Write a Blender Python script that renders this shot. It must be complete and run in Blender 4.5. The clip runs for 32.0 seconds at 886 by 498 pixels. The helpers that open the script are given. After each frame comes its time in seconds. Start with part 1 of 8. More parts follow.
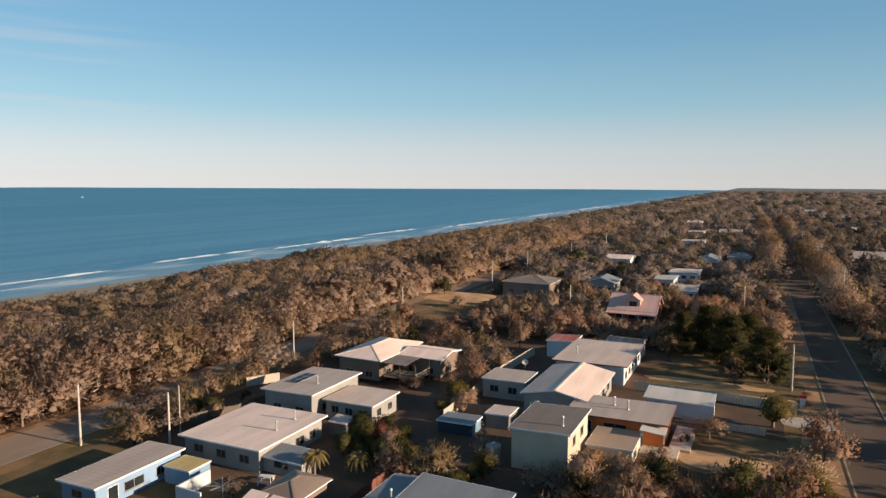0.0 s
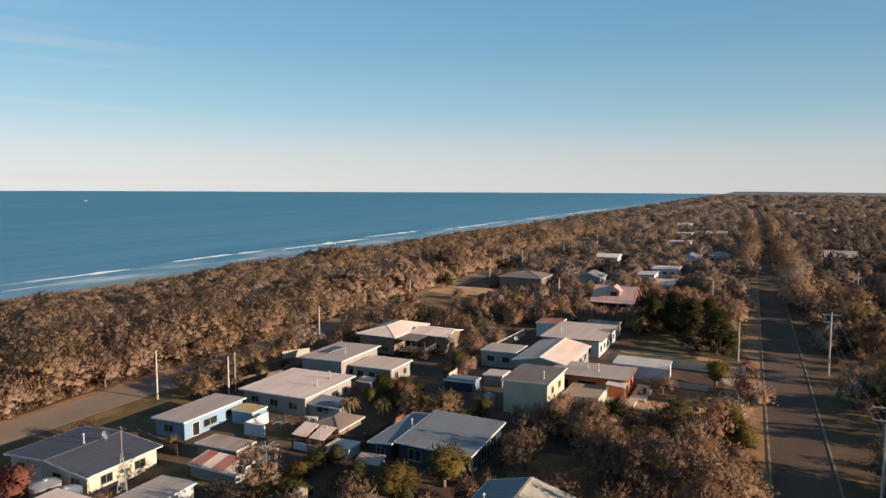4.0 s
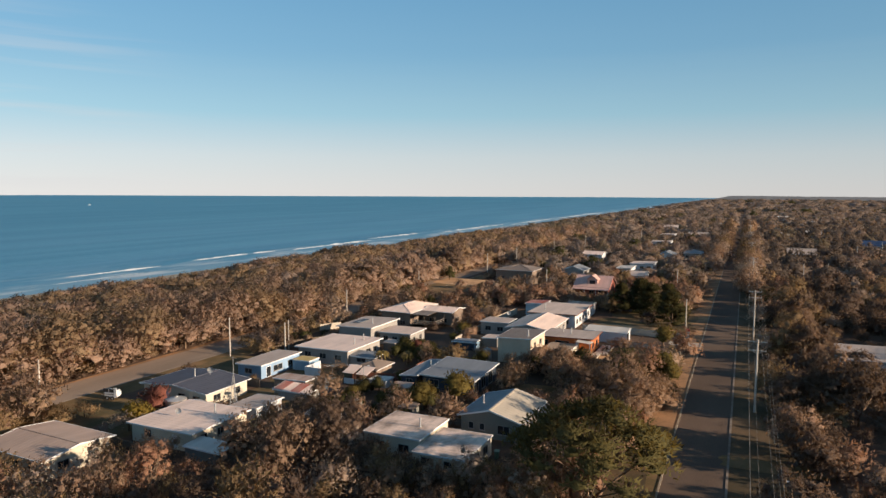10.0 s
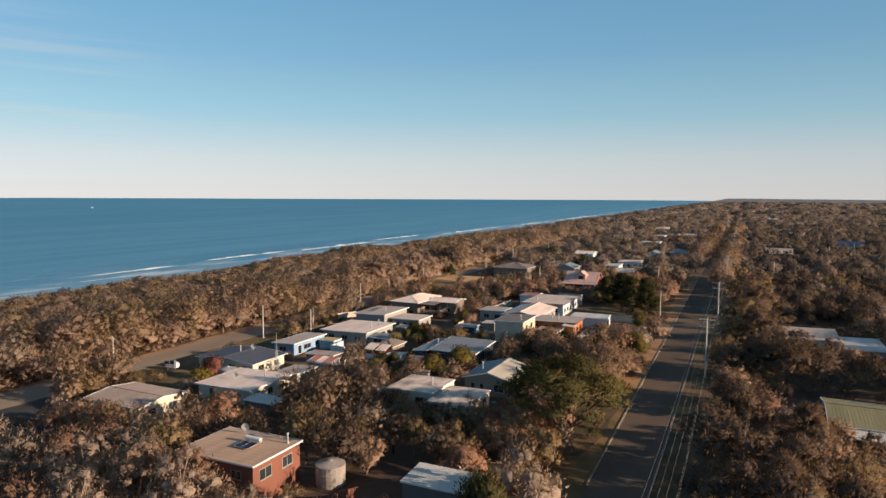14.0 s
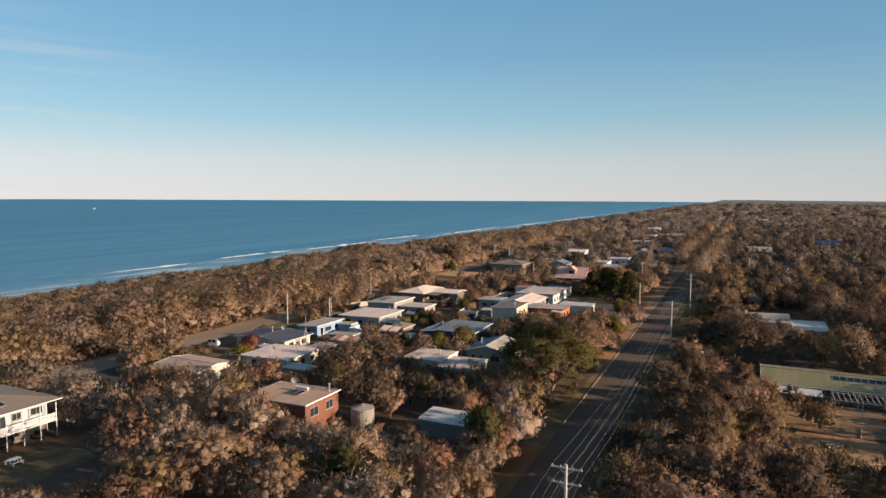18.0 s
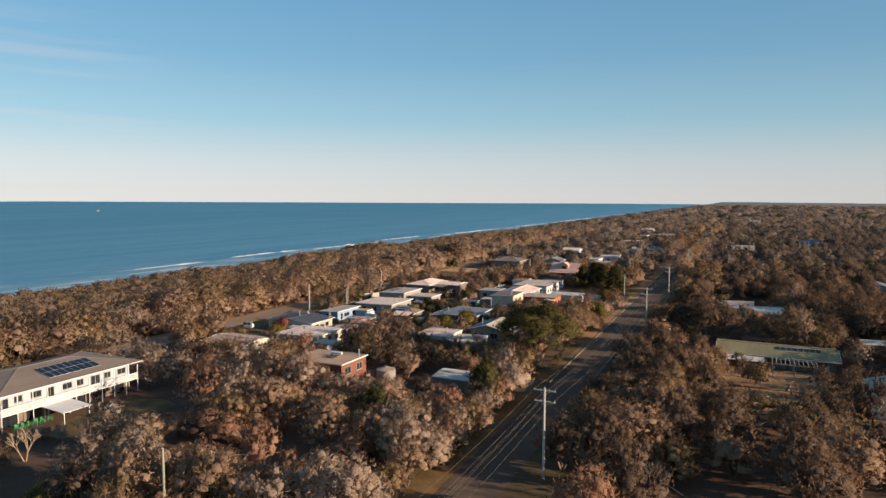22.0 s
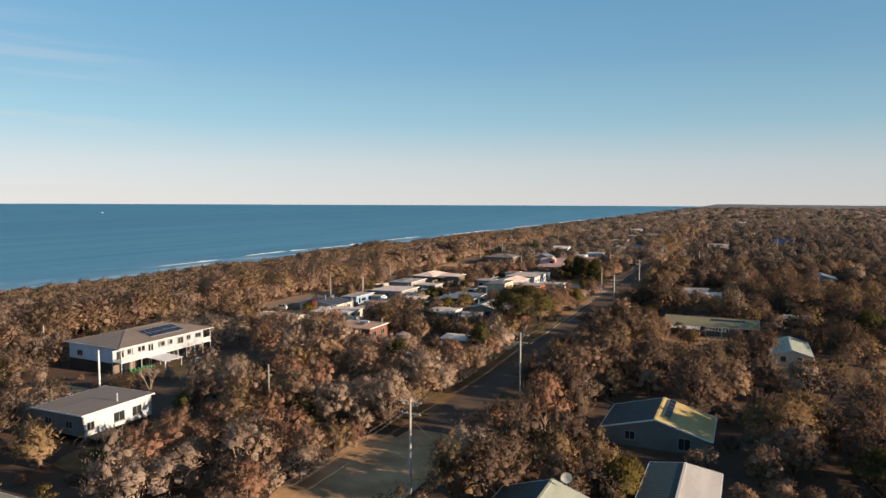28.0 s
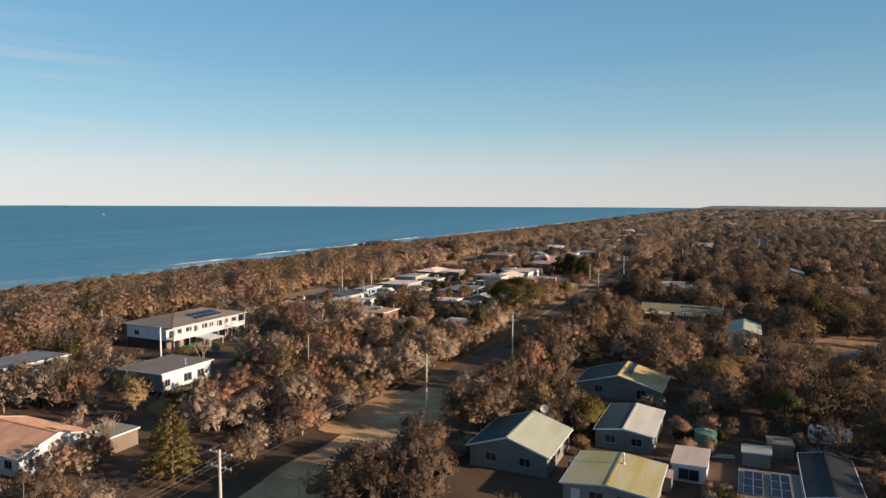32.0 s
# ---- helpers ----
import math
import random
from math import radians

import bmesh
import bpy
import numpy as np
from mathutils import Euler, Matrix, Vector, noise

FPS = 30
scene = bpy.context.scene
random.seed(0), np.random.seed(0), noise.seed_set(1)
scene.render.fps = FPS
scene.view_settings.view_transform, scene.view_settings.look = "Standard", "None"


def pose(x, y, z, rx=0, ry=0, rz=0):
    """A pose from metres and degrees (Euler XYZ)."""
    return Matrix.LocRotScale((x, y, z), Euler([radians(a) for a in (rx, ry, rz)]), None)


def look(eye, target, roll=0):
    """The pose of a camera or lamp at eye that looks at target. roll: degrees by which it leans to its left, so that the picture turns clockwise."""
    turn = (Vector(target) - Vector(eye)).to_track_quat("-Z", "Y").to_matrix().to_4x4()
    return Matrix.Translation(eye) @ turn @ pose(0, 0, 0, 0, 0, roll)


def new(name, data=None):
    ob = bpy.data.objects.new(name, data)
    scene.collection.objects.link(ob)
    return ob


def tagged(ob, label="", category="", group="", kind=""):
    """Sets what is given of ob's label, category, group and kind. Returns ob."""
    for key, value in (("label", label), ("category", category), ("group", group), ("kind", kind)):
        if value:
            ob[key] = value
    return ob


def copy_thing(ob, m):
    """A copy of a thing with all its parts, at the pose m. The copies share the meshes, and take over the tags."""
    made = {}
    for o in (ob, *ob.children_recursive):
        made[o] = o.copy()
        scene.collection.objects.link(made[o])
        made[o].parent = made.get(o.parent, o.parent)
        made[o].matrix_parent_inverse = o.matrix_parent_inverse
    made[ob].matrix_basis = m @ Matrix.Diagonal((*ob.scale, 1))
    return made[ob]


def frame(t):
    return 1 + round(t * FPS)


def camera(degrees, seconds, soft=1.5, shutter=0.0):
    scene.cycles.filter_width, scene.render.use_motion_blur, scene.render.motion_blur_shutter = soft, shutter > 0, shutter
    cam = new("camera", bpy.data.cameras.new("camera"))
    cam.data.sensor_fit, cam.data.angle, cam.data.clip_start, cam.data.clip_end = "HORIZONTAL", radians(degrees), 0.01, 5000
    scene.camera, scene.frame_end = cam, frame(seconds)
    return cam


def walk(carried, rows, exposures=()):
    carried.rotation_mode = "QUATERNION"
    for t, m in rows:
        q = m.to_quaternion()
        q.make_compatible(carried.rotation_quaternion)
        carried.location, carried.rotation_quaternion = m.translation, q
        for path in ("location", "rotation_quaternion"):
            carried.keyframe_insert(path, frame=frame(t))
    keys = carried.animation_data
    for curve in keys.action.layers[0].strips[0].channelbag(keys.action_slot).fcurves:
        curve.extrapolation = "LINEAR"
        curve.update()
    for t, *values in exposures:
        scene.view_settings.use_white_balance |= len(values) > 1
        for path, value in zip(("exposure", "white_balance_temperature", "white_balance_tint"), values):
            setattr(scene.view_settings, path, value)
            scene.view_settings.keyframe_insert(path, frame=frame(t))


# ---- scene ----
cam = camera(67.9, 32.0, soft=1.45)
# flight: backwards along the street, about 33 m up
PATH = [
    (0, (-20.917, -62.472, 32.989), (-21.791, -60.684, 32.790), 0.21),
    (6, (-8.675, -91.852, 33.317), (-9.544, -90.060, 33.133), 0.22),
    (9, (-2.883, -106.588, 33.253), (-3.748, -104.793, 33.075), 0.22),
    (13, (5.226, -126.904, 33.670), (4.365, -125.107, 33.501), 0.22),
    (19, (17.143, -156.984, 33.879), (16.289, -155.182, 33.717), 0.23),
    (23, (25.425, -178.231, 33.556), (24.572, -176.428, 33.401), 0.22),
    (28, (36.611, -204.737, 33.756), (35.764, -202.931, 33.606), 0.22),
    (32, (45.054, -226.606, 33.770), (44.214, -224.797, 33.625), 0.20),
]
walk(cam, [(t, look(eye, target, roll)) for t, eye, target, roll in PATH])

# ---- light ----
SUN_EL, SUN_AZ = radians(15.0), radians(86.0)      # low winter sun from the inland side
scene.view_settings.exposure = 1.0
world = bpy.data.worlds.new("sky_world")
scene.world = world
world.use_nodes = True
wn, wl = world.node_tree.nodes, world.node_tree.links
wn.clear()
sky = wn.new("ShaderNodeTexSky")
sky.sky_type, sky.sun_disc = "NISHITA", False
sky.sun_elevation, sky.sun_rotation = SUN_EL, SUN_AZ
sky.air_density, sky.dust_density, sky.ozone_density = 1.0, 0.6, 2.0
# thin high cloud: faint streaks, and a veil that thickens towards the horizon all round
wc = wn.new("ShaderNodeTexCoord")
wm = wn.new("ShaderNodeMapping")
wm.inputs["Scale"].default_value = (1.3, 1.3, 30.0)
wm.inputs["Location"].default_value = (0.3, 0.0, 0.4)
wz = wn.new("ShaderNodeTexNoise")
wz.inputs["Scale"].default_value, wz.inputs["Detail"].default_value = 1.6, 4.0
wr = wn.new("ShaderNodeMapRange")
for key, value in (("From Min", 0.50), ("From Max", 0.72), ("To Min", 0.0), ("To Max", 0.40)):
    wr.inputs[key].default_value = value
ws = wn.new("ShaderNodeSeparateXYZ")
# the veil over the lower sky: white at the horizon, blue higher up, gone towards the zenith
wh = wn.new("ShaderNodeMapRange")
for key, value in (("From Min", 0.0), ("From Max", 0.80)):
    wh.inputs[key].default_value = value
wv = wn.new("ShaderNodeValToRGB")
stops = ((0.0, (1.0, 0.99, 0.98)), (0.064, (0.83, 0.93, 0.98)), (0.139, (0.48, 0.788, 0.958)), (0.2475, (0.292, 0.602, 0.868)), (0.375, (0.205, 0.492, 0.79)), (1.0, (0.13, 0.25, 0.42)))
while len(wv.color_ramp.elements) < len(stops):
    wv.color_ramp.elements.new(0.5)
for el, (at, rgb) in zip(wv.color_ramp.elements, stops):
    el.position, el.color = at, (*rgb, 1)
wg = wn.new("ShaderNodeVectorMath")
wg.operation = "SCALE"
# the sky is a little brighter over the sea than inland
wd, we = wn.new("ShaderNodeVectorMath"), wn.new("ShaderNodeMath")
wd.operation, we.operation = "DOT_PRODUCT", "MULTIPLY_ADD"
wd.inputs[1].default_value = (0.90, 0.44, 0.0)
we.inputs[1].default_value, we.inputs[2].default_value = -1.4, 6.1
wl.new(wc.outputs["Generated"], wd.inputs[0])
wl.new(wd.outputs["Value"], we.inputs[0])
wl.new(we.outputs[0], wg.inputs["Scale"])
wf = wn.new("ShaderNodeMapRange")
wf.interpolation_type = "SMOOTHSTEP"
for key, value in (("From Min", 0.95), ("From Max", 0.60), ("To Min", 0.0), ("To Max", 0.92)):
    wf.inputs[key].default_value = value
wx = wn.new("ShaderNodeMix")
wx.data_type = "RGBA"
# the streaks: only far out over the sea and low down
wk = wn.new("ShaderNodeMapRange")
wk.interpolation_type = "SMOOTHSTEP"
for key, value in (("From Min", -0.70), ("From Max", -0.86), ("To Min", 0.04), ("To Max", 1.0)):
    wk.inputs[key].default_value = value
wj = wn.new("ShaderNodeMapRange")
wj.interpolation_type = "SMOOTHSTEP"
for key, value in (("From Min", 0.26), ("From Max", 0.17), ("To Min", 0.0), ("To Max", 1.0)):
    wj.inputs[key].default_value = value
wq, wp = wn.new("ShaderNodeMath"), wn.new("ShaderNodeMath")
wq.operation = wp.operation = "MULTIPLY"
wy = wn.new("ShaderNodeMix")
wy.data_type = "RGBA"
wy.inputs["B"].default_value = (5.9, 5.7, 5.8, 1)
wb = wn.new("ShaderNodeBackground")
wb.inputs["Strength"].default_value = 0.060
wo = wn.new("ShaderNodeOutputWorld")
for a, b in ((wc.outputs["Generated"], wm.inputs["Vector"]), (wc.outputs["Generated"], ws.inputs[0]), (ws.outputs["Z"], wh.inputs["Value"]), (wh.outputs["Result"], wv.inputs["Fac"]),
             (wv.outputs["Color"], wg.inputs[0]), (ws.outputs["Z"], wf.inputs["Value"]), (wf.outputs["Result"], wx.inputs["Factor"]), (sky.outputs["Color"], wx.inputs["A"]), (wg.outputs[0], wx.inputs["B"]),
             (wm.outputs["Vector"], wz.inputs["Vector"]), (wz.outputs["Fac"], wr.inputs["Value"]), (ws.outputs["X"], wk.inputs["Value"]), (ws.outputs["Z"], wj.inputs["Value"]),
             (wk.outputs["Result"], wq.inputs[0]), (wr.outputs["Result"], wq.inputs[1]), (wq.outputs[0], wp.inputs[0]), (wj.outputs["Result"], wp.inputs[1]), (wp.outputs[0], wy.inputs["Factor"]),
             (wx.outputs["Result"], wy.inputs["A"]), (wy.outputs["Result"], wb.inputs["Color"]), (wb.outputs["Background"], wo.inputs["Surface"])):
    wl.new(a, b)

sun = new("sun", bpy.data.lights.new("sun", "SUN"))
sun.data.energy, sun.data.angle, sun.data.color = 4.4, radians(0.6), (1.0, 0.79, 0.585)
sun_way = Vector((math.sin(SUN_AZ) * math.cos(SUN_EL), math.cos(SUN_AZ) * math.cos(SUN_EL), math.sin(SUN_EL)))
sun.matrix_world = look(sun_way * 300, (0, 0, 0))

# ---- materials ----
def mat(name, a, b=None, big=0.25, fine=6.0, rough=0.8, bump=0.2, metal=0.0, spec=0.3, island=0.0, obj=0.0, stretch=(1, 1, 1)):
    """A surface between two colours: broad patches, fine grain and relief. island, obj: how much single pieces or objects differ."""
    m = bpy.data.materials.new(name)
    m.use_nodes = True
    n, l = m.node_tree.nodes, m.node_tree.links
    p = n["Principled BSDF"]
    b = b or tuple(c * 0.75 for c in a)
    tc, mp = n.new("ShaderNodeTexCoord"), n.new("ShaderNodeMapping")
    mp.inputs["Scale"].default_value = stretch
    n1, n2 = n.new("ShaderNodeTexNoise"), n.new("ShaderNodeTexNoise")
    n1.inputs["Scale"].default_value, n1.inputs["Detail"].default_value = big, 3.0
    n2.inputs["Scale"].default_value, n2.inputs["Detail"].default_value = fine, 4.0
    l.new(tc.outputs["Object"], mp.inputs["Vector"])
    l.new(mp.outputs["Vector"], n1.inputs["Vector"])
    l.new(mp.outputs["Vector"], n2.inputs["Vector"])
    mr = n.new("ShaderNodeMapRange")
    mr.inputs["From Min"].default_value, mr.inputs["From Max"].default_value = 0.35, 0.65
    l.new(n1.outputs["Fac"], mr.inputs["Value"])
    fac = mr.outputs["Result"]

    def add(value, weight):
        k = n.new("ShaderNodeMath")
        k.operation = "MULTIPLY_ADD"
        k.inputs[1].default_value = weight
        l.new(value, k.inputs[0])
        l.new(fac_now[0], k.inputs[2])
        fac_now[0] = k.outputs[0]
    fac_now = [fac]
    s = n.new("ShaderNodeMath")
    s.operation = "SUBTRACT"
    s.inputs[1].default_value = 0.5
    l.new(n2.outputs["Fac"], s.inputs[0])
    add(s.outputs[0], 0.9)
    if island:
        g = n.new("ShaderNodeNewGeometry")
        k = n.new("ShaderNodeMath")
        k.operation = "SUBTRACT"
        k.inputs[1].default_value = 0.5
        l.new(g.outputs["Random Per Island"], k.inputs[0])
        add(k.outputs[0], island)
    if obj:
        g = n.new("ShaderNodeObjectInfo")
        k = n.new("ShaderNodeMath")
        k.operation = "SUBTRACT"
        k.inputs[1].default_value = 0.5
        l.new(g.outputs["Random"], k.inputs[0])
        add(k.outputs[0], obj)
    mx = n.new("ShaderNodeMix")
    mx.data_type = "RGBA"
    mx.inputs["A"].default_value, mx.inputs["B"].default_value = (*a, 1), (*b, 1)
    l.new(fac_now[0], mx.inputs["Factor"])
    l.new(mx.outputs["Result"], p.inputs["Base Color"])
    p.inputs["Roughness"].default_value, p.inputs["Metallic"].default_value = rough, metal
    p.inputs["Specular IOR Level"].default_value = spec
    if bump:
        bp = n.new("ShaderNodeBump")
        bp.inputs["Strength"].default_value, bp.inputs["Distance"].default_value = bump, 0.05
        l.new(n2.outputs["Fac"], bp.inputs["Height"])
        l.new(bp.outputs["Normal"], p.inputs["Normal"])
    m.diffuse_color = (*a, 1)
    return m


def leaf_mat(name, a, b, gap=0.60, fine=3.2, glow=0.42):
    """Foliage: two leaf colours in broad patches, single leaves that differ, and shade painted dark between leaves and
    twigs.
    """
    a, b = [(1.25 * r, 1.19 * g, 1.17 * u) for r, g, u in (a, b)]
    m = bpy.data.materials.new(name)
    m.use_nodes = True
    n, l = m.node_tree.nodes, m.node_tree.links
    p = n["Principled BSDF"]
    tc = n.new("ShaderNodeTexCoord")

    def grain(scale, detail, lo, hi):
        z, r = n.new("ShaderNodeTexNoise"), n.new("ShaderNodeMapRange")
        z.inputs["Scale"].default_value, z.inputs["Detail"].default_value = scale, detail
        z.inputs["Roughness"].default_value = 0.62
        r.inputs["From Min"].default_value, r.inputs["From Max"].default_value = lo, hi
        l.new(tc.outputs["Object"], z.inputs["Vector"])
        l.new(z.outputs["Fac"], r.inputs["Value"])
        return z.outputs["Fac"], r.outputs["Result"]

    def mixed(fac, one, two):
        x = n.new("ShaderNodeMix")
        x.data_type = "RGBA"
        l.new(fac, x.inputs["Factor"])
        for key, value in (("A", one), ("B", two)):
            if isinstance(value, tuple):
                x.inputs[key].default_value = (*value, 1)
            else:
                l.new(value, x.inputs[key])
        return x.outputs["Result"]

    def sums(op, one, two, three):
        k = n.new("ShaderNodeMath")
        k.operation = op
        for i, value in enumerate((one, two, three)):
            if isinstance(value, (int, float)):
                k.inputs[i].default_value = value
            else:
                l.new(value, k.inputs[i])
        return k.outputs[0]
    _, broad = grain(0.13, 2.0, 0.36, 0.64)
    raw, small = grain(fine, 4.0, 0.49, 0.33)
    geo, info = n.new("ShaderNodeNewGeometry"), n.new("ShaderNodeObjectInfo")
    fac = sums("MULTIPLY_ADD", geo.outputs["Random Per Island"], 0.44, broad)
    fac = sums("MULTIPLY_ADD", info.outputs["Random"], 0.5, fac)
    fac = sums("MULTIPLY_ADD", fac, 1.0, -0.50)
    col = mixed(fac, a, b)
    # gap: how dark the painted shade between the leaves is
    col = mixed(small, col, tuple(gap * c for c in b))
    l.new(col, p.inputs["Base Color"])
    p.inputs["Roughness"].default_value, p.inputs["Specular IOR Level"].default_value = 0.7, 0.12
    bp = n.new("ShaderNodeBump")
    bp.inputs["Strength"].default_value, bp.inputs["Distance"].default_value = 0.65, 0.28
    l.new(raw, bp.inputs["Height"])
    l.new(bp.outputs["Normal"], p.inputs["Normal"])
    t, ms, tint = n.new("ShaderNodeBsdfTranslucent"), n.new("ShaderNodeMixShader"), n.new("ShaderNodeMix")
    ms.inputs["Fac"].default_value = glow
    # light that comes through a leaf is warmer than light thrown back
    tint.data_type, tint.blend_type = "RGBA", "MULTIPLY"
    tint.inputs["Factor"].default_value = 1.0
    tint.inputs["B"].default_value = (1.20, 0.97, 0.68, 1)
    l.new(col, tint.inputs["A"])
    l.new(tint.outputs["Result"], t.inputs["Color"])
    l.new(p.outputs["BSDF"], ms.inputs[1])
    l.new(t.outputs["BSDF"], ms.inputs[2])
    l.new(ms.outputs["Shader"], n["Material Output"].inputs["Surface"])
    m.diffuse_color = (*a, 1)
    return m


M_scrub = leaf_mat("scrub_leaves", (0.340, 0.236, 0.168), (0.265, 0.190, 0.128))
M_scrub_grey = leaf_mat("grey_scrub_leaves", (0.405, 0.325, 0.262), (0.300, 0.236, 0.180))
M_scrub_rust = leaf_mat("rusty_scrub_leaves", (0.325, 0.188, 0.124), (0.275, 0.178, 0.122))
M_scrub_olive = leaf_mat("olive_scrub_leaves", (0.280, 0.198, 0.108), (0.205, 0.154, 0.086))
# darker scrub leaves, also standing in for shade on trees east of the street
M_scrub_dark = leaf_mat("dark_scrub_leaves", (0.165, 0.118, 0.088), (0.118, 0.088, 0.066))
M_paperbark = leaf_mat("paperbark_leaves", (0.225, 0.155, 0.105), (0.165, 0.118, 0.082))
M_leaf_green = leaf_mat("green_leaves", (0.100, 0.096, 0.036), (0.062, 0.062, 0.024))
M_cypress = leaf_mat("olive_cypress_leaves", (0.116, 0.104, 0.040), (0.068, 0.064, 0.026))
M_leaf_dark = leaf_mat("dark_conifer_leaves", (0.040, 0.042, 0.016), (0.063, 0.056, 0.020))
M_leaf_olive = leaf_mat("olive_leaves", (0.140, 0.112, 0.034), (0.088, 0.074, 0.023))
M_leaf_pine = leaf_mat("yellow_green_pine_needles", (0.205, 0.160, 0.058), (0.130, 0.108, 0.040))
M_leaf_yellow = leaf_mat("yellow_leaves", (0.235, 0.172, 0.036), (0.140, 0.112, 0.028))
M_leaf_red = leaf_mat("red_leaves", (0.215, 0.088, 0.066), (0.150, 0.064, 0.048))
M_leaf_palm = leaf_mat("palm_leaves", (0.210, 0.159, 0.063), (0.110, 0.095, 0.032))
M_bark = mat("grey_bark", (0.254, 0.177, 0.120), (0.132, 0.084, 0.056), fine=9, rough=0.9, bump=0.4)
M_bark_pale = mat("pale_bark", (0.463, 0.345, 0.248), (0.265, 0.186, 0.128), fine=9, rough=0.9, bump=0.4)
M_ground = mat("leaf_litter_soil", (0.128, 0.074, 0.045), (0.070, 0.042, 0.027), big=0.07, fine=1.2, rough=0.95, bump=0.5)
M_verge = mat("dry_grass_verge", (0.221, 0.126, 0.056), (0.116, 0.076, 0.028), big=0.18, fine=2.5, rough=0.95, bump=0.5)
# verge grass with the tree shade painted in as a darker colour
M_verge_shaded = mat("shaded_grass_verge", (0.125, 0.077, 0.038), (0.062, 0.043, 0.019), big=0.18, fine=2.5, rough=0.95, bump=0.5)
M_sand = mat("sandy_soil", (0.590, 0.350, 0.180), (0.370, 0.212, 0.106), big=0.2, fine=2.0, rough=0.95, bump=0.4)
M_beach = mat("beach_sand", (0.42, 0.33, 0.22), (0.33, 0.25, 0.17), big=0.1, fine=2.0, rough=0.95, bump=0.2)
M_shoulder = mat("bare_brown_soil", (0.375, 0.203, 0.100), (0.210, 0.120, 0.060), big=0.3, fine=2.0, rough=0.95, bump=0.4)
M_frame = mat("grey_window_frame", (0.30, 0.28, 0.26), fine=8, rough=0.6, bump=0.05)
M_lawn = mat("mown_lawn", (0.082, 0.062, 0.023), (0.158, 0.100, 0.045), big=0.3, fine=3.0, rough=0.95, bump=0.5)
M_asphalt = mat("worn_asphalt", (0.148, 0.103, 0.076), (0.104, 0.074, 0.056), big=0.12, fine=5.0, rough=0.95, spec=0.06, bump=0.15, stretch=(1, 0.25, 1))
M_esplanade = mat("sandy_asphalt", (0.300, 0.225, 0.170), (0.220, 0.165, 0.125), big=0.12, fine=5.0, rough=0.95, spec=0.06, bump=0.15, stretch=(1, 0.25, 1))
M_kerb_old = mat("stained_kerb", (0.26, 0.20, 0.15), (0.16, 0.12, 0.09), big=0.5, fine=4.0, rough=0.9, bump=0.2)
M_kerb_pale = mat("sandy_kerb", (0.37, 0.29, 0.20), (0.20, 0.15, 0.10), big=0.6, fine=4.0, rough=0.9, bump=0.2)
M_patch = mat("dark_asphalt_patch", (0.035, 0.033, 0.032), (0.055, 0.050, 0.048), big=0.3, fine=5.0, rough=0.85, bump=0.15)
M_concrete = mat("pale_concrete", (0.44, 0.38, 0.31), (0.32, 0.27, 0.22), big=0.4, fine=5.0, rough=0.9, bump=0.15)
M_line = mat("road_paint", (0.62, 0.60, 0.55), (0.45, 0.43, 0.40), big=0.8, fine=6, rough=0.8, bump=0.05)
M_pole = mat("weathered_pole_timber", (0.54, 0.49, 0.43), (0.40, 0.35, 0.30), big=0.8, fine=8, rough=0.85, bump=0.2, stretch=(1, 1, 0.1))
M_pole_green = mat("treated_pole_timber", (0.30, 0.31, 0.22), (0.20, 0.20, 0.15), big=0.8, fine=8, rough=0.85, bump=0.2, stretch=(1, 1, 0.1))
M_white_pole = mat("white_painted_pole", (0.72, 0.71, 0.68), (0.58, 0.56, 0.52), fine=8, rough=0.7, bump=0.1)
M_wire = mat("aluminium_wire", (0.22, 0.20, 0.18), (0.18, 0.16, 0.14), rough=0.5, bump=0.0, metal=0.2)
M_porcelain = mat("insulator", (0.50, 0.48, 0.45), (0.35, 0.33, 0.30), rough=0.3, bump=0.0)
M_glass = mat("window_glass", (0.030, 0.036, 0.042), (0.015, 0.018, 0.022), rough=0.08, bump=0.0, spec=0.6)
M_trim = mat("white_trim", (0.72, 0.72, 0.72), (0.60, 0.60, 0.60), fine=8, rough=0.6, bump=0.05)
M_dark = mat("dark_timber", (0.06, 0.045, 0.035), (0.035, 0.028, 0.024), fine=8, rough=0.85, bump=0.2)
M_fence = mat("weathered_paling", (0.17, 0.135, 0.105), (0.105, 0.080, 0.062), fine=7, rough=0.9, bump=0.3, stretch=(1, 1, 0.2))
M_fence_red = mat("reddish_paling", (0.22, 0.085, 0.055), (0.14, 0.058, 0.04), fine=7, rough=0.9, bump=0.3, stretch=(1, 1, 0.2))
M_fence_pale = mat("pale_sheet_fence", (0.50, 0.44, 0.36), (0.38, 0.33, 0.27), fine=7, rough=0.8, bump=0.1)
M_steel = mat("galvanised_steel", (0.52, 0.52, 0.51), (0.38, 0.37, 0.36), big=0.6, fine=4, rough=0.45, bump=0.05, metal=0.5)
M_solar = mat("solar_glass", (0.012, 0.015, 0.036), (0.009, 0.011, 0.025), rough=0.35, bump=0.0, spec=0.12)
M_black = mat("black_rubber", (0.02, 0.02, 0.02), (0.03, 0.03, 0.03), rough=0.8, bump=0.1)
M_tank = mat("tank_plastic_beige", (0.42, 0.36, 0.28), (0.33, 0.28, 0.22), rough=0.6, bump=0.05)
M_tank_green = mat("tank_plastic_green", (0.12, 0.20, 0.15), (0.09, 0.15, 0.11), rough=0.5, bump=0.05)
M_tank_grey = mat("old_tank_steel", (0.34, 0.30, 0.27), (0.22, 0.18, 0.16), rough=0.6, bump=0.1)
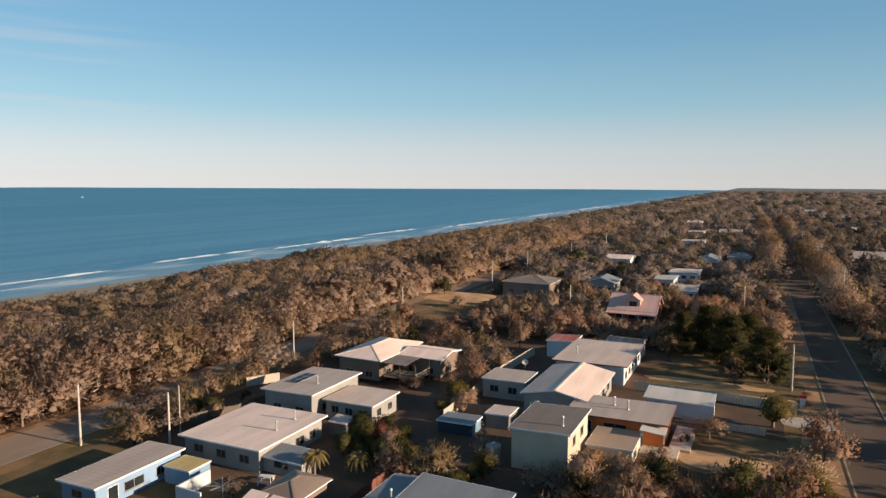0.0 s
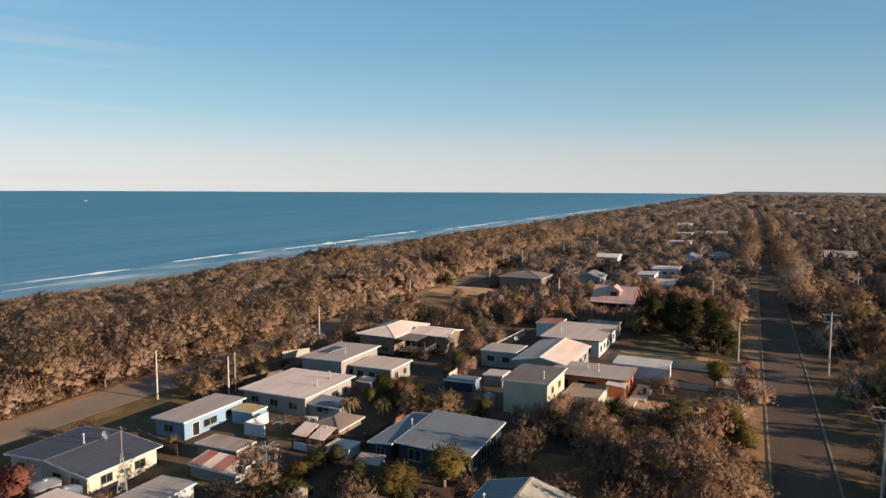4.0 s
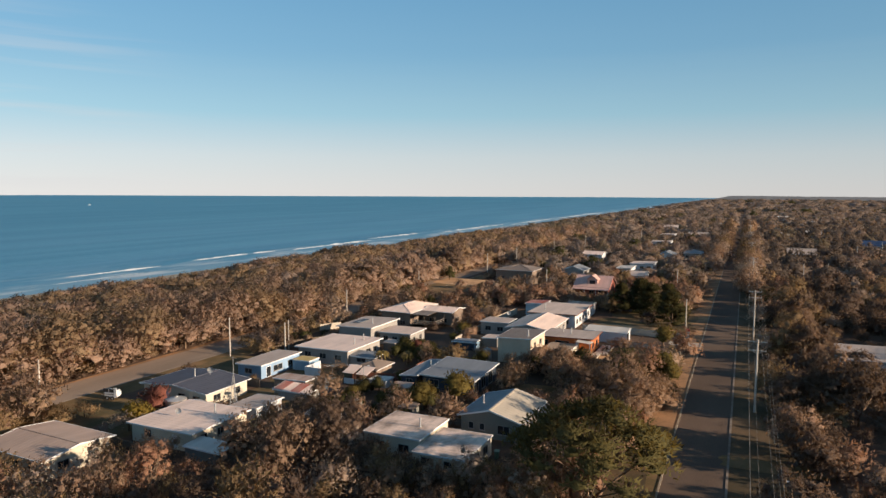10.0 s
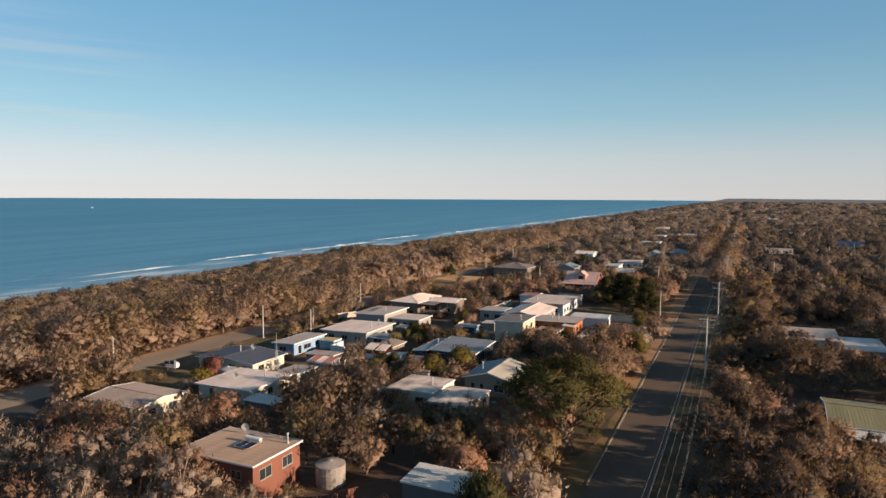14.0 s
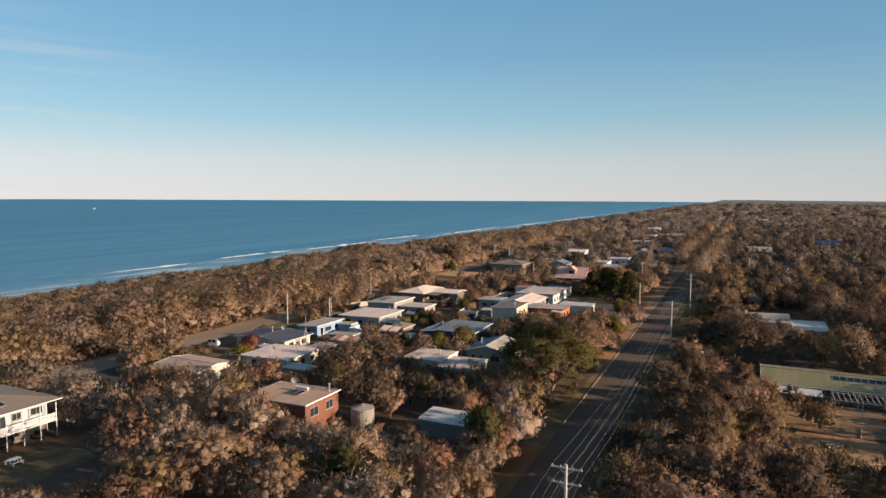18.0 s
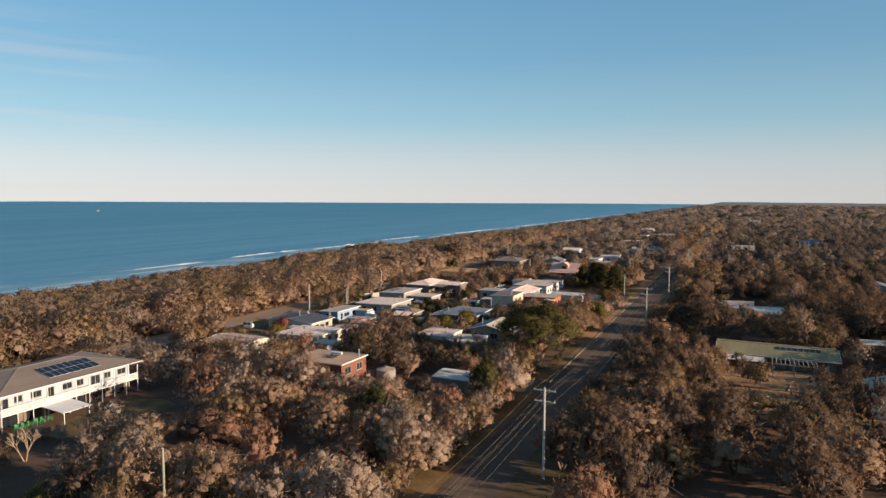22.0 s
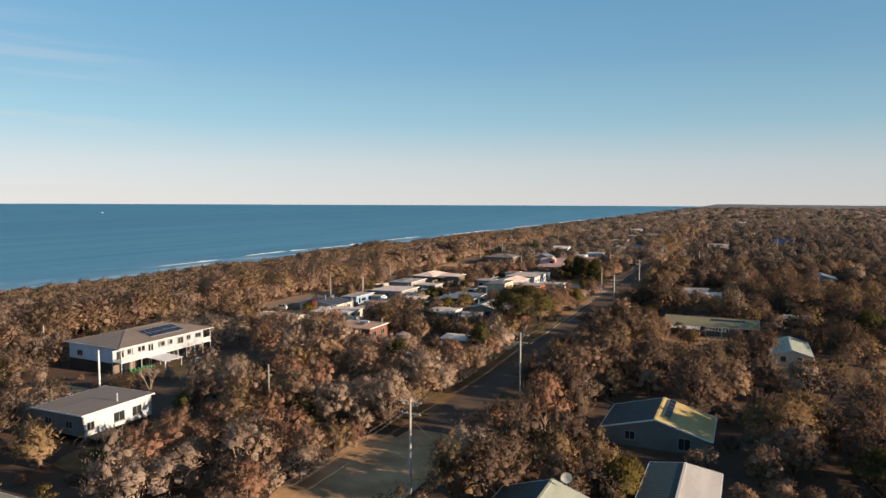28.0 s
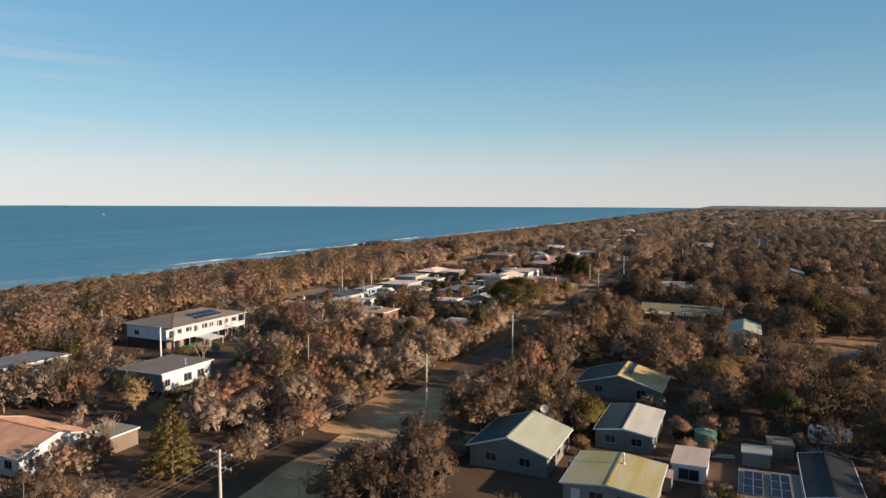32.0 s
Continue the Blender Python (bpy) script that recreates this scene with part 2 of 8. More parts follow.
M_red = mat("red_paint", (0.55, 0.05, 0.05), (0.42, 0.04, 0.04), rough=0.5, bump=0.02)
M_cover = mat("blue_grey_canvas", (0.085, 0.115, 0.135), (0.055, 0.075, 0.090), big=1.2, fine=6, rough=0.8, bump=0.2)
M_bluetarp = mat("blue_tarpaulin", (0.03, 0.16, 0.52), (0.02, 0.12, 0.40), rough=0.5, bump=0.2)


def steel(name, a, b=None, **k):
    """Profiled roofing steel with faint streaks down the sheets."""
    return mat(name, a, b or tuple(c * 0.82 for c in a), **{**dict(big=0.35, fine=3.0, rough=0.6, bump=0.05, spec=0.18, stretch=(1.6, 0.25, 1)), **k})


def wall(name, a, b=None):
    return mat(name, a, b or tuple(c * 0.86 for c in a), big=0.5, fine=5.0, rough=0.8, bump=0.12, stretch=(1, 1, 0.6))


R_grey = steel("grey_roof_steel", (0.480, 0.380, 0.315))
R_cream = steel("cream_roof_steel", (0.800, 0.610, 0.505))
R_stained = steel("stained_cream_roof_steel", (0.760, 0.580, 0.470), (0.300, 0.225, 0.178), big=0.42, fine=2.0, stretch=(1.0, 0.6, 1))
R_pale = steel("pale_roof_steel", (0.625, 0.480, 0.390))
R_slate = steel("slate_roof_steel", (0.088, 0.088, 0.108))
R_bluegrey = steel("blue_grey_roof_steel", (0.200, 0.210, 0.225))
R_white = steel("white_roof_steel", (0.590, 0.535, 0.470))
R_brown = steel("brown_roof_steel", (0.226, 0.174, 0.139))
R_rust = steel("rusted_roof_steel", (0.400, 0.095, 0.062), (0.44, 0.24, 0.18), big=0.5)
R_rusty = steel("old_roof_steel", (0.348, 0.209, 0.148), (0.48, 0.38, 0.32), big=0.5)
R_pink = steel("pink_roof_steel", (0.600, 0.385, 0.330))
R_ochre = steel("faded_ochre_roof_steel", (0.520, 0.335, 0.220), (0.400, 0.255, 0.165))
R_tan = steel("tan_roof_steel", (0.365, 0.270, 0.191), (0.34, 0.24, 0.17))
R_green = steel("green_roof_steel", (0.180, 0.195, 0.155))
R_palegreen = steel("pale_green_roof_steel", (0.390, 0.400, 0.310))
R_teal_shade = steel("shaded_teal_roof_steel", (0.052, 0.071, 0.074))
R_black = steel("black_roof_steel", (0.034, 0.033, 0.034))
R_olive = steel("olive_yellow_roof_steel", (0.265, 0.225, 0.118))
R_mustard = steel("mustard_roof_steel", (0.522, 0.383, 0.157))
R_yellow = steel("lichen_yellow_roof_steel", (0.400, 0.325, 0.120), (0.460, 0.410, 0.270))
R_blue = steel("deep_blue_roof_steel", (0.045, 0.075, 0.145))
R_pinkbrown = steel("faded_pink_brown_roof_steel", (0.380, 0.280, 0.225))
R_lichen = steel("lichen_grey_roof_steel", (0.300, 0.270, 0.205))
R_mustard_shade = steel("shaded_mustard_roof_steel", (0.060, 0.052, 0.047))
R_orange = mat("terracotta_tiles", (0.56, 0.31, 0.20), (0.44, 0.23, 0.15), big=0.5, fine=4, rough=0.8, bump=0.3)
R_greybrown = steel("grey_brown_roof_steel", (0.215, 0.170, 0.140))
W_white = wall("white_weatherboard", (0.570, 0.575, 0.585))
W_cream = wall("cream_wall", (0.600, 0.530, 0.420))
W_pale = wall("pale_grey_wall", (0.300, 0.280, 0.260))
W_blue = wall("light_blue_boards", (0.190, 0.295, 0.400))
W_navy = wall("navy_boards", (0.036, 0.048, 0.068))
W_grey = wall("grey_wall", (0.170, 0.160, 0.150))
W_brown = wall("brown_wall", (0.209, 0.157, 0.122))
W_orange = wall("orange_wall", (0.539, 0.165, 0.052))
W_rust = wall("rust_red_boards", (0.205, 0.080, 0.052))
W_pink = wall("dark_pink_wall", (0.365, 0.122, 0.087))
W_green = wall("grey_green_wall", (0.195, 0.190, 0.168))
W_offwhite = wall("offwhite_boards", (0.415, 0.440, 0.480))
W_white_skylit = wall("skylit_white_boards", (0.480, 0.540, 0.620))
W_blue_lit = wall("lit_blue_boards", (0.235, 0.345, 0.490))
W_beige = wall("beige_wall", (0.540, 0.440, 0.335))
R_sand_lit = steel("lit_sand_roof_steel", (0.450, 0.390, 0.310))

# ---- mesh helpers ----
class Shape:
    """Collects vertices and faces of one mesh."""

    def __init__(self):
        self.v, self.f = [], []

    def face(self, pts):
        k = len(self.v)
        self.v += [tuple(p) for p in pts]
        self.f.append(tuple(range(k, k + len(pts))))
        return self

    def box(self, x0, y0, z0, x1, y1, z1):
        k = len(self.v)
        self.v += [(x, y, z) for z in (z0, z1) for x, y in ((x0, y0), (x1, y0), (x1, y1), (x0, y1))]
        self.f += [tuple(k + i for i in q) for q in ((3, 2, 1, 0), (4, 5, 6, 7), (0, 1, 5, 4), (1, 2, 6, 5), (2, 3, 7, 6), (3, 0, 4, 7))]
        return self

    def slab(self, top, thick):
        """A plate under a polygon of corners that run anticlockwise seen from above."""
        k, n = len(self.v), len(top)
        self.v += [tuple(p) for p in top] + [(x, y, z - thick) for x, y, z in top]
        self.f.append(tuple(range(k, k + n)))
        self.f.append(tuple(range(k + 2 * n - 1, k + n - 1, -1)))
        for i in range(n):
            j = (i + 1) % n
            self.f.append((k + i, k + n + i, k + n + j, k + j))
        return self

    def bar(self, a, b, r0, r1=None, n=6, caps=True):
        """A tapered round bar from a to b."""
        a, b, r1 = Vector(a), Vector(b), r0 if r1 is None else r1
        w = (b - a).normalized()
        u = w.orthogonal().normalized()
        s = w.cross(u)
        k = len(self.v)
        for p, r in ((a, r0), (b, r1)):
            for i in range(n):
                c = 2 * math.pi * i / n
                self.v.append(tuple(p + (u * math.cos(c) + s * math.sin(c)) * r))
        for i in range(n):
            j = (i + 1) % n
            self.f.append((k + i, k + j, k + n + j, k + n + i))
        if caps:
            self.f += [tuple(range(k + n - 1, k - 1, -1)), tuple(range(k + n, k + 2 * n))]
        return self

    def beam(self, a, b, w, h):
        """A square timber from a to b, w wide and h high."""
        a, b = Vector(a), Vector(b)
        d = (b - a).normalized()
        u = d.cross(Vector((0, 0, 1)))
        u = (u if u.length > 1e-3 else Vector((1, 0, 0))).normalized()
        s = u.cross(d)
        k = len(self.v)
        for p in (a, b):
            for i, j in ((-1, -1), (1, -1), (1, 1), (-1, 1)):
                self.v.append(tuple(p + u * (i * w / 2) + s * (j * h / 2)))
        self.f += [tuple(k + i for i in q) for q in ((3, 2, 1, 0), (4, 5, 6, 7), (0, 1, 5, 4), (1, 2, 6, 5), (2, 3, 7, 6), (3, 0, 4, 7))]
        return self

    def tube(self, pts, r, n=4):
        """A thin continuous tube through points."""
        k0 = len(self.v)
        for i, p in enumerate(pts):
            a, b = Vector(pts[max(0, i - 1)]), Vector(pts[min(len(pts) - 1, i + 1)])
            w = (b - a).normalized()
            u = w.cross(Vector((0, 0, 1))).normalized()
            s = u.cross(w)
            for j in range(n):
                c = 2 * math.pi * j / n
                self.v.append(tuple(Vector(p) + (u * math.cos(c) + s * math.sin(c)) * r))
        for i in range(len(pts) - 1):
            for j in range(n):
                a, b = k0 + i * n + j, k0 + i * n + (j + 1) % n
                self.f.append((a, b, b + n, a + n))
        return self

    def mesh(self, name, material, smooth=False):
        me = bpy.data.meshes.new(name)
        me.from_pydata(self.v, [], self.f)
        me.materials.append(material)
        if smooth:
            me.polygons.foreach_set("use_smooth", [True] * len(me.polygons))
        me.update()
        return me


def part(name, shape, material, parent, label="", at=None, kind=""):
    """Links a shape, or a mesh that others share, as one mesh object under a thing or a part."""
    me = shape.mesh(name, material) if isinstance(shape, Shape) else shape
    ob = new(name, me)
    ob.parent = parent
    if at:
        ob.location = at
    return tagged(ob, label, kind=kind)


def thing(name, x, y, z, label, category, group="", turn=0.0):
    ob = new(name)
    ob.matrix_basis = pose(x, y, z, 0, 0, turn)
    return tagged(ob, label, category, group)


def lone(name, shape, material, label, category, group="", kind="", at=(0, 0, 0), smooth=False):
    ob = new(name, shape.mesh(name, material, smooth))
    ob.location = at
    return tagged(ob, label, category, group, kind)


def tilt(x, y):
    """The whole place leans a little down to the sea."""
    k = 0.0066 * max(-200, min(80, x)) + 0.0032 * (max(-220, min(150, y)) + 50)
    return k * max(0.0, 1 - max(0, y - 150) / 500)


def ground_z(x, y=0.0):
    """The lie of the land: level inland, a shallow dip to the esplanade, the dune, the beach and the sea floor."""
    pts = ((-4000, -14), (-330, -14), (-262, -9.4), (-225, -7.0), (-205, -1.0), (-190, 0.8), (-160, 0.6), (-125, -0.9), (-85, -1.1), (-45, 0.0), (4000, 0.0))
    for (xa, za), (xb, zb) in zip(pts, pts[1:]):
        if xa <= x <= xb:
            z = za + (zb - za) * (x - xa) / (xb - xa)
            break
    if x > -230:
        z += tilt(x, y) * min(1, (x + 230) / 25)
    if -208 < x < -150:
        # the crest of the dune: a hollow, then a long rise with one higher hummock
        crest = math.sin(math.pi * (-150 - x) / 58)
        z += crest * (1.6 * math.exp(-((y - 108) / 34) ** 2) - 0.7 * math.exp(-((y - 55) / 10) ** 2) + 2.4 * math.exp(-((y - 152) / 13) ** 2) + 1.2 * math.exp(-((y - 28) / 14) ** 2))
    if -205 < x < -128:
        z += 0.9 * noise.noise((x * 0.03, y * 0.02, 1.7)) * min(1, (-128 - x) / 15)
    return z


# ---- land, sea and roads ----
def sheet(name, xs, ys, material, lift, label, category):
    """One ground sheet over a net of lines, following the lie of the land."""
    me = bpy.data.meshes.new(name)
    v = [(x, y, ground_z(x, y) + lift) for y in ys for x in xs]
    n = len(xs)
    me.from_pydata(v, [], [(j * n + i, j * n + i + 1, (j + 1) * n + i + 1, (j + 1) * n + i) for j in range(len(ys) - 1) for i in range(n - 1)])
    me.materials.append(material)
    me.polygons.foreach_set("use_smooth", [True] * len(me.polygons))
    return tagged(new(name, me), label, category, kind="structure")


xs = [-700, -400, -330] + [-290 + 10 * i for i in range(34)] + [60, 90, 140, 220, 400, 800, 1500, 2600]
ys = [-600, -400, -300] + [-260 + 15 * i for i in range(60)] + [700, 800, 1000, 1300, 1700, 2200, 2900, 3700, 4300, 4900]
sheet("ground", xs, ys, M_ground, 0.0, "brown leaf-littered sandy soil under the scrub", "ground")

# sea with two lines of surf
M_sea = bpy.data.materials.new("sea_water")
M_sea.use_nodes = True
sn, sl = M_sea.node_tree.nodes, M_sea.node_tree.links
sp = sn["Principled BSDF"]
stc = sn.new("ShaderNodeTexCoord")
ssep = sn.new("ShaderNodeSeparateXYZ")
sl.new(stc.outputs["Object"], ssep.inputs[0])


def sea_noise(scale, stretch, detail=3.0):
    mp, nz = sn.new("ShaderNodeMapping"), sn.new("ShaderNodeTexNoise")
    mp.inputs["Scale"].default_value = stretch
    nz.inputs["Scale"].default_value, nz.inputs["Detail"].default_value = scale, detail
    sl.new(stc.outputs["Object"], mp.inputs["Vector"])
    sl.new(mp.outputs["Vector"], nz.inputs["Vector"])
    return nz.outputs["Fac"]


def sea_math(op, a, b, c=None):
    k = sn.new("ShaderNodeMath")
    k.operation = op
    for i, value in enumerate((a, b, c)):
        if isinstance(value, (int, float)):
            k.inputs[i].default_value = value
        elif value is not None:
            sl.new(value, k.inputs[i])
    return k.outputs[0]


def sea_range(value, a, b, c=0.0, d=1.0):
    k = sn.new("ShaderNodeMapRange")
    for name, number in (("From Min", a), ("From Max", b), ("To Min", c), ("To Max", d)):
        k.inputs[name].default_value = number
    sl.new(value, k.inputs["Value"])
    return k.outputs["Result"]


def sea_mix(fac, a, b):
    k = sn.new("ShaderNodeMix")
    k.data_type = "RGBA"
    sl.new(fac, k.inputs["Factor"])
    for name, value in (("A", a), ("B", b)):
        if isinstance(value, tuple):
            k.inputs[name].default_value = (*value, 1)
        else:
            sl.new(value, k.inputs[name])
    return k.outputs["Result"]


off_shore = sea_math("MULTIPLY", ssep.outputs["X"], -1.0)
swell = sea_noise(0.02, (1.0, 0.12, 1))
wander = sea_noise(0.012, (0.3, 1, 1))
deep = sea_mix(sea_range(off_shore, 290, 900), (0.095, 0.250, 0.375), (0.045, 0.190, 0.300))
deep = sea_mix(sea_range(swell, 0.35, 0.7), deep, (0.060, 0.210, 0.325))
# long streaks of wind and current that run with the shore
streak = sea_noise(0.035, (1.0, 0.07, 1), 5.0)
deep = sea_mix(sea_range(streak, 0.50, 0.74, 0.0, 0.55), deep, (0.105, 0.290, 0.395))
deep = sea_mix(sea_range(streak, 0.47, 0.28, 0.0, 0.50), deep, (0.038, 0.160, 0.265))
# wash over the sand, then torn foam
edge = sea_math("MULTIPLY_ADD", wander, 30.0, off_shore)
near_shore = sea_range(edge, 345, 282)
torn = sea_noise(0.09, (1.0, 0.22, 1), 6.0)
foam = sea_math("MULTIPLY", near_shore, sea_range(torn, 0.50, 0.66, 0.0, 0.55))
shallow = sea_mix(sea_range(edge, 316, 290, 0.0, 0.5), deep, (0.20, 0.30, 0.355))
col = sea_mix(foam, shallow, (0.75, 0.74, 0.72))
sl.new(col, sp.inputs["Base Color"])
sp.inputs["Roughness"].default_value = 0.55
sp.inputs["Specular IOR Level"].default_value = 0.12
sb = sn.new("ShaderNodeBump")
sb.inputs["Strength"].default_value, sb.inputs["Distance"].default_value = 0.9, 1.2
sl.new(sea_math("MULTIPLY_ADD", sea_noise(0.25, (1.0, 0.35, 1), 4.0), 0.5, swell), sb.inputs["Height"])
sl.new(sb.outputs["Normal"], sp.inputs["Normal"])
sea = Shape()
SEA_Z = -9.0
yl = [-600, 0, 400, 1000, 2000, 3000, 4000, 4900]
for ya, yb in zip(yl, yl[1:]):
    xl = [-4900, -3000, -1500, -800, -400, -255]
    for xa, xb in zip(xl, xl[1:]):
        sea.face([(xa, ya, SEA_Z), (xb, ya, SEA_Z), (xb, yb, SEA_Z), (xa, yb, SEA_Z)])
lone("sea", sea, M_sea, "teal open sea with low swell and broken surf", "sea", kind="structure")

M_foam = mat("white_surf_foam", (0.74, 0.74, 0.73), (0.42, 0.50, 0.54), big=0.12, fine=1.4, rough=0.9, bump=0.5)
rng = random.Random(7)


def breaker(x, y0, y1, width, height):
    """A breaking wave: a ragged rounded ridge of foam along the shore."""
    s, n = Shape(), max(6, int((y1 - y0) / 4))
    rows = []
    for i in range(n + 1):
        q = i / n
        y = y0 + (y1 - y0) * q
        k = math.sin(math.pi * q) ** 0.6 * max(0.05, 0.45 + 1.3 * noise.noise((y * 0.09, x, 3.0)) + 0.4 * rng.random())
        cx = x + 3.0 * noise.noise((y * 0.012, x * 0.1, 0.0)) + rng.uniform(-0.4, 0.4)
        rows.append([(cx - width * 0.35 * k, y, SEA_Z - 0.02), (cx - width * 0.1 * k, y, SEA_Z + height * k), (cx + width * 0.25 * k, y, SEA_Z + height * 0.45 * k), (cx + width * k, y, SEA_Z + 0.03)])
    for a, b in zip(rows, rows[1:]):
        for j in range(3):
            s.face([a[j], a[j + 1], b[j + 1], b[j]])
    return lone("breaking_wave", s, M_foam, "white breaking wave of foam along the beach", "wave", "surf lines", smooth=True)


for bx, ya, yb, bw, bh in ((-301, 92, 150, 3.0, 0.6), (-306, 176, 254, 3.6, 0.7), (-301, 262, 372, 4.6, 0.9), (-309, 378, 474, 3.8, 0.75), (-283, 60, 130, 1.1, 0.15), (-281, 230, 360, 1.1, 0.15),
                           (-295, 490, 690, 3.6, 0.7), (-291, 700, 880, 3.6, 0.7), (-290, 900, 1250, 4.5, 0.8)):
    breaker(bx, ya, yb, bw, bh)


# distance haze painted as a flat grey-blue colour on this rise
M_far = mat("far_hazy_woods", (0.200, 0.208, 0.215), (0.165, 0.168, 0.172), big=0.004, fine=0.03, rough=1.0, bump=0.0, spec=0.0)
M_field = mat("pale_stubble_field", (0.440, 0.345, 0.265), (0.330, 0.255, 0.195), big=0.01, fine=0.2, rough=1.0, bump=0.0)
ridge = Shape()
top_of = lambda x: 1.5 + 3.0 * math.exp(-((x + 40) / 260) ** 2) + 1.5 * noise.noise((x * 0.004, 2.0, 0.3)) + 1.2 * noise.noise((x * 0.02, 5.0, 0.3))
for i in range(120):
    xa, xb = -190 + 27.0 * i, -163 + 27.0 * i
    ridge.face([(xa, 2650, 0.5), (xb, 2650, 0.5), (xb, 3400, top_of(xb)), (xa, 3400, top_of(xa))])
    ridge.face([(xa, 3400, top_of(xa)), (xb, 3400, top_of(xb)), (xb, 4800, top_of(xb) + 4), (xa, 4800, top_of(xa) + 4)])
FIELD = Shape()
for i in range(14):
    xa, xb = 225 + 22.0 * i, 247 + 22.0 * i
    FIELD.face([(xa, 1075 + 6 * noise.noise((i, 1.0, 0)), 1.6), (xb, 1075 + 6 * noise.noise((i + 1, 1.0, 0)), 1.6), (xb, 1240 + 20 * noise.noise((i + 1, 4.0, 0)), 1.6), (xa, 1240 + 20 * noise.noise((i, 4.0, 0)), 1.6)])
lone("field", FIELD, M_field, "pale stubble field beyond the woods", "field", kind="structure")
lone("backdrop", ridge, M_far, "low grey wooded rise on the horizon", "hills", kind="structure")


def strip(name, edge_l, edge_r, y0, y1, material, lift, label, category, kind="structure", step=12.0):
    """A long flat strip between two edges that are given as functions of y."""
    s, n = Shape(), max(1, int((y1 - y0) / step))
    for i in range(n):
        ya, yb = y0 + (y1 - y0) * i / n, y0 + (y1 - y0) * (i + 1) / n
        c = []
        for x, y in ((edge_l(ya), ya), (edge_r(ya), ya), (edge_r(yb), yb), (edge_l(yb), yb)):
            c.append((x, y, ground_z(x, y) + lift))
        s.face(c)
    return lone(name, s, material, label, category, kind=kind)


def road_l(y):
    return -10.6 - 0.0175 * y


def road_r(y):
    return -3.6 - 0.0175 * y


def wob(y, seed, size=0.8, scale=0.12):
    return size * noise.noise((y * scale, seed * 7.3, 0.5))


strip("beach", lambda y: -275.0, lambda y: -206.0, -300, 1400, M_beach, 0.05, "narrow strip of pale sand below the dune", "beach", step=12)
strip("road", road_l, road_r, -120, 1500, M_asphalt, 0.03, "worn grey asphalt street in long tree shadows", "road")
strip("verge", lambda y: road_l(y) - 5.5 + wob(y, 1, 1.5), lambda y: road_l(y) + 0.2, -120, 700, M_verge, 0.012, "dry grass verge beside the street", "verge", step=3)
strip("verge_east", lambda y: road_r(y) - 0.2, lambda y: road_r(y) + 7.5 + wob(y, 2, 1.5), -120, 700, M_verge_shaded, 0.012, "dry grass verge under the power line", "verge", step=3)
strip("shoulder", lambda y: road_l(y) - 3.7 + wob(y, 3, 1.3, 0.2), lambda y: road_l(y) + 0.2, -16, 260, M_shoulder, 0.02, "sandy shoulder worn bare by parked cars", "shoulder", step=2)
strip("dirt_road", lambda y: -7.9 + wob(y, 4, 0.9), lambda y: 1.7 + wob(y, 5, 0.8), -300, -113, M_sand, 0.018, "ochre unsealed road with soft edges", "road", step=2)
strip("kerb_west", lambda y: road_l(y) - 0.08, lambda y: road_l(y) + 0.14, -58, 700, M_kerb_pale, 0.11, "pale concrete kerb", "kerb")
strip("kerb_east", lambda y: road_r(y) - 0.14, lambda y: road_r(y) + 0.14, -58, 500, M_kerb_old, 0.10, "worn concrete kerb", "kerb")
for name, f, s in (("kerb_face_west", lambda y: road_l(y) + 0.14, 1), ("kerb_face_east", lambda y: road_r(y) - 0.14, -1)):
    q = Shape()
    for ya in range(-58, 500, 12):
        ga, gb = ground_z(f(ya), ya), ground_z(f(ya + 12), ya + 12)
        q.face([(f(ya), ya, ga + 0.03), (f(ya + 12), ya + 12, gb + 0.03), (f(ya + 12), ya + 12, gb + 0.1), (f(ya), ya, ga + 0.1)])
    lone(name, q, M_concrete, "upright face of a concrete kerb", "kerb", kind="structure")
strip("esplanade", lambda y: -112.0 - 0.02 * max(0, y), lambda y: -103.2 - 0.02 * max(0, y), -140, 180, M_esplanade, 0.03, "grey asphalt esplanade between the dune scrub and the houses", "road")
strip("esplanade_verge", lambda y: -103.4, lambda y: -98.0 + wob(y, 6, 1.0), -140, 200, M_verge, 0.014, "rough grass verge beside the esplanade", "verge", step=3)
strip("esplanade_sand", lambda y: -113.2 + wob(y, 8, 0.9, 0.15), lambda y: -111.8, -140, 190, M_shoulder, 0.016, "sandy edge of the dune track", "shoulder", step=3)
strip("esplanade_line", lambda y: -103.42, lambda y: -103.28, -140, 260, M_concrete, 0.045, "thin pale edge line of the esplanade", "road line")


def patch(name, x0, y0, x1, y1, material, lift, label, category, rough_edge=0.8):
    """A flat patch of ground with an uneven outline."""
    s, n, c = Shape(), 28, []
    cx, cy, rx, ry = (x0 + x1) / 2, (y0 + y1) / 2, (x1 - x0) / 2, (y1 - y0) / 2
    for i in range(n):
        a = 2 * math.pi * i / n
        ca, sa = math.cos(a), math.sin(a)
        k = 1 / max(abs(ca), abs(sa)) ** 0.75
        x = cx + ca * k * rx + rough_edge * noise.noise((cx + ca * 2, cy + sa * 2, 3.1))
        y = cy + sa * k * ry + rough_edge * noise.noise((cx + ca * 2, cy + sa * 2, 9.4))
        c.append((x, y, ground_z(x, y) + lift))
    mid = (cx, cy, ground_z(cx, cy) + lift)
    for i in range(n):
        s.face([mid, c[i], c[(i + 1) % n]])
    return lone(name, s, material, label, category, kind="structure")


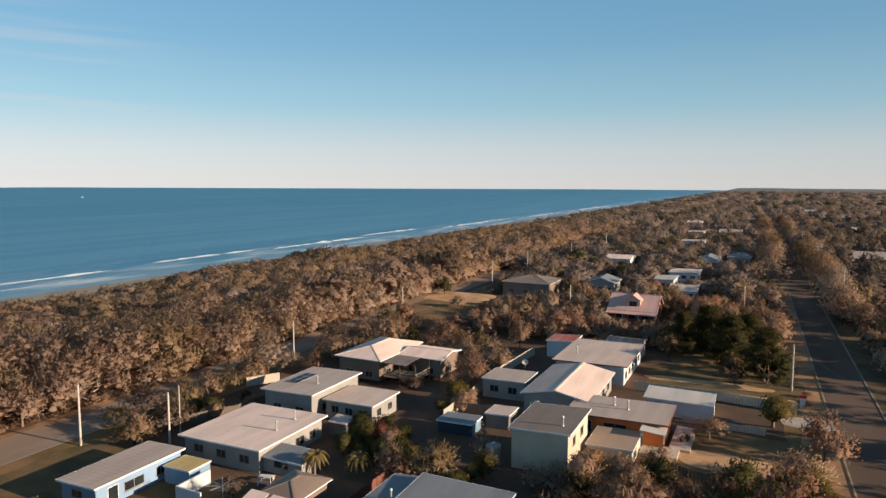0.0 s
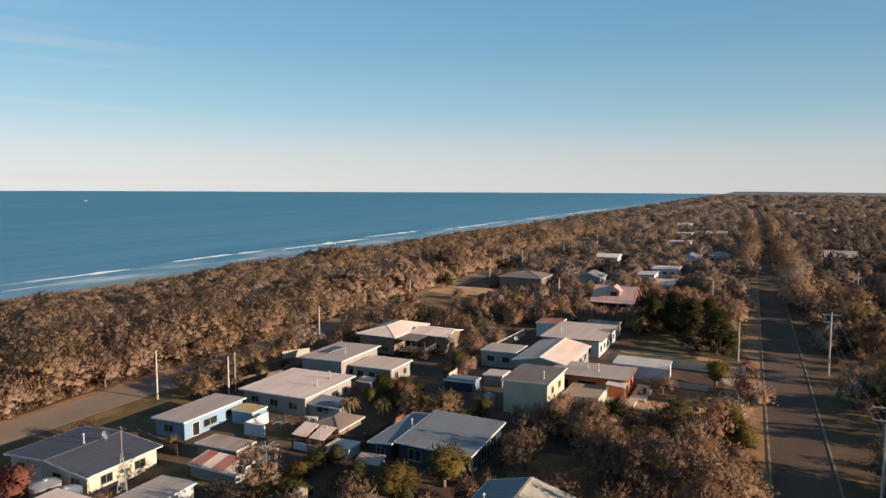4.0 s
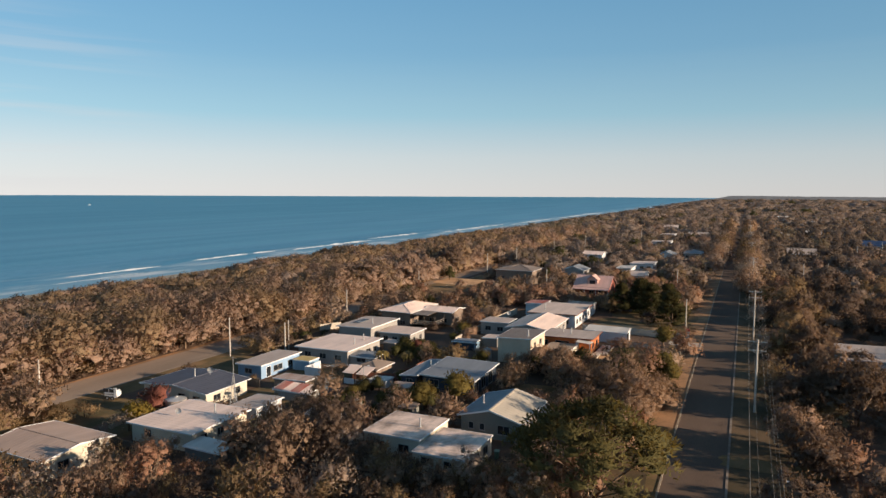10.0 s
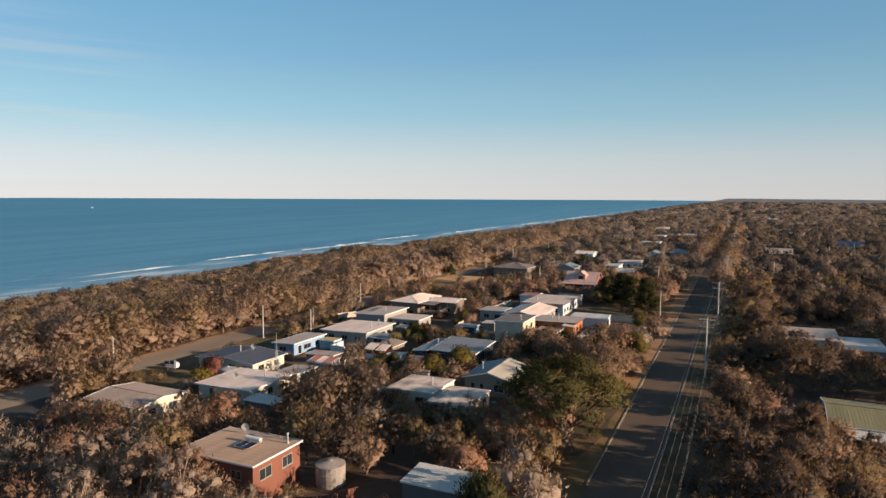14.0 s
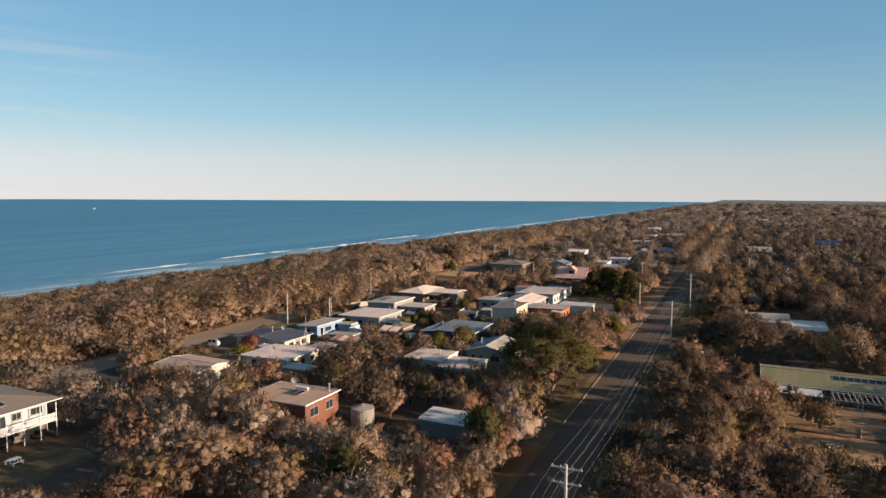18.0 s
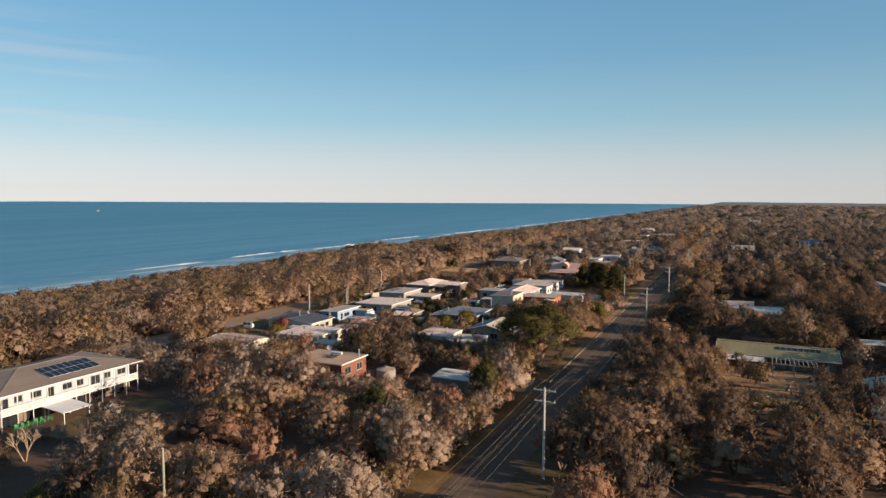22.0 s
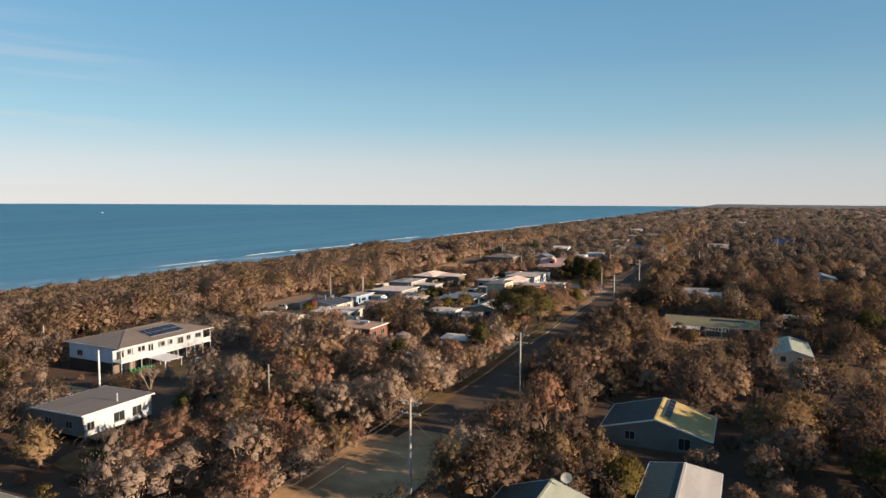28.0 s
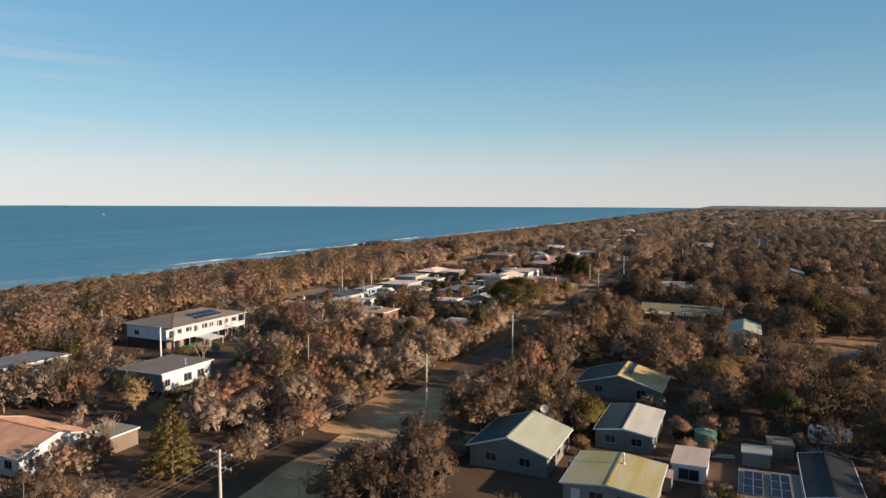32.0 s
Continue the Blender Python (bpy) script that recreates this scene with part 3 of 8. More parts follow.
PATCH_WEST = [
    (-101, -22, -88.6, -6, M_lawn, "mown green lawn in the long shadow of the blue house", "lawn"),
    (-99, -52, -80, -37, M_lawn, "patchy lawn and bare earth beside the esplanade", "lawn"),
    (-81.5, -20, -68, -8.5, M_lawn, "small lawn behind the blue house", "lawn"), (-80, -30, -65, -23, M_lawn, "narrow lawn between the sheds", "lawn"),
    (-38, 46, -14, 62, M_lawn, "dry lawn with long shadows behind a pale fence", "lawn"), (-36, 62, -14, 74, M_verge, "dry grass paddock", "grass"),
    (-30, 8, -13, 30, M_verge, "dry front yard with patchy grass", "grass"), (-29, 17, -19, 22.5, M_sand, "pale gravel drive", "drive"),
    (-18, 36.5, -10.8, 40.5, M_concrete, "pale concrete driveway crossing the verge", "drive"),
    (-26, 46, -15, 48.5, M_sand, "sandy track across the lawn", "drive"), (-38, 51, -18, 53.5, M_sand, "sandy track across the lawn", "drive"),
]
PATCH_CENTRE = [
    (-110, 74, -84, 112, M_verge, "dry grass clearing among the scrub", "grass"), (-112, 108, -92, 124, M_sand, "bare sandy car park", "drive"),
    (-65, -36, -44, -16, M_ground, "bare backyard earth", "yard"), (-38, -20, -20, -4, M_verge, "bare brown yard", "yard"),
    (-40, -80, -24, -72, M_sand, "bare ochre yard beside the rust-red house", "yard"), (-24, -66, -12, -56, M_sand, "bare ochre drive", "drive"),
    (-18, -50, -11.4, -24, M_verge_shaded, "damp brown verge under trees", "verge"), (-73, -112, -62, -94, M_lawn, "green lawn below the balcony house", "lawn"),
    (-86, -137, -68, -124, M_sand, "bare ochre lot with dry grass", "yard"),
    (-46, -152, -30, -130, M_verge, "sloping garden of the small white house", "yard"),
    (-103, -74, -84, -60, M_patch, "dark sealed parking bay", "drive"),
]
PATCH_EAST = [
    (18, -46, 36, -31, M_shoulder, "sandy yard in front of the long olive-roofed house", "yard"),
    (38, -62, 56, -46, M_verge, "dry grass round the pale green shed", "yard"), (20, -64, 34, -46.2, M_shoulder, "sandy ground strewn with cut branches", "yard"),
    (26, -146, 44, -122, M_ground, "dry grass yard between sheds", "yard"),
    (40, -152, 62, -122, M_ground, "dark yard full of sheds and clutter", "yard"),
    (3, -58, 16, -46, M_verge, "sandy drive across the verge", "drive"), (-4, -27, 8, -23, M_verge, "sandy drive across the verge", "drive"),
    (-4, 2.5, 10, 5, M_verge, "sandy drive across the verge", "drive"), (60, -62, 90, -34, M_shoulder, "sandy clearing among the scrub", "yard"),
    (-13, -148, -7.0, -124, M_sand, "ochre bank beside the unsealed road", "bank"),
]
for k, (x0, y0, x1, y1, m, lab, cat) in enumerate(PATCH_WEST + PATCH_CENTRE + PATCH_EAST):
    patch("ground_patch", x0, y0, x1, y1, m, 0.024 + 0.0017 * k, lab, cat)

# ---- houses ----
FOOT = []        # outlines of all buildings, kept clear of trees


def wall_panel(parent, side, w, d, z0, z1, material, holes=(), th=0.16, label=""):
    """One wall of a rectangular house, with its openings cut through, and the window or door that stands in each."""
    length = w if side in "ns" else d
    us = sorted({-length / 2, length / 2, *[h[0] for h in holes], *[h[1] for h in holes]})
    zs = sorted({z0, z1, *[h[2] for h in holes], *[h[3] for h in holes]})

    def place(u, t, z):
        # t: 0 the outer face, th the inner one
        return {"s": (u, -d / 2 + t, z), "n": (u, d / 2 - t, z), "e": (w / 2 - t, u, z), "w": (-w / 2 + t, u, z)}[side]

    def block(s, u0, u1, t0, t1, a, b):
        p, q = place(u0, t0, a), place(u1, t1, b)
        s.box(*[min(i, j) for i, j in zip(p, q)], *[max(i, j) for i, j in zip(p, q)])
    s = Shape()
    if side in "ew":
        us[0], us[-1] = us[0] + th, us[-1] - th
    nu, nz = len(us) - 1, len(zs) - 1
    solid = [[not any(h[0] < (us[i] + us[i + 1]) / 2 < h[1] and h[2] < (zs[j] + zs[j + 1]) / 2 < h[3] for h in holes) for j in range(nz)] for i in range(nu)]
    keys = {}

    def vert(i, j, t):
        if (i, j, t) not in keys:
            keys[i, j, t] = len(s.v)
            s.v.append(place(us[i], t * th, zs[j]))
        return keys[i, j, t]
    for i in range(nu):
        for j in range(nz):
            if solid[i][j]:
                for t in (0, 1):
                    s.f.append((vert(i, j, t), vert(i + 1, j, t), vert(i + 1, j + 1, t), vert(i, j + 1, t)))
                for di, dj, e in ((-1, 0, (0, 0, 0, 1)), (1, 0, (1, 0, 1, 1)), (0, -1, (0, 0, 1, 0)), (0, 1, (0, 1, 1, 1))):
                    a, b = i + di, j + dj
                    if not (0 <= a < nu and 0 <= b < nz and solid[a][b]):
                        s.f.append((vert(i + e[0], j + e[1], 0), vert(i + e[2], j + e[3], 0), vert(i + e[2], j + e[3], 1), vert(i + e[0], j + e[1], 1)))
    made = part("wall", s, material, parent, label)
    for h in holes:
        ua, ub, za, zb, kind = h
        f = Shape()
        for a, b, c, e in ((ua, ua + 0.07, za, zb), (ub - 0.07, ub, za, zb), (ua + 0.07, ub - 0.07, za, za + 0.07), (ua + 0.07, ub - 0.07, zb - 0.07, zb)):
            block(f, a, b, -0.03, 0.09, c, e)
        if kind == "d":
            door = part("door", f, M_trim, parent)
            g = Shape()
            block(g, ua + 0.07, ub - 0.07, 0.03, 0.08, za + 0.07, zb - 0.07)
            part("door_leaf", g, M_glass if ub - ua > 1.2 else M_trim, door)
        else:
            if ub - ua > 0.9:
                block(f, (ua + ub) / 2 - 0.03, (ua + ub) / 2 + 0.03, -0.01, 0.07, za + 0.07, zb - 0.07)
            win = part("window", f, M_frame, parent)
            g = Shape()
            block(g, ua + 0.07, ub - 0.07, 0.03, 0.05, za + 0.07, zb - 0.07)
            part("pane", g, M_glass, win)
            g = Shape()
            block(g, ua - 0.06, ub + 0.06, -0.09, 0.0, za - 0.06, za - 0.004)
            part("sill", g, M_frame, win)
    return made


def roof_plane(parent, corners, material, name="roof", ribs=0.7, thick=0.11, label=""):
    """A roof plane: corners from one eave end, along the eave, then up. It is one folded sheet, whose ribs run from the first edge to the opposite one."""
    a, b, c, e = [Vector(p) for p in corners]
    if (b - a).cross(e - a).z < 0:
        a, b, c, e = b, a, e, c
    ln = (b - a).length
    n = int(ln / ribs) if ribs else 0
    prof = [(0.0, 0.0)]
    for i in range(1, n):
        q = i / n
        prof += [(q - 0.045 / ln, 0.0), (q - 0.022 / ln, 0.016), (q + 0.022 / ln, 0.016), (q + 0.045 / ln, 0.0)]
    prof.append((1.0, 0.0))
    s = Shape()
    for q, h in prof:
        p0, p1 = a.lerp(b, q), e.lerp(c, q)
        s.v += [tuple(p0 + Vector((0, 0, h))), tuple(p1 + Vector((0, 0, h))), tuple(p0 - Vector((0, 0, thick))), tuple(p1 - Vector((0, 0, thick)))]
    for i in range(len(prof) - 1):
        k, j = 4 * i, 4 * i + 4
        s.f += [(k, j, j + 1, k + 1), (k + 3, j + 3, j + 2, k + 2), (k + 2, j + 2, j, k), (k + 1, j + 1, j + 3, k + 3)]
    m = 4 * (len(prof) - 1)
    s.f += [(0, 1, 3, 2), (m + 2, m + 3, m + 1, m)]
    return part(name, s, material, parent, label)


def tri_wall(parent, pts, way, material, th=0.14):
    """The triangle of wall under a gable."""
    s, off = Shape(), Vector(way) * th
    a, b, c = [Vector(p) for p in pts]
    s.v += [tuple(p) for p in (a, b, c, a + off, b + off, c + off)]
    s.f += [(0, 1, 2), (5, 4, 3), (0, 3, 4, 1), (1, 4, 5, 2), (2, 5, 3, 0)]
    return part("gable_wall", s, material, parent)


def house(name, label, x0, x1, y0, y1, top, wall_m, roof_m, roof="flat", rise=0.35, over=0.4, base=None, holes=None, roof2=None, cat="house", ribs=0.7, mats=None, fascia=M_trim, group="", floor=0.0, hide=2.1, inset=0.0):
    """A rectangular house from its roof outline: x0..x1, y0..y1 are the eaves, top their height.
    roof: flat (low fall to the west), fall_e / fall_s / fall_n (skillion), gable_x / gable_y (ridge along that axis), hip_x / hip_y."""
    cx, cy = (x0 + x1) / 2, (y0 + y1) / 2
    gz = ground_z(cx, cy) if base is None else base + tilt(cx, cy)
    top += tilt(cx, cy)
    t = thing(name, cx, cy, gz, label, cat, group)
    FOOT.append((x0, x1, y0, y1, hide))
    W, D, H = x1 - x0, y1 - y0, top - gz
    w, d = W - 2 * over - inset, D - 2 * over
    holes, mats = holes or {}, mats or {}
    zt = H - 0.12
    for side in "snew":
        hs = []
        length = w if side in "ns" else d
        for u0, u1, a, b, kind in holes.get(side, ()):
            if -length / 2 + 0.3 <= u0 and u1 <= length / 2 - 0.3 and b < zt - 0.05:
                hs.append((u0, u1, a, b, kind))
        wall_panel(t, side, w, d, floor - (0.02 if floor == 0 else 0), zt, mats.get(side, wall_m), hs)
    part("floor_slab", Shape().box(-w / 2 + 0.17, -d / 2 + 0.17, floor + 0.0, w / 2 - 0.17, d / 2 - 0.17, floor + 0.12), M_concrete, t)
    if floor > 0.3:
        for i in range(3):
            for j in range(3):
                px, py = (-w / 2 + 0.25) + (w - 0.5) * i / 2, (-d / 2 + 0.25) + (d - 0.5) * j / 2
                part("stump", Shape().box(px - 0.09, py - 0.09, -0.02, px + 0.09, py + 0.09, floor + 0.0), M_dark, t)
    for ob in t.children:
        ob.location.x -= inset / 2        # room for a balcony under the eave
    X, Y = W / 2, D / 2
    r2 = roof2 or roof_m
    if roof == "flat" or roof.startswith("fall"):
        up = {"flat": "e", "fall_e": "w", "fall_s": "n", "fall_n": "s", "fall_w": "e"}[roof]
        hgt = lambda x, y: H + rise * {"e": (x + X) / W, "w": (X - x) / W, "n": (y + Y) / D, "s": (Y - y) / D}[up]
        pt = lambda x, y: (x, y, hgt(x, y))
        order = [(-X, -Y), (-X, Y), (X, Y), (X, -Y)] if up in "ew" else [(-X, -Y), (X, -Y), (X, Y), (-X, Y)]
        roof_plane(t, [pt(*q) for q in order], roof_m, ribs=ribs)
        # wall tops under the slope
        s = Shape()
        a, b = w / 2, d / 2
        for p, q in (((-a, -b), (a, -b)), ((a, -b), (a, b)), ((a, b), (-a, b)), ((-a, b), (-a, -b))):
            s.face([(*p, zt), (*q, zt), (*q, hgt(*q) - 0.11), (*p, hgt(*p) - 0.11)])
        part("upper_wall", s, mats.get("s", wall_m), t)
        edge = [((-X, -Y), (X, -Y)), ((X, -Y), (X, Y)), ((X, Y), (-X, Y)), ((-X, Y), (-X, -Y))]
        for p, q in edge:
            part("fascia", Shape().beam((*p, hgt(*p) - 0.09), (*q, hgt(*q) - 0.09), 0.05, 0.19), fascia, t)
    elif roof == "gable_y":
        R = H + rise
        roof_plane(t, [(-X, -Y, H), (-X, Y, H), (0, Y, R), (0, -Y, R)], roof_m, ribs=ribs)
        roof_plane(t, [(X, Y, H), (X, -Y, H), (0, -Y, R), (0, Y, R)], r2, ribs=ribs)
        k = rise * (w / 2) / X
        for s, way in ((-1, (0, 1, 0)), (1, (0, -1, 0))):
            tri_wall(t, [(-w / 2, s * d / 2, zt), (w / 2, s * d / 2, zt), (0, s * d / 2, zt + k)], way, mats.get("s", wall_m))
        part("ridge_cap", Shape().beam((0, -Y, R + 0.02), (0, Y, R + 0.02), 0.3, 0.07), r2, t)
        for s in (-1, 1):
            for e in (-1, 1):
                part("barge_board", Shape().beam((e * X, s * Y, H - 0.06), (0, s * Y, R - 0.06), 0.05, 0.2), fascia, t)
            part("gutter", Shape().beam((s * (X + 0.05), -Y, H - 0.07), (s * (X + 0.05), Y, H - 0.07), 0.11, 0.11), fascia, t)
    elif roof == "gable_x":
        R = H + rise
        roof_plane(t, [(-X, -Y, H), (X, -Y, H), (X, 0, R), (-X, 0, R)], roof_m, ribs=ribs)
        roof_plane(t, [(X, Y, H), (-X, Y, H), (-X, 0, R), (X, 0, R)], r2, ribs=ribs)
        k = rise * (d / 2) / Y
        for s, way in ((-1, (1, 0, 0)), (1, (-1, 0, 0))):
            tri_wall(t, [(s * w / 2, -d / 2, zt), (s * w / 2, d / 2, zt), (s * w / 2, 0, zt + k)], way, mats.get("e", wall_m))
        part("ridge_cap", Shape().beam((-X, 0, R + 0.02), (X, 0, R + 0.02), 0.3, 0.07), r2, t)
        for s in (-1, 1):
            for e in (-1, 1):
                part("barge_board", Shape().beam((s * X, e * Y, H - 0.06), (s * X, 0, R - 0.06), 0.05, 0.2), fascia, t)
            part("gutter", Shape().beam((-X, s * (Y + 0.05), H - 0.07), (X, s * (Y + 0.05), H - 0.07), 0.11, 0.11), fascia, t)
    else:
        R = H + rise
        if roof == "hip_y":
            k = min(Y * 0.95, X)
            p, q = (0, -Y + k, R), (0, Y - k, R)
        else:
            k = min(X * 0.95, Y)
            p, q = (-X + k, 0, R), (X - k, 0, R)
        A, B, C, E2 = (-X, -Y, H), (X, -Y, H), (X, Y, H), (-X, Y, H)
        quads = [([E2, A, p, q], 0), ([B, C, q, p], 1)] if roof == "hip_y" else [([A, B, q, p], 0), ([C, E2, p, q], 1)]
        tris = [([A, B, p], 0), ([C, E2, q], 0)] if roof == "hip_y" else [([B, C, q], 1), ([E2, A, p], 0)]
        for c, side in quads:
            roof_plane(t, c, r2 if side else roof_m, ribs=ribs)
        for c, side in tris:
            part("roof", Shape().slab(c, 0.1), r2 if side else roof_m, t)
        part("ridge_cap", Shape().beam(Vector(p) + Vector((0, 0, 0.02)), Vector(q) + Vector((0, 0, 0.02)), 0.3, 0.07), r2, t)
        for a, b in ((A, p), (B, p if roof == "hip_y" else q), (C, q), (E2, q if roof == "hip_y" else p)):
            part("hip_cap", Shape().beam(Vector(a) + Vector((0, 0, 0.02)), Vector(b) + Vector((0, 0, 0.02)), 0.22, 0.06), r2, t)
        for a, b in ((A, B), (B, C), (C, E2), (E2, A)):
            part("gutter", Shape().beam(Vector(a) - Vector((0, 0, 0.07)), Vector(b) - Vector((0, 0, 0.07)), 0.11, 0.12), fascia, t)
    return t


def win_row(length, n, width=1.5, z0=0.95, z1=2.05, door=None):
    """n windows spaced along a wall; door: the one that is a door instead."""
    out = []
    for i in range(n):
        u = -length / 2 + length * (i + 0.5) / n
        if i == door:
            out.append((u - 0.45, u + 0.45, 0.15, 2.1, "d"))
        else:
            out.append((u - width / 2, u + width / 2, z0, z1, "w"))
    return out


def flue(x, y, z, h=1.0, r=0.11, m=M_steel):
    t = thing("roof_flue", x, y, z + tilt(x, y), "galvanised round flue on a steel roof", "flue", "roof flues")
    part("pipe", Shape().bar((0, 0, -0.1), (0, 0, h), r, n=10), m, t)
    part("cowl", Shape().bar((0, 0, h + 0.05), (0, 0, h + 0.2), r * 1.7, r * 0.9, n=10), m, t)
    part("flashing", Shape().bar((0, 0, -0.06), (0, 0, 0.1), r * 2, r * 1.1, n=10), m, t)
    return t


def dish(x, y, z, r=0.45, turn=200):
    t = thing("satellite_dish", x, y, z + tilt(x, y), "pale satellite dish on a short roof mast", "dish", "satellite dishes", turn)
    part("mast", Shape().bar((0, 0, -0.1), (0, 0, 0.6), 0.03), M_steel, t)
    s, rings = Shape(), 4
    for k in range(rings):
        for i in range(14):
            q = []
            for rr, a in ((k, i), (k + 1, i), (k + 1, i + 1), (k, i + 1)):
                u, c = r * rr / rings, 2 * math.pi * a / 14
                q.append((u * math.cos(c), -0.15 + 0.5 * u * u / r * 0.6 - 0.1, 0.75 + u * math.sin(c)))
            s.face(q if k else q[:3])
    part("reflector", s, M_steel, t)
    part("arm", Shape().bar((0, -0.2, 0.5), (0, 0.35, 0.72), 0.02).box(-0.04, 0.32, 0.68, 0.04, 0.42, 0.78), M_steel, t)
    return t


def solar(x, y, z, nx, ny, px=1.0, py=1.65, slope=(0, 0), label="rows of dark blue solar panels on a roof"):
    """Solar panels lying on a roof. slope: the roof's rise per metre along x and y."""
    t = new("solar_array")
    t.matrix_basis = Matrix.Translation((x, y, z + tilt(x, y))) @ Euler((math.atan(slope[1]), -math.atan(slope[0]), 0)).to_matrix().to_4x4()
    tagged(t, label, "solar array", "solar arrays on roofs")
    s = Shape()
    for a, b, c, e in ((-px / 2, -py / 2, px / 2, -py / 2 + 0.03), (-px / 2, py / 2 - 0.03, px / 2, py / 2), (-px / 2, -py / 2 + 0.03, -px / 2 + 0.03, py / 2 - 0.03), (px / 2 - 0.03, -py / 2 + 0.03, px / 2, py / 2 - 0.03)):
        s.box(a, b, 0.03, c, e, 0.10)
    s.box(-px / 2 + 0.03, -py / 2 + 0.03, 0.035, px / 2 - 0.03, py / 2 - 0.03, 0.058)
    frame_me = s.mesh("frame", M_steel)
    g = Shape().box(-px / 2 + 0.035, -py / 2 + 0.035, 0.06, px / 2 - 0.035, py / 2 - 0.035, 0.09)
    cell_me = g.mesh("cell_sheet", M_solar)
    for i in range(nx):
        for j in range(ny):
            p = part("solar_panel", frame_me, None, t, at=((i - (nx - 1) / 2) * (px + 0.02), (j - (ny - 1) / 2) * (py + 0.02), 0))
            part("cell_sheet", cell_me, None, p)
    return t


def tank(name, x, y, r, h, m, label, z=None, lid=None):
    t = thing(name, x, y, ground_z(x, y) if z is None else z, label, "water tank", "water tanks")
    n, s = 20, Shape()
    prof = [(-0.02, r)]
    for k in range(6):
        prof += [(h * (k + 0.8) / 6, r), (h * (k + 0.86) / 6, r * 0.985), (h * (k + 0.95) / 6, r * 0.985), (h * (k + 1) / 6, r)]
    for z_, r_ in prof:
        s.v += [(r_ * math.cos(2 * math.pi * i / n), r_ * math.sin(2 * math.pi * i / n), z_) for i in range(n)]
    for k in range(len(prof) - 1):
        s.f += [(k * n + i, k * n + (i + 1) % n, (k + 1) * n + (i + 1) % n, (k + 1) * n + i) for i in range(n)]
    s.f.append(tuple(range((len(prof) - 1) * n, len(prof) * n)))
    part("barrel", s, m, t)
    part("lid", Shape().bar((0, 0, h), (0, 0, h + r * 0.22), r * 1.01, r * 0.15, n=n), lid or m, t)
    part("hatch", Shape().bar((0, 0, h + r * 0.2), (0, 0, h + r * 0.22 + 0.1), 0.25, n=10), M_steel, t)
    return t


def fence(pts, h=1.6, m=M_fence, gap=0.02, label="weathered timber paling fence", board=0.42, category="fence"):
    """A paling fence along a line of points: each post, rail and board a part."""
    x, y = pts[0]
    t = thing("fence", x, y, ground_z(x, y), label, category, "yard fences")
    z0 = ground_z(x, y)
    for (xa, ya), (xb, yb) in zip(pts, pts[1:]):
        ln = math.hypot(xb - xa, yb - ya)
        n = max(1, round(ln / board))
        ang = math.atan2(yb - ya, xb - xa)
        key = (round(board, 2), round(h, 2), m.name)
        if key not in boards:
            boards[key] = Shape().box(-board / 2 + gap, -0.015, 0.04, board / 2 - gap, 0.015, h).mesh("board", m)
        for i in range(n):
            q = (i + 0.5) / n
            px, py = xa + (xb - xa) * q, ya + (yb - ya) * q
            ob = part("board", boards[key], m, t)
            ob.matrix_basis = Matrix.Translation((px - x, py - y, ground_z(px, py) - z0 + rng.uniform(-0.03, 0.03))) @ Matrix.Rotation(ang, 4, "Z")
        for i in range(int(ln / 2.7) + 1):
            q = min(1, i * 2.7 / ln)
            px, py = xa + (xb - xa) * q, ya + (yb - ya) * q
            part("post", Shape().box(-0.05, 0.02, -0.1, 0.05, 0.12, h + 0.05), m, t, at=(px - x, py - y, ground_z(px, py) - z0))
        for zz in (0.35, h - 0.3):
            part("rail", Shape().beam((xa - x - 0.04 * math.sin(ang), ya - y + 0.04 * math.cos(ang), ground_z(xa, ya) - z0 + zz), (xb - x - 0.04 * math.sin(ang), yb - y + 0.04 * math.cos(ang), ground_z(xb, yb) - z0 + zz), 0.04, 0.08), m, t)
    return t


boards = {}

# ---- the houses by the esplanade ----
S_win = lambda L, n, **k: win_row(L, n, **k)
# sunlight on the cottage's east wall is put into its lighter boards
house("blue_house", "light blue weatherboard cottage with a low grey steel roof", -88.3, -82.0, -19.6, -7.6, 1.5, W_blue, R_grey, "flat", 0.25, holes={"e": [(-4.2, -2.9, 0.15, 2.1, "d"), (-2.2, 0.4, 0.8, 1.9, "w"), (2.0, 3.4, 0.9, 1.9, "w")], "s": [(-1.2, 0.6, 0.9, 1.9, "w")]}, mats={"e": W_blue_lit})
house("blue_shed", "small blue garden shed with a lichen-yellow roof", -81.7, -77.6, -11.2, -7.9, 1.0, W_blue, R_mustard, "flat", 0.1, over=0.1, holes={"e": [(-0.9, 0.0, 0.15, 1.8, "d")]}, cat="shed")
house("white_house", "off-white house with a wide cream steel roof", -85.5, -72.4, -5.6, 7.8, 2.0, W_pale, R_cream, "flat", 0.3, over=0.6, holes={"s": S_win(11, 3, width=1.6), "e": [(-5, -4.1, 0.15, 2.1, "d"), (-3, -0.6, 0.5, 2.0, "w"), (0.6, 2.4, 0.8, 2.0, "w"), (3.4, 4.8, 0.8, 2.0, "w")]})
house("lean_to", "grey lean-to shed behind the white house", -73.8, -67.0, -4.6, -0.9, 1.2, W_pale, R_bluegrey, "fall_s", 0.3, over=0.3, cat="shed", holes={"s": [(-1.0, 1.2, 0.7, 1.6, "w")]})
house("grey_house", "pale blue-white house with a grey skillion roof", -86.9, -77.4, 11.0, 23.9, 3.0, W_pale, R_grey, "flat", 0.3, over=0.5, holes={"s": S_win(8, 2), "e": S_win(11, 2)})
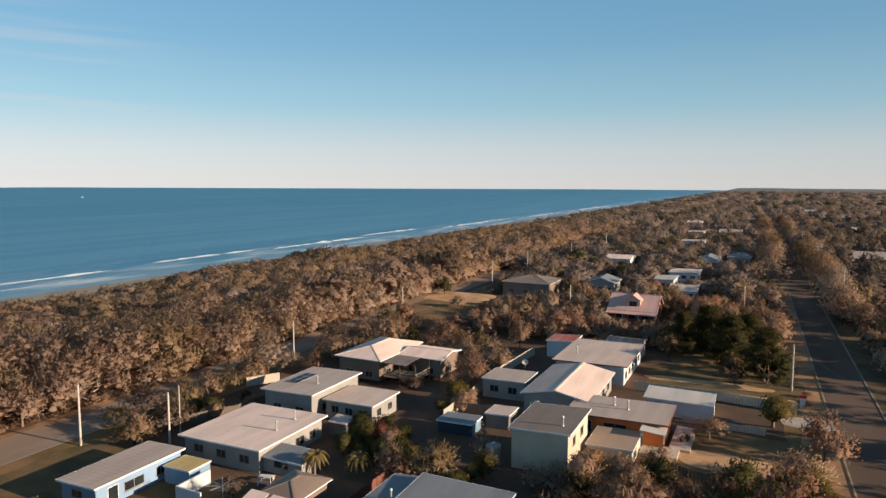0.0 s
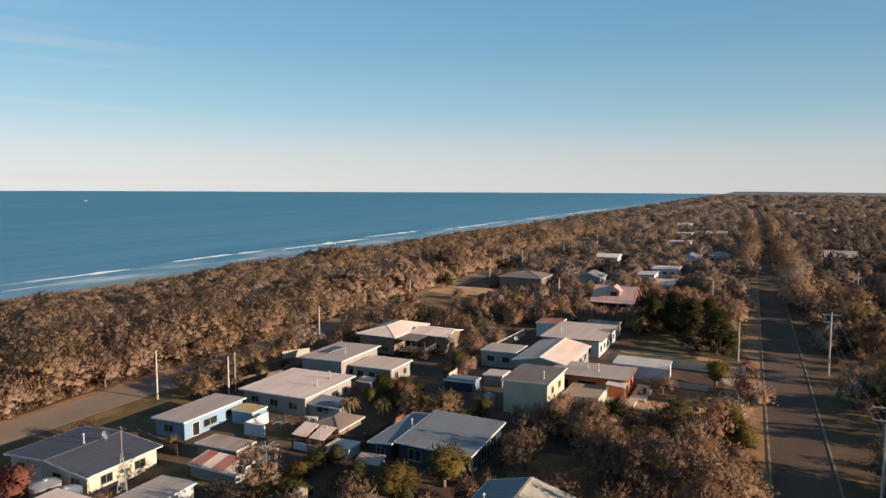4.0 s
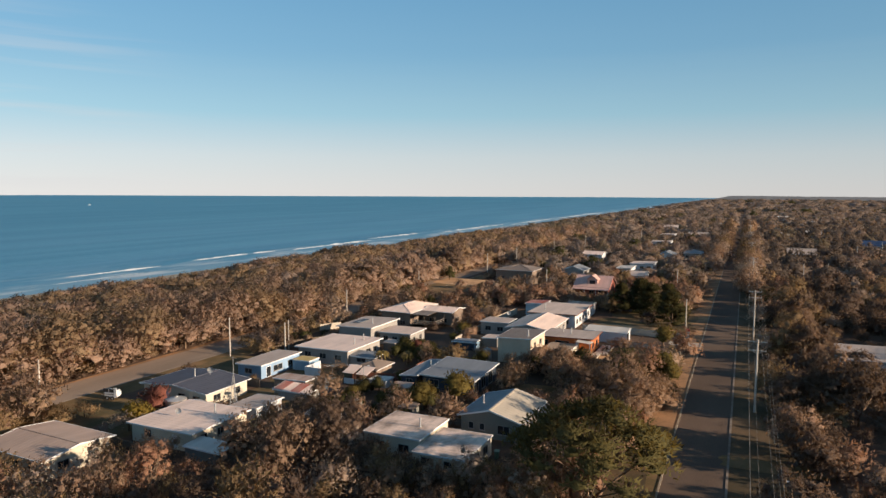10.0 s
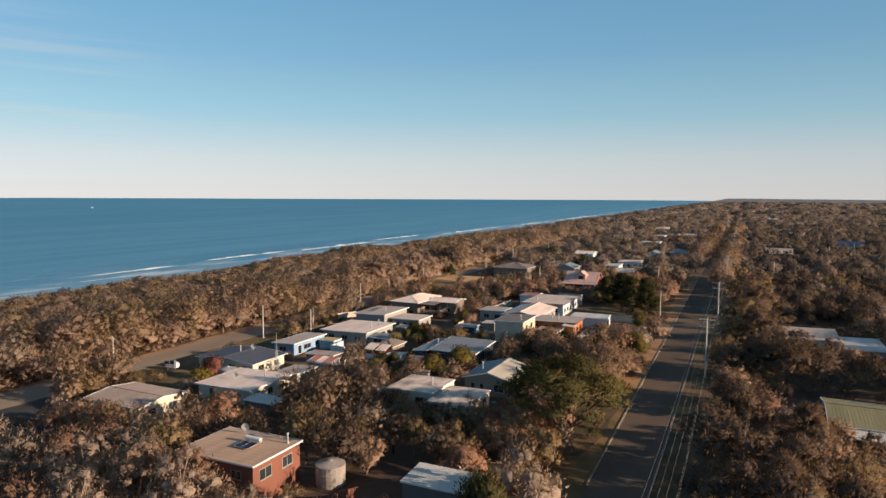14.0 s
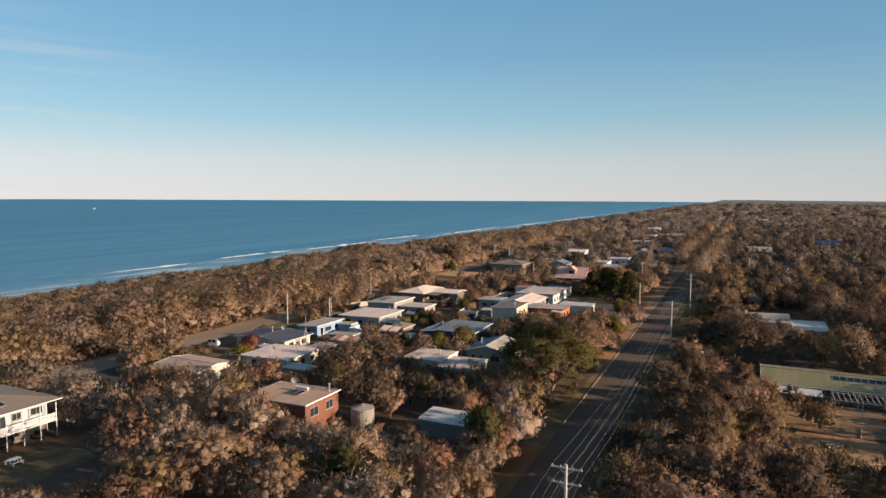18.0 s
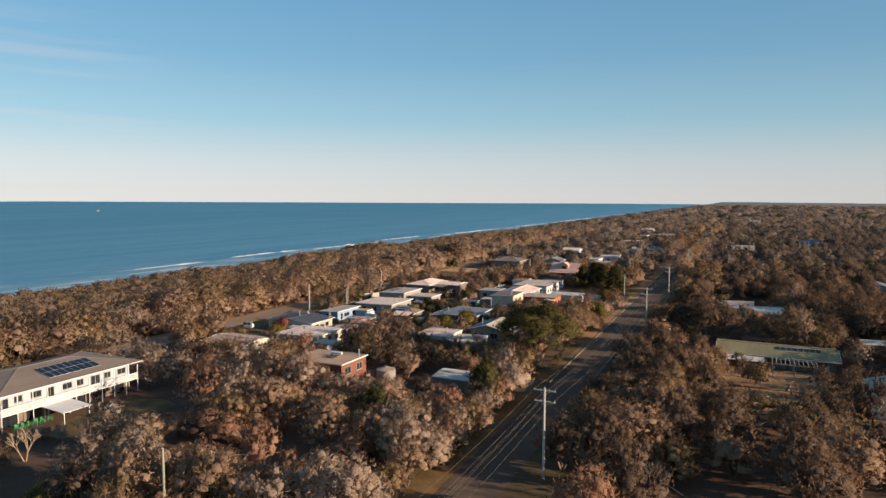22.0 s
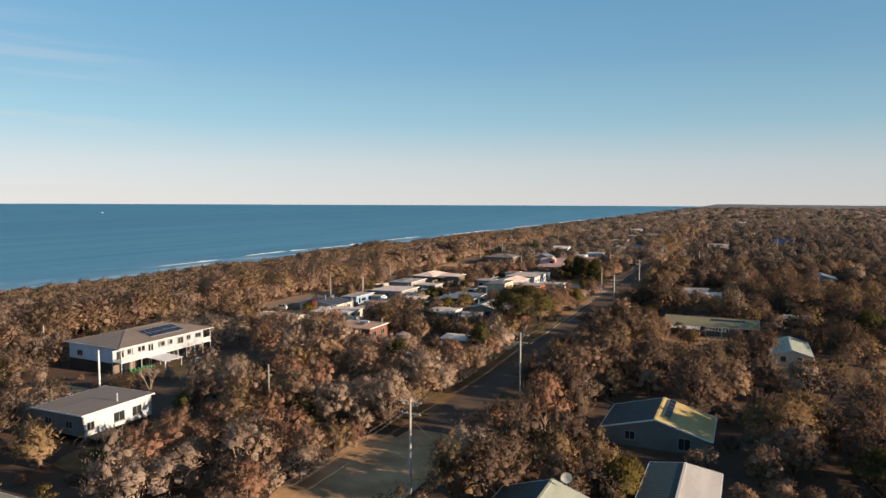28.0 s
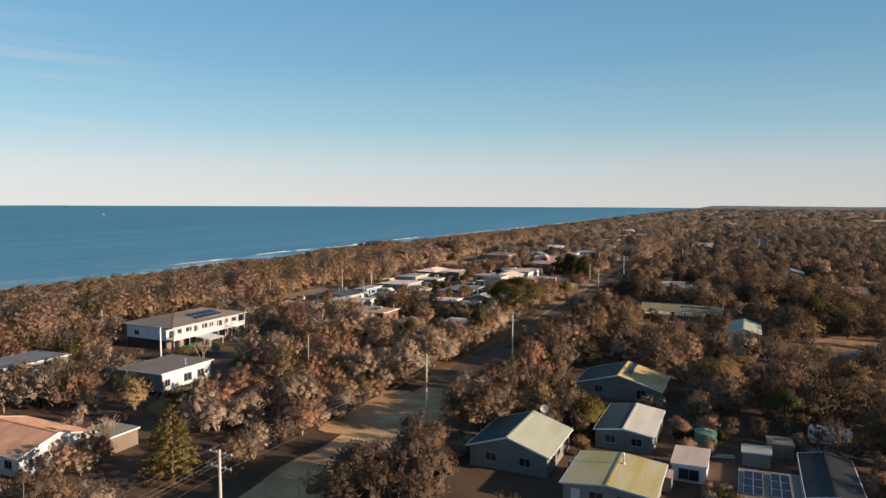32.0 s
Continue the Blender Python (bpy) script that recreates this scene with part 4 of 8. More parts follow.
house("house_wing", "pale lower wing with a cream flat roof", -77.3, -68.7, 13.2, 20.8, 2.1, W_pale, R_pale, "flat", 0.15, over=0.4, holes={"s": S_win(7, 3, width=1.3), "e": S_win(6, 2, width=1.2)})
F = house("hip_house", "raised brown house with a pale hipped roof and timber deck", -87.6, -78.2, 30.8, 46.2, 3.2, W_brown, R_cream, "hip_y", 1.2, over=0.6, holes={"e": S_win(12, 3), "s": S_win(8, 2)}, floor=0.5, hide=2.0)
house("hip_house_wing", "brown wing with a pale roof", -78.1, -69.4, 36.5, 44.6, 3.0, W_brown, R_cream, "gable_x", 0.7, over=0.5, holes={"s": S_win(7, 2), "e": S_win(6, 1)}, floor=0.5)
house("slate_house", "cream house with a slate-blue steel roof and dish", -93.2, -78.4, -36.6, -26.3, 1.7, W_cream, R_slate, "gable_y", 0.6, over=0.5, holes={"s": S_win(13, 4, door=1), "e": S_win(9, 2, width=1.6)})
house("cream_roof_house", "cream house under a broad pale pinkish roof", -78.4, -66.2, -51.0, -39.8, 1.9, W_cream, R_cream, "flat", 0.25, over=0.5, holes={"s": S_win(10, 2, width=1.2, door=1), "e": S_win(9, 3, width=1.2)}, hide=3.4)
house("skillion_annex", "low annex with a white skillion roof", -66.1, -60.0, -52.6, -49.4, 1.2, W_grey, R_white, "fall_s", 0.2, over=0.2, cat="shed")
house("grey_cottage", "small grey-roofed cottage behind a mast", -72.1, -66.7, -38.2, -31.8, 1.3, W_white, R_grey, "flat", 0.3, over=0.3, cat="cottage", holes={"s": S_win(4, 1), "e": S_win(5, 2, width=1.0)})
RED = house("red_shed", "pale shed with a striped rust-red and white roof", -72.5, -65.1, -27.8, -24.6, 0.95, W_pale, R_cream, "fall_s", 0.55, over=0.2, cat="shed", holes={"s": S_win(6, 1, width=1.0)})
for u in (-3.55, -0.15):
    hz = 0.95 + tilt(-68.8, -26.2) - ground_z(-68.8, -26.2)
    part("red_sheet", Shape().slab([(u, -1.56, hz + 0.035), (u + 1.75, -1.56, hz + 0.035), (u + 1.75, 1.56, hz + 0.575), (u, 1.56, hz + 0.575)], 0.03), R_rust, RED, "rust-red roofing sheet")
house("brown_shed", "brown shed with an old flat steel roof", -76.6, -69.5, -22.9, -19.4, 1.0, W_brown, R_rusty, "flat", 0.25, over=0.2, cat="shed")
house("garden_pavilion", "garden pavilion with a brown roof and white blinds", -66.4, -61.4, -12.8, -6.6, 1.6, W_brown, R_brown, "hip_y", 0.9, over=0.4, cat="pavilion", holes={"s": S_win(4, 2, width=1.2), "e": S_win(5, 2, width=1.4)})
SHD = thing("shade_awning", -63.9, -14.6, ground_z(-63.9, -14.6), "timber lean-to with two white tilted shade panels", "awning")
for u in (-1.55, 1.25):
    part("shade_panel", Shape().slab([(u - 1.15, -1.5, 2.0), (u + 1.15, -1.5, 2.0), (u + 1.15, 1.4, 2.75), (u - 1.15, 1.4, 2.75)], 0.05), R_cream, SHD)
for u, v, z in ((-2.6, -1.4, 1.95), (2.3, -1.4, 1.95), (-0.15, -1.4, 1.95), (-2.6, 1.3, 2.6), (2.3, 1.3, 2.6)):
    part("post", Shape().box(u - 0.06, v - 0.06, -0.05, u + 0.06, v + 0.06, z), M_dark, SHD)
part("screen", Shape().box(-2.5, -1.36, 0.0, 2.2, -1.3, 1.0), W_white, SHD)
part("beam", Shape().box(-2.8, -1.46, 1.93, 2.5, -1.36, 1.99), M_dark, SHD)
house("white_booth", "small white outbuilding beside the pavilion", -61.2, -57.6, -16.2, -13.4, 0.9, W_white, R_white, "flat", 0.15, over=0.1, cat="shed", holes={"s": S_win(3, 1, width=0.8)})
house("navy_house", "narrow navy wing with a blue-grey skillion roof", -55.2, -51.7, -15.8, -3.9, 2.3, W_navy, R_bluegrey, "fall_w", 0.35, over=0.3, ribs=0, holes={"s": S_win(3, 1, width=1.2)})
house("navy_house_wing", "navy house under one broad blue-grey skillion roof", -51.6, -41.4, -15.4, -4.2, 2.75, W_navy, R_bluegrey, "fall_s", 0.45, over=0.45, ribs=0, holes={"s": [(-3.4, -1.6, 0.7, 2.1, "w"), (2.2, 3.6, 0.5, 2.2, "w")], "e": [(-4.4, -2.9, 0.4, 2.3, "w"), (-1.6, 0.2, 0.4, 2.3, "w"), (1.4, 3.4, 0.4, 2.3, "w")]})
house("tall_cream_house", "tall cream house with a grey-brown skillion roof", -46.6, -39.2, 7.4, 17.2, 4.9, W_beige, R_greybrown, "flat", 0.3, over=0.35, holes={"e": [(-2.5, -1.3, 3.0, 4.0, "w"), (1.0, 2.4, 2.9, 4.0, "w")]}, roof2=R_tan, hide=2.8)
house("orange_house", "low house with a grey roof and orange-red walls", -43.6, -30.4, 20.4, 29.0, 3.0, W_orange, R_grey, "flat", 0.3, over=0.6, fascia=W_rust, holes={"s": [(-5, -3, 0.6, 2.2, "w"), (-1.5, 1.5, 0.2, 2.3, "w"), (3.2, 4.3, 0.15, 2.3, "d")], "e": S_win(7, 2, width=1.6)}, hide=1.8)
house("tan_annex", "low annex with a tan flat roof beside the deck", -39.0, -33.4, 13.6, 20.2, 2.0, W_cream, R_tan, "flat", 0.1, over=0.15, cat="annex", hide=2.4)
solar(-84.2, 17.5, 3.14, 2, 3, 1.0, 1.65)
house("white_garage", "long white garage with a pale roof", -35.4, -26.0, 33.2, 38.4, 2.4, W_white, R_white, "fall_s", 0.25, over=0.15, cat="garage", ribs=0, holes={"e": [(-1.5, 0.9, 0.15, 2.1, "d")]})
house("cream_gable_house", "house with a broad cream gabled roof", -51.4, -41.3, 25.6, 42.0, 3.0, W_pale, R_pale, "gable_y", 1.0, over=0.4, holes={"s": S_win(9, 2), "e": S_win(14, 4)}, roof2=R_cream)
house("flat_annex", "low grey annex with a flat roof", -59.8, -52.6, 31.0, 37.4, 2.7, W_pale, R_grey, "flat", 0.15, over=0.2, cat="annex", holes={"s": S_win(6, 2)})
house("pale_flat_house", "house with a pale flat roof and red fascia", -52.4, -39.8, 44.2, 61.4, 3.2, W_white, R_pale, "flat", 0.25, over=0.6, holes={"s": S_win(10, 3), "e": S_win(15, 5)}, fascia=W_rust)
house("red_roof_annex", "annex with a faded red roof", -57.8, -52.2, 58.4, 64.4, 2.9, W_white, R_rust, "flat", 0.3, over=0.2, cat="annex")
house("rust_roof_shed", "white shed with a rusted roof", -47.2, -40.4, 62.4, 67.8, 2.8, W_white, R_rusty, "gable_x", 0.5, over=0.2, cat="shed", holes={"e": [(-1, 0.2, 0.1, 2, "d")]})
house("blue_garden_shed", "low blue shed with a white roof", -59.6, -54.3, 14.8, 18.4, 1.3, W_navy, R_bluegrey, "flat", 0.15, over=0.15, cat="shed", mats={"e": W_blue})
house("pale_garden_shed", "pale shed with a flat steel roof", -54.2, -50.6, 18.8, 22.6, 1.8, W_grey, R_pale, "flat", 0.15, over=0.15, cat="shed")
PK = house("pink_house", "pink-roofed house with a gabled dormer and dark red walls", -54.0, -42.4, 95.2, 106.8, 2.9, W_pink, R_pink, "gable_x", 3.2, over=0.5, holes={"s": S_win(9, 3), "e": S_win(9, 2)}, roof2=R_pink, fascia=R_pink, hide=1.0)
part("dormer", Shape().box(-1.6, -4.2, 3.3, 1.6, -1.2, 5.4).slab([(-2.0, -4.7, 5.2), (0, -4.7, 6.6), (0, 0.2, 6.6), (-2.0, -0.6, 5.2)][::-1], 0.12).slab([(2.0, -4.7, 5.2), (2.0, -0.6, 5.2), (0, 0.2, 6.6), (0, -4.7, 6.6)], 0.12).face([(-1.6, -4.2, 5.4), (1.6, -4.2, 5.4), (0, -4.2, 6.45)]), R_pink, PK, "gabled dormer in pink steel")
part("dormer_window", Shape().box(-0.9, -4.26, 3.7, 0.9, -4.19, 5.0), M_glass, PK)
part("verandah_roof", Shape().slab([(-5.8, -7.6, 2.5), (5.8, -7.6, 2.5), (5.8, -5.4, 3.0), (-5.8, -5.4, 3.0)], 0.1), R_pink, PK)
for px in (-5.5, -1.8, 1.8, 5.5):
    part("verandah_post", Shape().box(px - 0.06, -7.5, -0.02, px + 0.06, -7.38, 2.44), M_trim, PK)
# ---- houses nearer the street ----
# blue-grey west slope, sandy east slope: sunlight put into the roof colours
GM = house("gable_house", "house with a white-lit gabled steel roof and verandah", -37.3, -27.9, -31.2, -20.2, 2.8, W_green, R_bluegrey, "gable_y", 1.25, over=0.4, holes={"s": [(-3.2, -2.4, 1.0, 2.0, "w"), (-1.6, -0.8, 1.0, 2.0, "w"), (1.0, 2.8, 0.8, 2.1, "w")], "e": S_win(9, 3)}, roof2=R_sand_lit)
part("verandah_roof", Shape().slab([(4.7, -5.4, 2.62), (6.0, -5.4, 2.2), (6.0, 5.4, 2.2), (4.7, 5.4, 2.62)], 0.08), R_grey, GM)
for py in (-5.2, -1.8, 1.8, 5.2):
    part("verandah_post", Shape().box(5.85, py - 0.05, -0.02, 5.95, py + 0.05, 2.12), M_trim, GM)
part("verandah_floor", Shape().box(4.35, -5.3, -0.02, 6.0, 5.3, 0.25), M_fence, GM)
house("flat_cream_house", "cream house with a stained flat roof and parapet", -45.6, -37.4, -42.2, -33.6, 2.9, W_cream, R_stained, "flat", 0.15, over=0.15, holes={"s": S_win(7, 2), "e": S_win(7, 1)}, hide=3.8)
house("flat_cream_wing", "cream wing with a stained flat roof", -37.3, -30.3, -44.6, -35.6, 2.5, W_cream, R_stained, "flat", 0.15, over=0.15, holes={"s": S_win(6, 2), "e": [(-3.3, -1.9, 0.5, 2.0, "w"), (-0.8, 0.4, 0.15, 2.0, "d"), (1.5, 3.0, 0.8, 2.0, "w")]}, hide=3.6)
house("brown_roof_house", "house with a grey-brown roof half hidden by scrub", -88.0, -75.7, -64.6, -54.8, 1.9, W_cream, R_pinkbrown, "gable_x", 0.6, over=0.5, holes={"s": S_win(10, 3), "e": S_win(8, 2)}, roof2=R_pinkbrown, hide=5.5)
house("rust_red_house", "rust-red two-storey house with a tan flat roof", -51.6, -40.2, -79.4, -70.8, 4.9, W_rust, R_ochre, "flat", 0.2, over=0.3, holes={"s": S_win(9, 3, z0=3.1, z1=4.1) + S_win(9, 3), "e": [(-3, -1, 2.9, 4.2, "w"), (0.8, 2.6, 2.9, 4.2, "w")]}, hide=5.0)
solar(-45.0, -75.2, 5.14, 2, 1, 1.05, 1.8)
HW = thing("solar_water_heater", -45.0, -73.9, 5.16 + tilt(-45.0, -73.9), "white horizontal water cylinder above dark solar collectors", "water heater")
part("cylinder", Shape().bar((-1.1, 0, 0.32), (1.1, 0, 0.32), 0.28, 0.28, n=18), M_trim, HW)
for u in (-1.1, 1.1):
    part("end_cap", Shape().bar((u, 0, 0.32), (u + 0.07 * u / 1.1, 0, 0.32), 0.26, 0.16, n=18), M_steel, HW)
for u in (-0.7, 0.7):
    part("bracket", Shape().box(u - 0.04, -0.25, -0.02, u + 0.04, 0.25, 0.1), M_steel, HW)
house("white_roof_shed", "grey shed with a white corrugated roof", -27.2, -18.2, -70.6, -65.8, 2.4, W_grey, R_white, "fall_s", 0.3, over=0.15, cat="shed", ribs=0.4, hide=0.8)
# blue skylight coloured into the south boards, shade behind the rail into the east
BIG = house("balcony_house", "long two-storey white house with a grey-brown hipped roof and balcony", -92.4, -76.0, -115.6, -90.2, 4.7, W_white, R_greybrown, "hip_y", 1.7, over=0.6, holes={"e": [(-11.2 + 2.6 * i, -9.4 + 2.6 * i - 0.5 * (i % 2), 3.5 if i % 3 else 2.85, 4.55, "w") for i in range(9)], "s": [(-4, -2.4, 3.1, 4.2, "w")]}, mats={"s": W_white_skylit, "e": W_offwhite}, inset=2.2, hide=1.0)
# the lower storey: brown and dark cladding behind posts, with broad glass doors
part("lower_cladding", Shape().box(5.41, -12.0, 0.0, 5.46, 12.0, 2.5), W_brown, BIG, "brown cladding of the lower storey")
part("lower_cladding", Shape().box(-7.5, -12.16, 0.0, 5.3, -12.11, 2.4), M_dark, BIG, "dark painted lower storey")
for i in range(6):
    part("glass_door", Shape().box(5.47, -10.6 + 3.8 * i, 0.1, 5.51, -8.2 + 3.8 * i, 2.1), M_glass, BIG)
part("balcony_floor", Shape().box(5.42, -12.0, 2.55, 7.85, 12.0, 2.72), M_trim, BIG)
for i in range(11):
    py = -11.9 + 2.38 * i
    part("balcony_post", Shape().box(7.72, py - 0.05, -0.02, 7.82, py + 0.05, 5.3), M_trim, BIG)
part("balcony_rail", Shape().box(7.73, -11.95, 3.66, 7.83, 11.95, 3.74), M_trim, BIG)
part("balcony_rail", Shape().box(7.73, -11.95, 2.85, 7.83, 11.95, 2.92), M_trim, BIG)
bslat = Shape().box(-0.02, -0.055, 2.9, 0.02, 0.055, 3.66).mesh("balustrade_slat", M_trim)
for i in range(120):
    part("balustrade_slat", bslat, M_trim, BIG, at=(7.78, -11.85 + 0.1995 * i, 0))
part("pergola_roof", Shape().slab([(8.0, -6.0, 2.6), (13.2, -6.0, 2.3), (13.2, -1.2, 2.3), (8.0, -1.2, 2.6)], 0.08), M_trim, BIG)
for px, py in ((12.9, -5.7), (12.9, -1.5), (8.3, -5.7), (8.3, -1.5)):
    part("pergola_post", Shape().box(px - 0.05, py - 0.05, -0.02, px + 0.05, py + 0.05, 2.15), M_trim, BIG)
solar(-80.1, -101.6, 5.54, 2, 8, 2.1, 1.12, slope=(-0.207, 0))
# the white house's south wall is coloured grey for its shade
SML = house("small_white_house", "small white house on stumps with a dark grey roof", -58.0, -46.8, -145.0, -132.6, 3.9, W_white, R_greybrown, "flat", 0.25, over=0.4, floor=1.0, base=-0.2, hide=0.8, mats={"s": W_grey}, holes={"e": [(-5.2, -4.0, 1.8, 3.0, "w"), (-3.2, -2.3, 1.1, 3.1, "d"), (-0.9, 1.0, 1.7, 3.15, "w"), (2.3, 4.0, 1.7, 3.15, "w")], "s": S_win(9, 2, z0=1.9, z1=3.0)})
part("deck", Shape().box(5.2, -5.6, 0.95, 7.6, -1.2, 1.07), M_fence, SML)
for py in (-5.5, -3.4, -1.3):
    part("deck_post", Shape().box(7.45, py - 0.05, -0.1, 7.55, py + 0.05, 2.0), M_fence, SML)
for i in range(6):
    part("stair_tread", Shape().box(5.4 + 0.0 * i, -6.0 - 0.3 * i, 0.82 - 0.17 * i, 6.6, -5.7 - 0.3 * i, 0.88 - 0.17 * i), M_fence, SML)
for u in (5.35, 6.6):
    part("stair_rail", Shape().beam((u, -5.6, 1.95), (u, -7.4, 0.95), 0.06, 0.08).beam((u, -7.4, -0.05), (u, -7.4, 1.0), 0.07, 0.07), M_dark, SML)
for i in range(13):
    part("baluster", Shape().box(7.48, -5.45 + 0.34 * i, 1.07, 7.52, -5.41 + 0.34 * i, 1.92), M_fence, SML)
part("deck_rail", Shape().beam((7.5, -5.5, 1.95), (7.5, -1.3, 1.95), 0.06, 0.06).beam((7.5, -5.5, 1.5), (7.5, -1.3, 1.5), 0.04, 0.06), M_fence, SML)
house("orange_tile_house", "white house with an orange tiled roof", -50.0, -35.0, -177.5, -166.6, 2.8, W_white, R_orange, "gable_x", 1.6, over=0.5, holes={"s": S_win(13, 4), "e": S_win(9, 3, width=1.3)}, ribs=0.33, hide=2.4)
house("grey_flat_house", "house with a grey flat roof by the esplanade", -91.0, -80.2, -151.5, -138.0, 2.8, W_pale, R_bluegrey, "flat", 0.3, over=0.4, holes={"e": S_win(11, 3), "s": S_win(9, 3)}, hide=4.5)
house("brown_carport", "open carport with a greenish flat roof", -38.2, -31.8, -167.2, -162.3, 2.4, W_brown, R_lichen, "flat", 0.1, over=0.2, cat="carport")
# ---- houses east of the street ----
GRN = house("long_olive_house", "long house with an olive-yellow ribbed roof and dark verandah", 17.0, 39.2, -30.4, -17.0, 2.4, W_brown, R_olive, "gable_x", 1.1, over=0.9, holes={"s": S_win(19, 6, width=1.8), "w": S_win(10, 2)}, ribs=0.45, hide=3.0)
part("awning", Shape().slab([(-8.5, -9.0, 1.9), (-4.4, -9.0, 1.9), (-4.4, -6.6, 2.2), (-8.5, -6.6, 2.2)], 0.06), R_white, GRN)
for px in (-8.3, -4.6, 2.0, 6.0, 10.4):
    part("verandah_post", Shape().box(px - 0.06, -8.9 if px < 0 else -6.6, -0.02, px + 0.06, -8.78 if px < 0 else -6.48, 1.86 if px < 0 else 2.3), M_dark, GRN)
solar(32.0, -25.6, 3.15, 8, 1, 1.0, 1.65, slope=(0, 0.165))
house("pale_green_shed", "white house with a pale green gabled roof", 41.0, 48.7, -56.8, -41.4, 2.4, W_cream, R_palegreen, "gable_y", 1.1, over=0.3, holes={"s": S_win(6, 2, width=1.0), "w": S_win(9, 2)}, hide=0.6)
# the mustard roof's west slope is coloured dark brown for its shade
house("mustard_roof_house", "grey-green house with a mustard and dark brown gabled roof", 18.4, 33.0, -114.0, -103.0, 2.3, W_grey, R_mustard_shade, "gable_y", 2.0, over=0.4, holes={"s": [(-4, -2.6, 0.9, 2.1, "w"), (3, 4.6, 0.4, 2.1, "w")], "w": S_win(9, 3)}, roof2=R_mustard, hide=2.9)
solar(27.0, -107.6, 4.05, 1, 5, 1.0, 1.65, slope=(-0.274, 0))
# dark teal west, pale green east: shade and sun put into colour
house("green_gable_house", "grey house with a green gabled steel roof and dish", 13.0, 24.0, -150.3, -138.6, 2.7, W_green, R_teal_shade, "gable_y", 1.8, over=0.4, holes={"s": S_win(9, 2), "e": S_win(10, 3), "w": S_win(10, 3)}, roof2=R_palegreen)
# here too the unlit west slope is coloured dark, the lit one white
house("grey_workshop", "grey workshop with a half white, half teal roof", 26.6, 34.6, -137.4, -124.8, 2.6, W_grey, R_teal_shade, "gable_y", 0.6, over=0.2, cat="workshop", holes={"s": S_win(7, 2), "e": [(-4, -2.4, 0.1, 2.1, "d")]}, roof2=R_white)
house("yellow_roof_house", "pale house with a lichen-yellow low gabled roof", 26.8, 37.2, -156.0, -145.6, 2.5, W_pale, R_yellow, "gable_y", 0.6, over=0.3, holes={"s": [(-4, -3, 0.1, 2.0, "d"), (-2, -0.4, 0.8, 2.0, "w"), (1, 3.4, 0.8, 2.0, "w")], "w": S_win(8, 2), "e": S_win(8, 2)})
house("white_cabin", "small white cabin with a pale roof", 37.4, 41.6, -144.2, -137.8, 2.2, W_white, R_pale, "flat", 0.12, over=0.12, cat="cabin", holes={"s": [(-1.2, 1.2, 0.3, 1.7, "w")], "e": S_win(5, 2, width=0.9)})
house("solar_shed", "dark shed carrying tilted solar panels", 45.0, 51.4, -150.4, -141.8, 1.9, W_grey, R_greybrown, "flat", 0.2, over=0.15, cat="shed")
solar(46.5, -146.1, 2.02, 2, 3, 0.98, 2.2, slope=(0.03, 0))
solar(49.3, -146.0, 2.11, 2, 3, 0.98, 2.2, slope=(0.03, 0))
house("dark_roof_shed", "shed with a nearly black gabled roof", 51.6, 57.4, -148.6, -134.6, 2.3, W_grey, R_black, "gable_y", 0.6, over=0.2, cat="shed")
house("little_shed", "little pale green shed", 45.2, 48.7, -135.8, -132.8, 1.9, W_green, R_palegreen, "flat", 0.15, over=0.1, cat="shed")
house("flat_white_house", "white house with flat white roofs among trees", 13.6, 24.0, 26.0, 40.0, 2.7, W_white, R_grey, "flat", 0.25, over=0.3, holes={"s": S_win(9, 3), "w": S_win(12, 3)}, hide=3.6)
solar(17.0, 29.5, 2.88, 5, 1, 1.0, 1.65)
house("flat_white_wing", "wing with a flat white roof", 24.1, 31.5, 20.0, 33.0, 2.6, W_pale, R_white, "flat", 0.2, over=0.3, holes={"s": S_win(6, 2)}, hide=4.6)
house("clearing_shed", "low white-roofed shed at a clearing", 45.0, 51.0, -11.0, -5.0, 2.5, W_grey, R_white, "flat", 0.2, over=0.2, cat="shed")
# ---- houses further along ----
HOUSES_NEAR = [
    (-92.5, -77.2, 125, 139, 3.2, W_brown, R_greybrown, "hip_x", 1.6), (-69.5, -60.5, 137, 147, 2.9, W_pale, R_bluegrey, "gable_y", 1.5),
    (-51.5, -45.0, 150, 161, 3.0, W_white, R_white, "flat", 0.3), (-49.5, -39.5, 170, 181, 3.0, W_white, R_cream, "flat", 0.3),
    (-44.5, -37.0, 131, 142, 2.8, W_white, R_pale, "gable_x", 1.2), (-44.0, -36.0, 212, 224, 3.2, W_white, R_bluegrey, "gable_y", 1.6),
    (-34.0, -25.0, 228, 240, 3.2, W_pale, R_bluegrey, "hip_x", 1.5), (11.5, 24.0, 240, 252, 3.6, W_grey, R_grey, "gable_x", 2.4),
]
HOUSES_MIDDLE = [
    (-64, -54, 374, 388, 3.2, W_white, R_pale, "flat", 0.3), (-46, -33, 376, 392, 3.4, W_pale, R_grey, "gable_x", 1.5),
    (-78, -68, 204, 215, 3.0, W_white, R_cream, "gable_x", 1.2), (8, 18, 398, 410, 3.4, W_white, R_white, "gable_y", 1.4),
    (30, 40, 434, 446, 3.4, W_white, R_white, "gable_x", 1.5), (72, 82, 28, 40, 3.0, W_pale, R_grey, "gable_x", 1.3),
    (57, 67, 86, 98, 3.0, W_pale, R_bluegrey, "gable_y", 1.3), (86, 95, 58, 68, 3.0, W_white, R_white, "flat", 0.3),
]
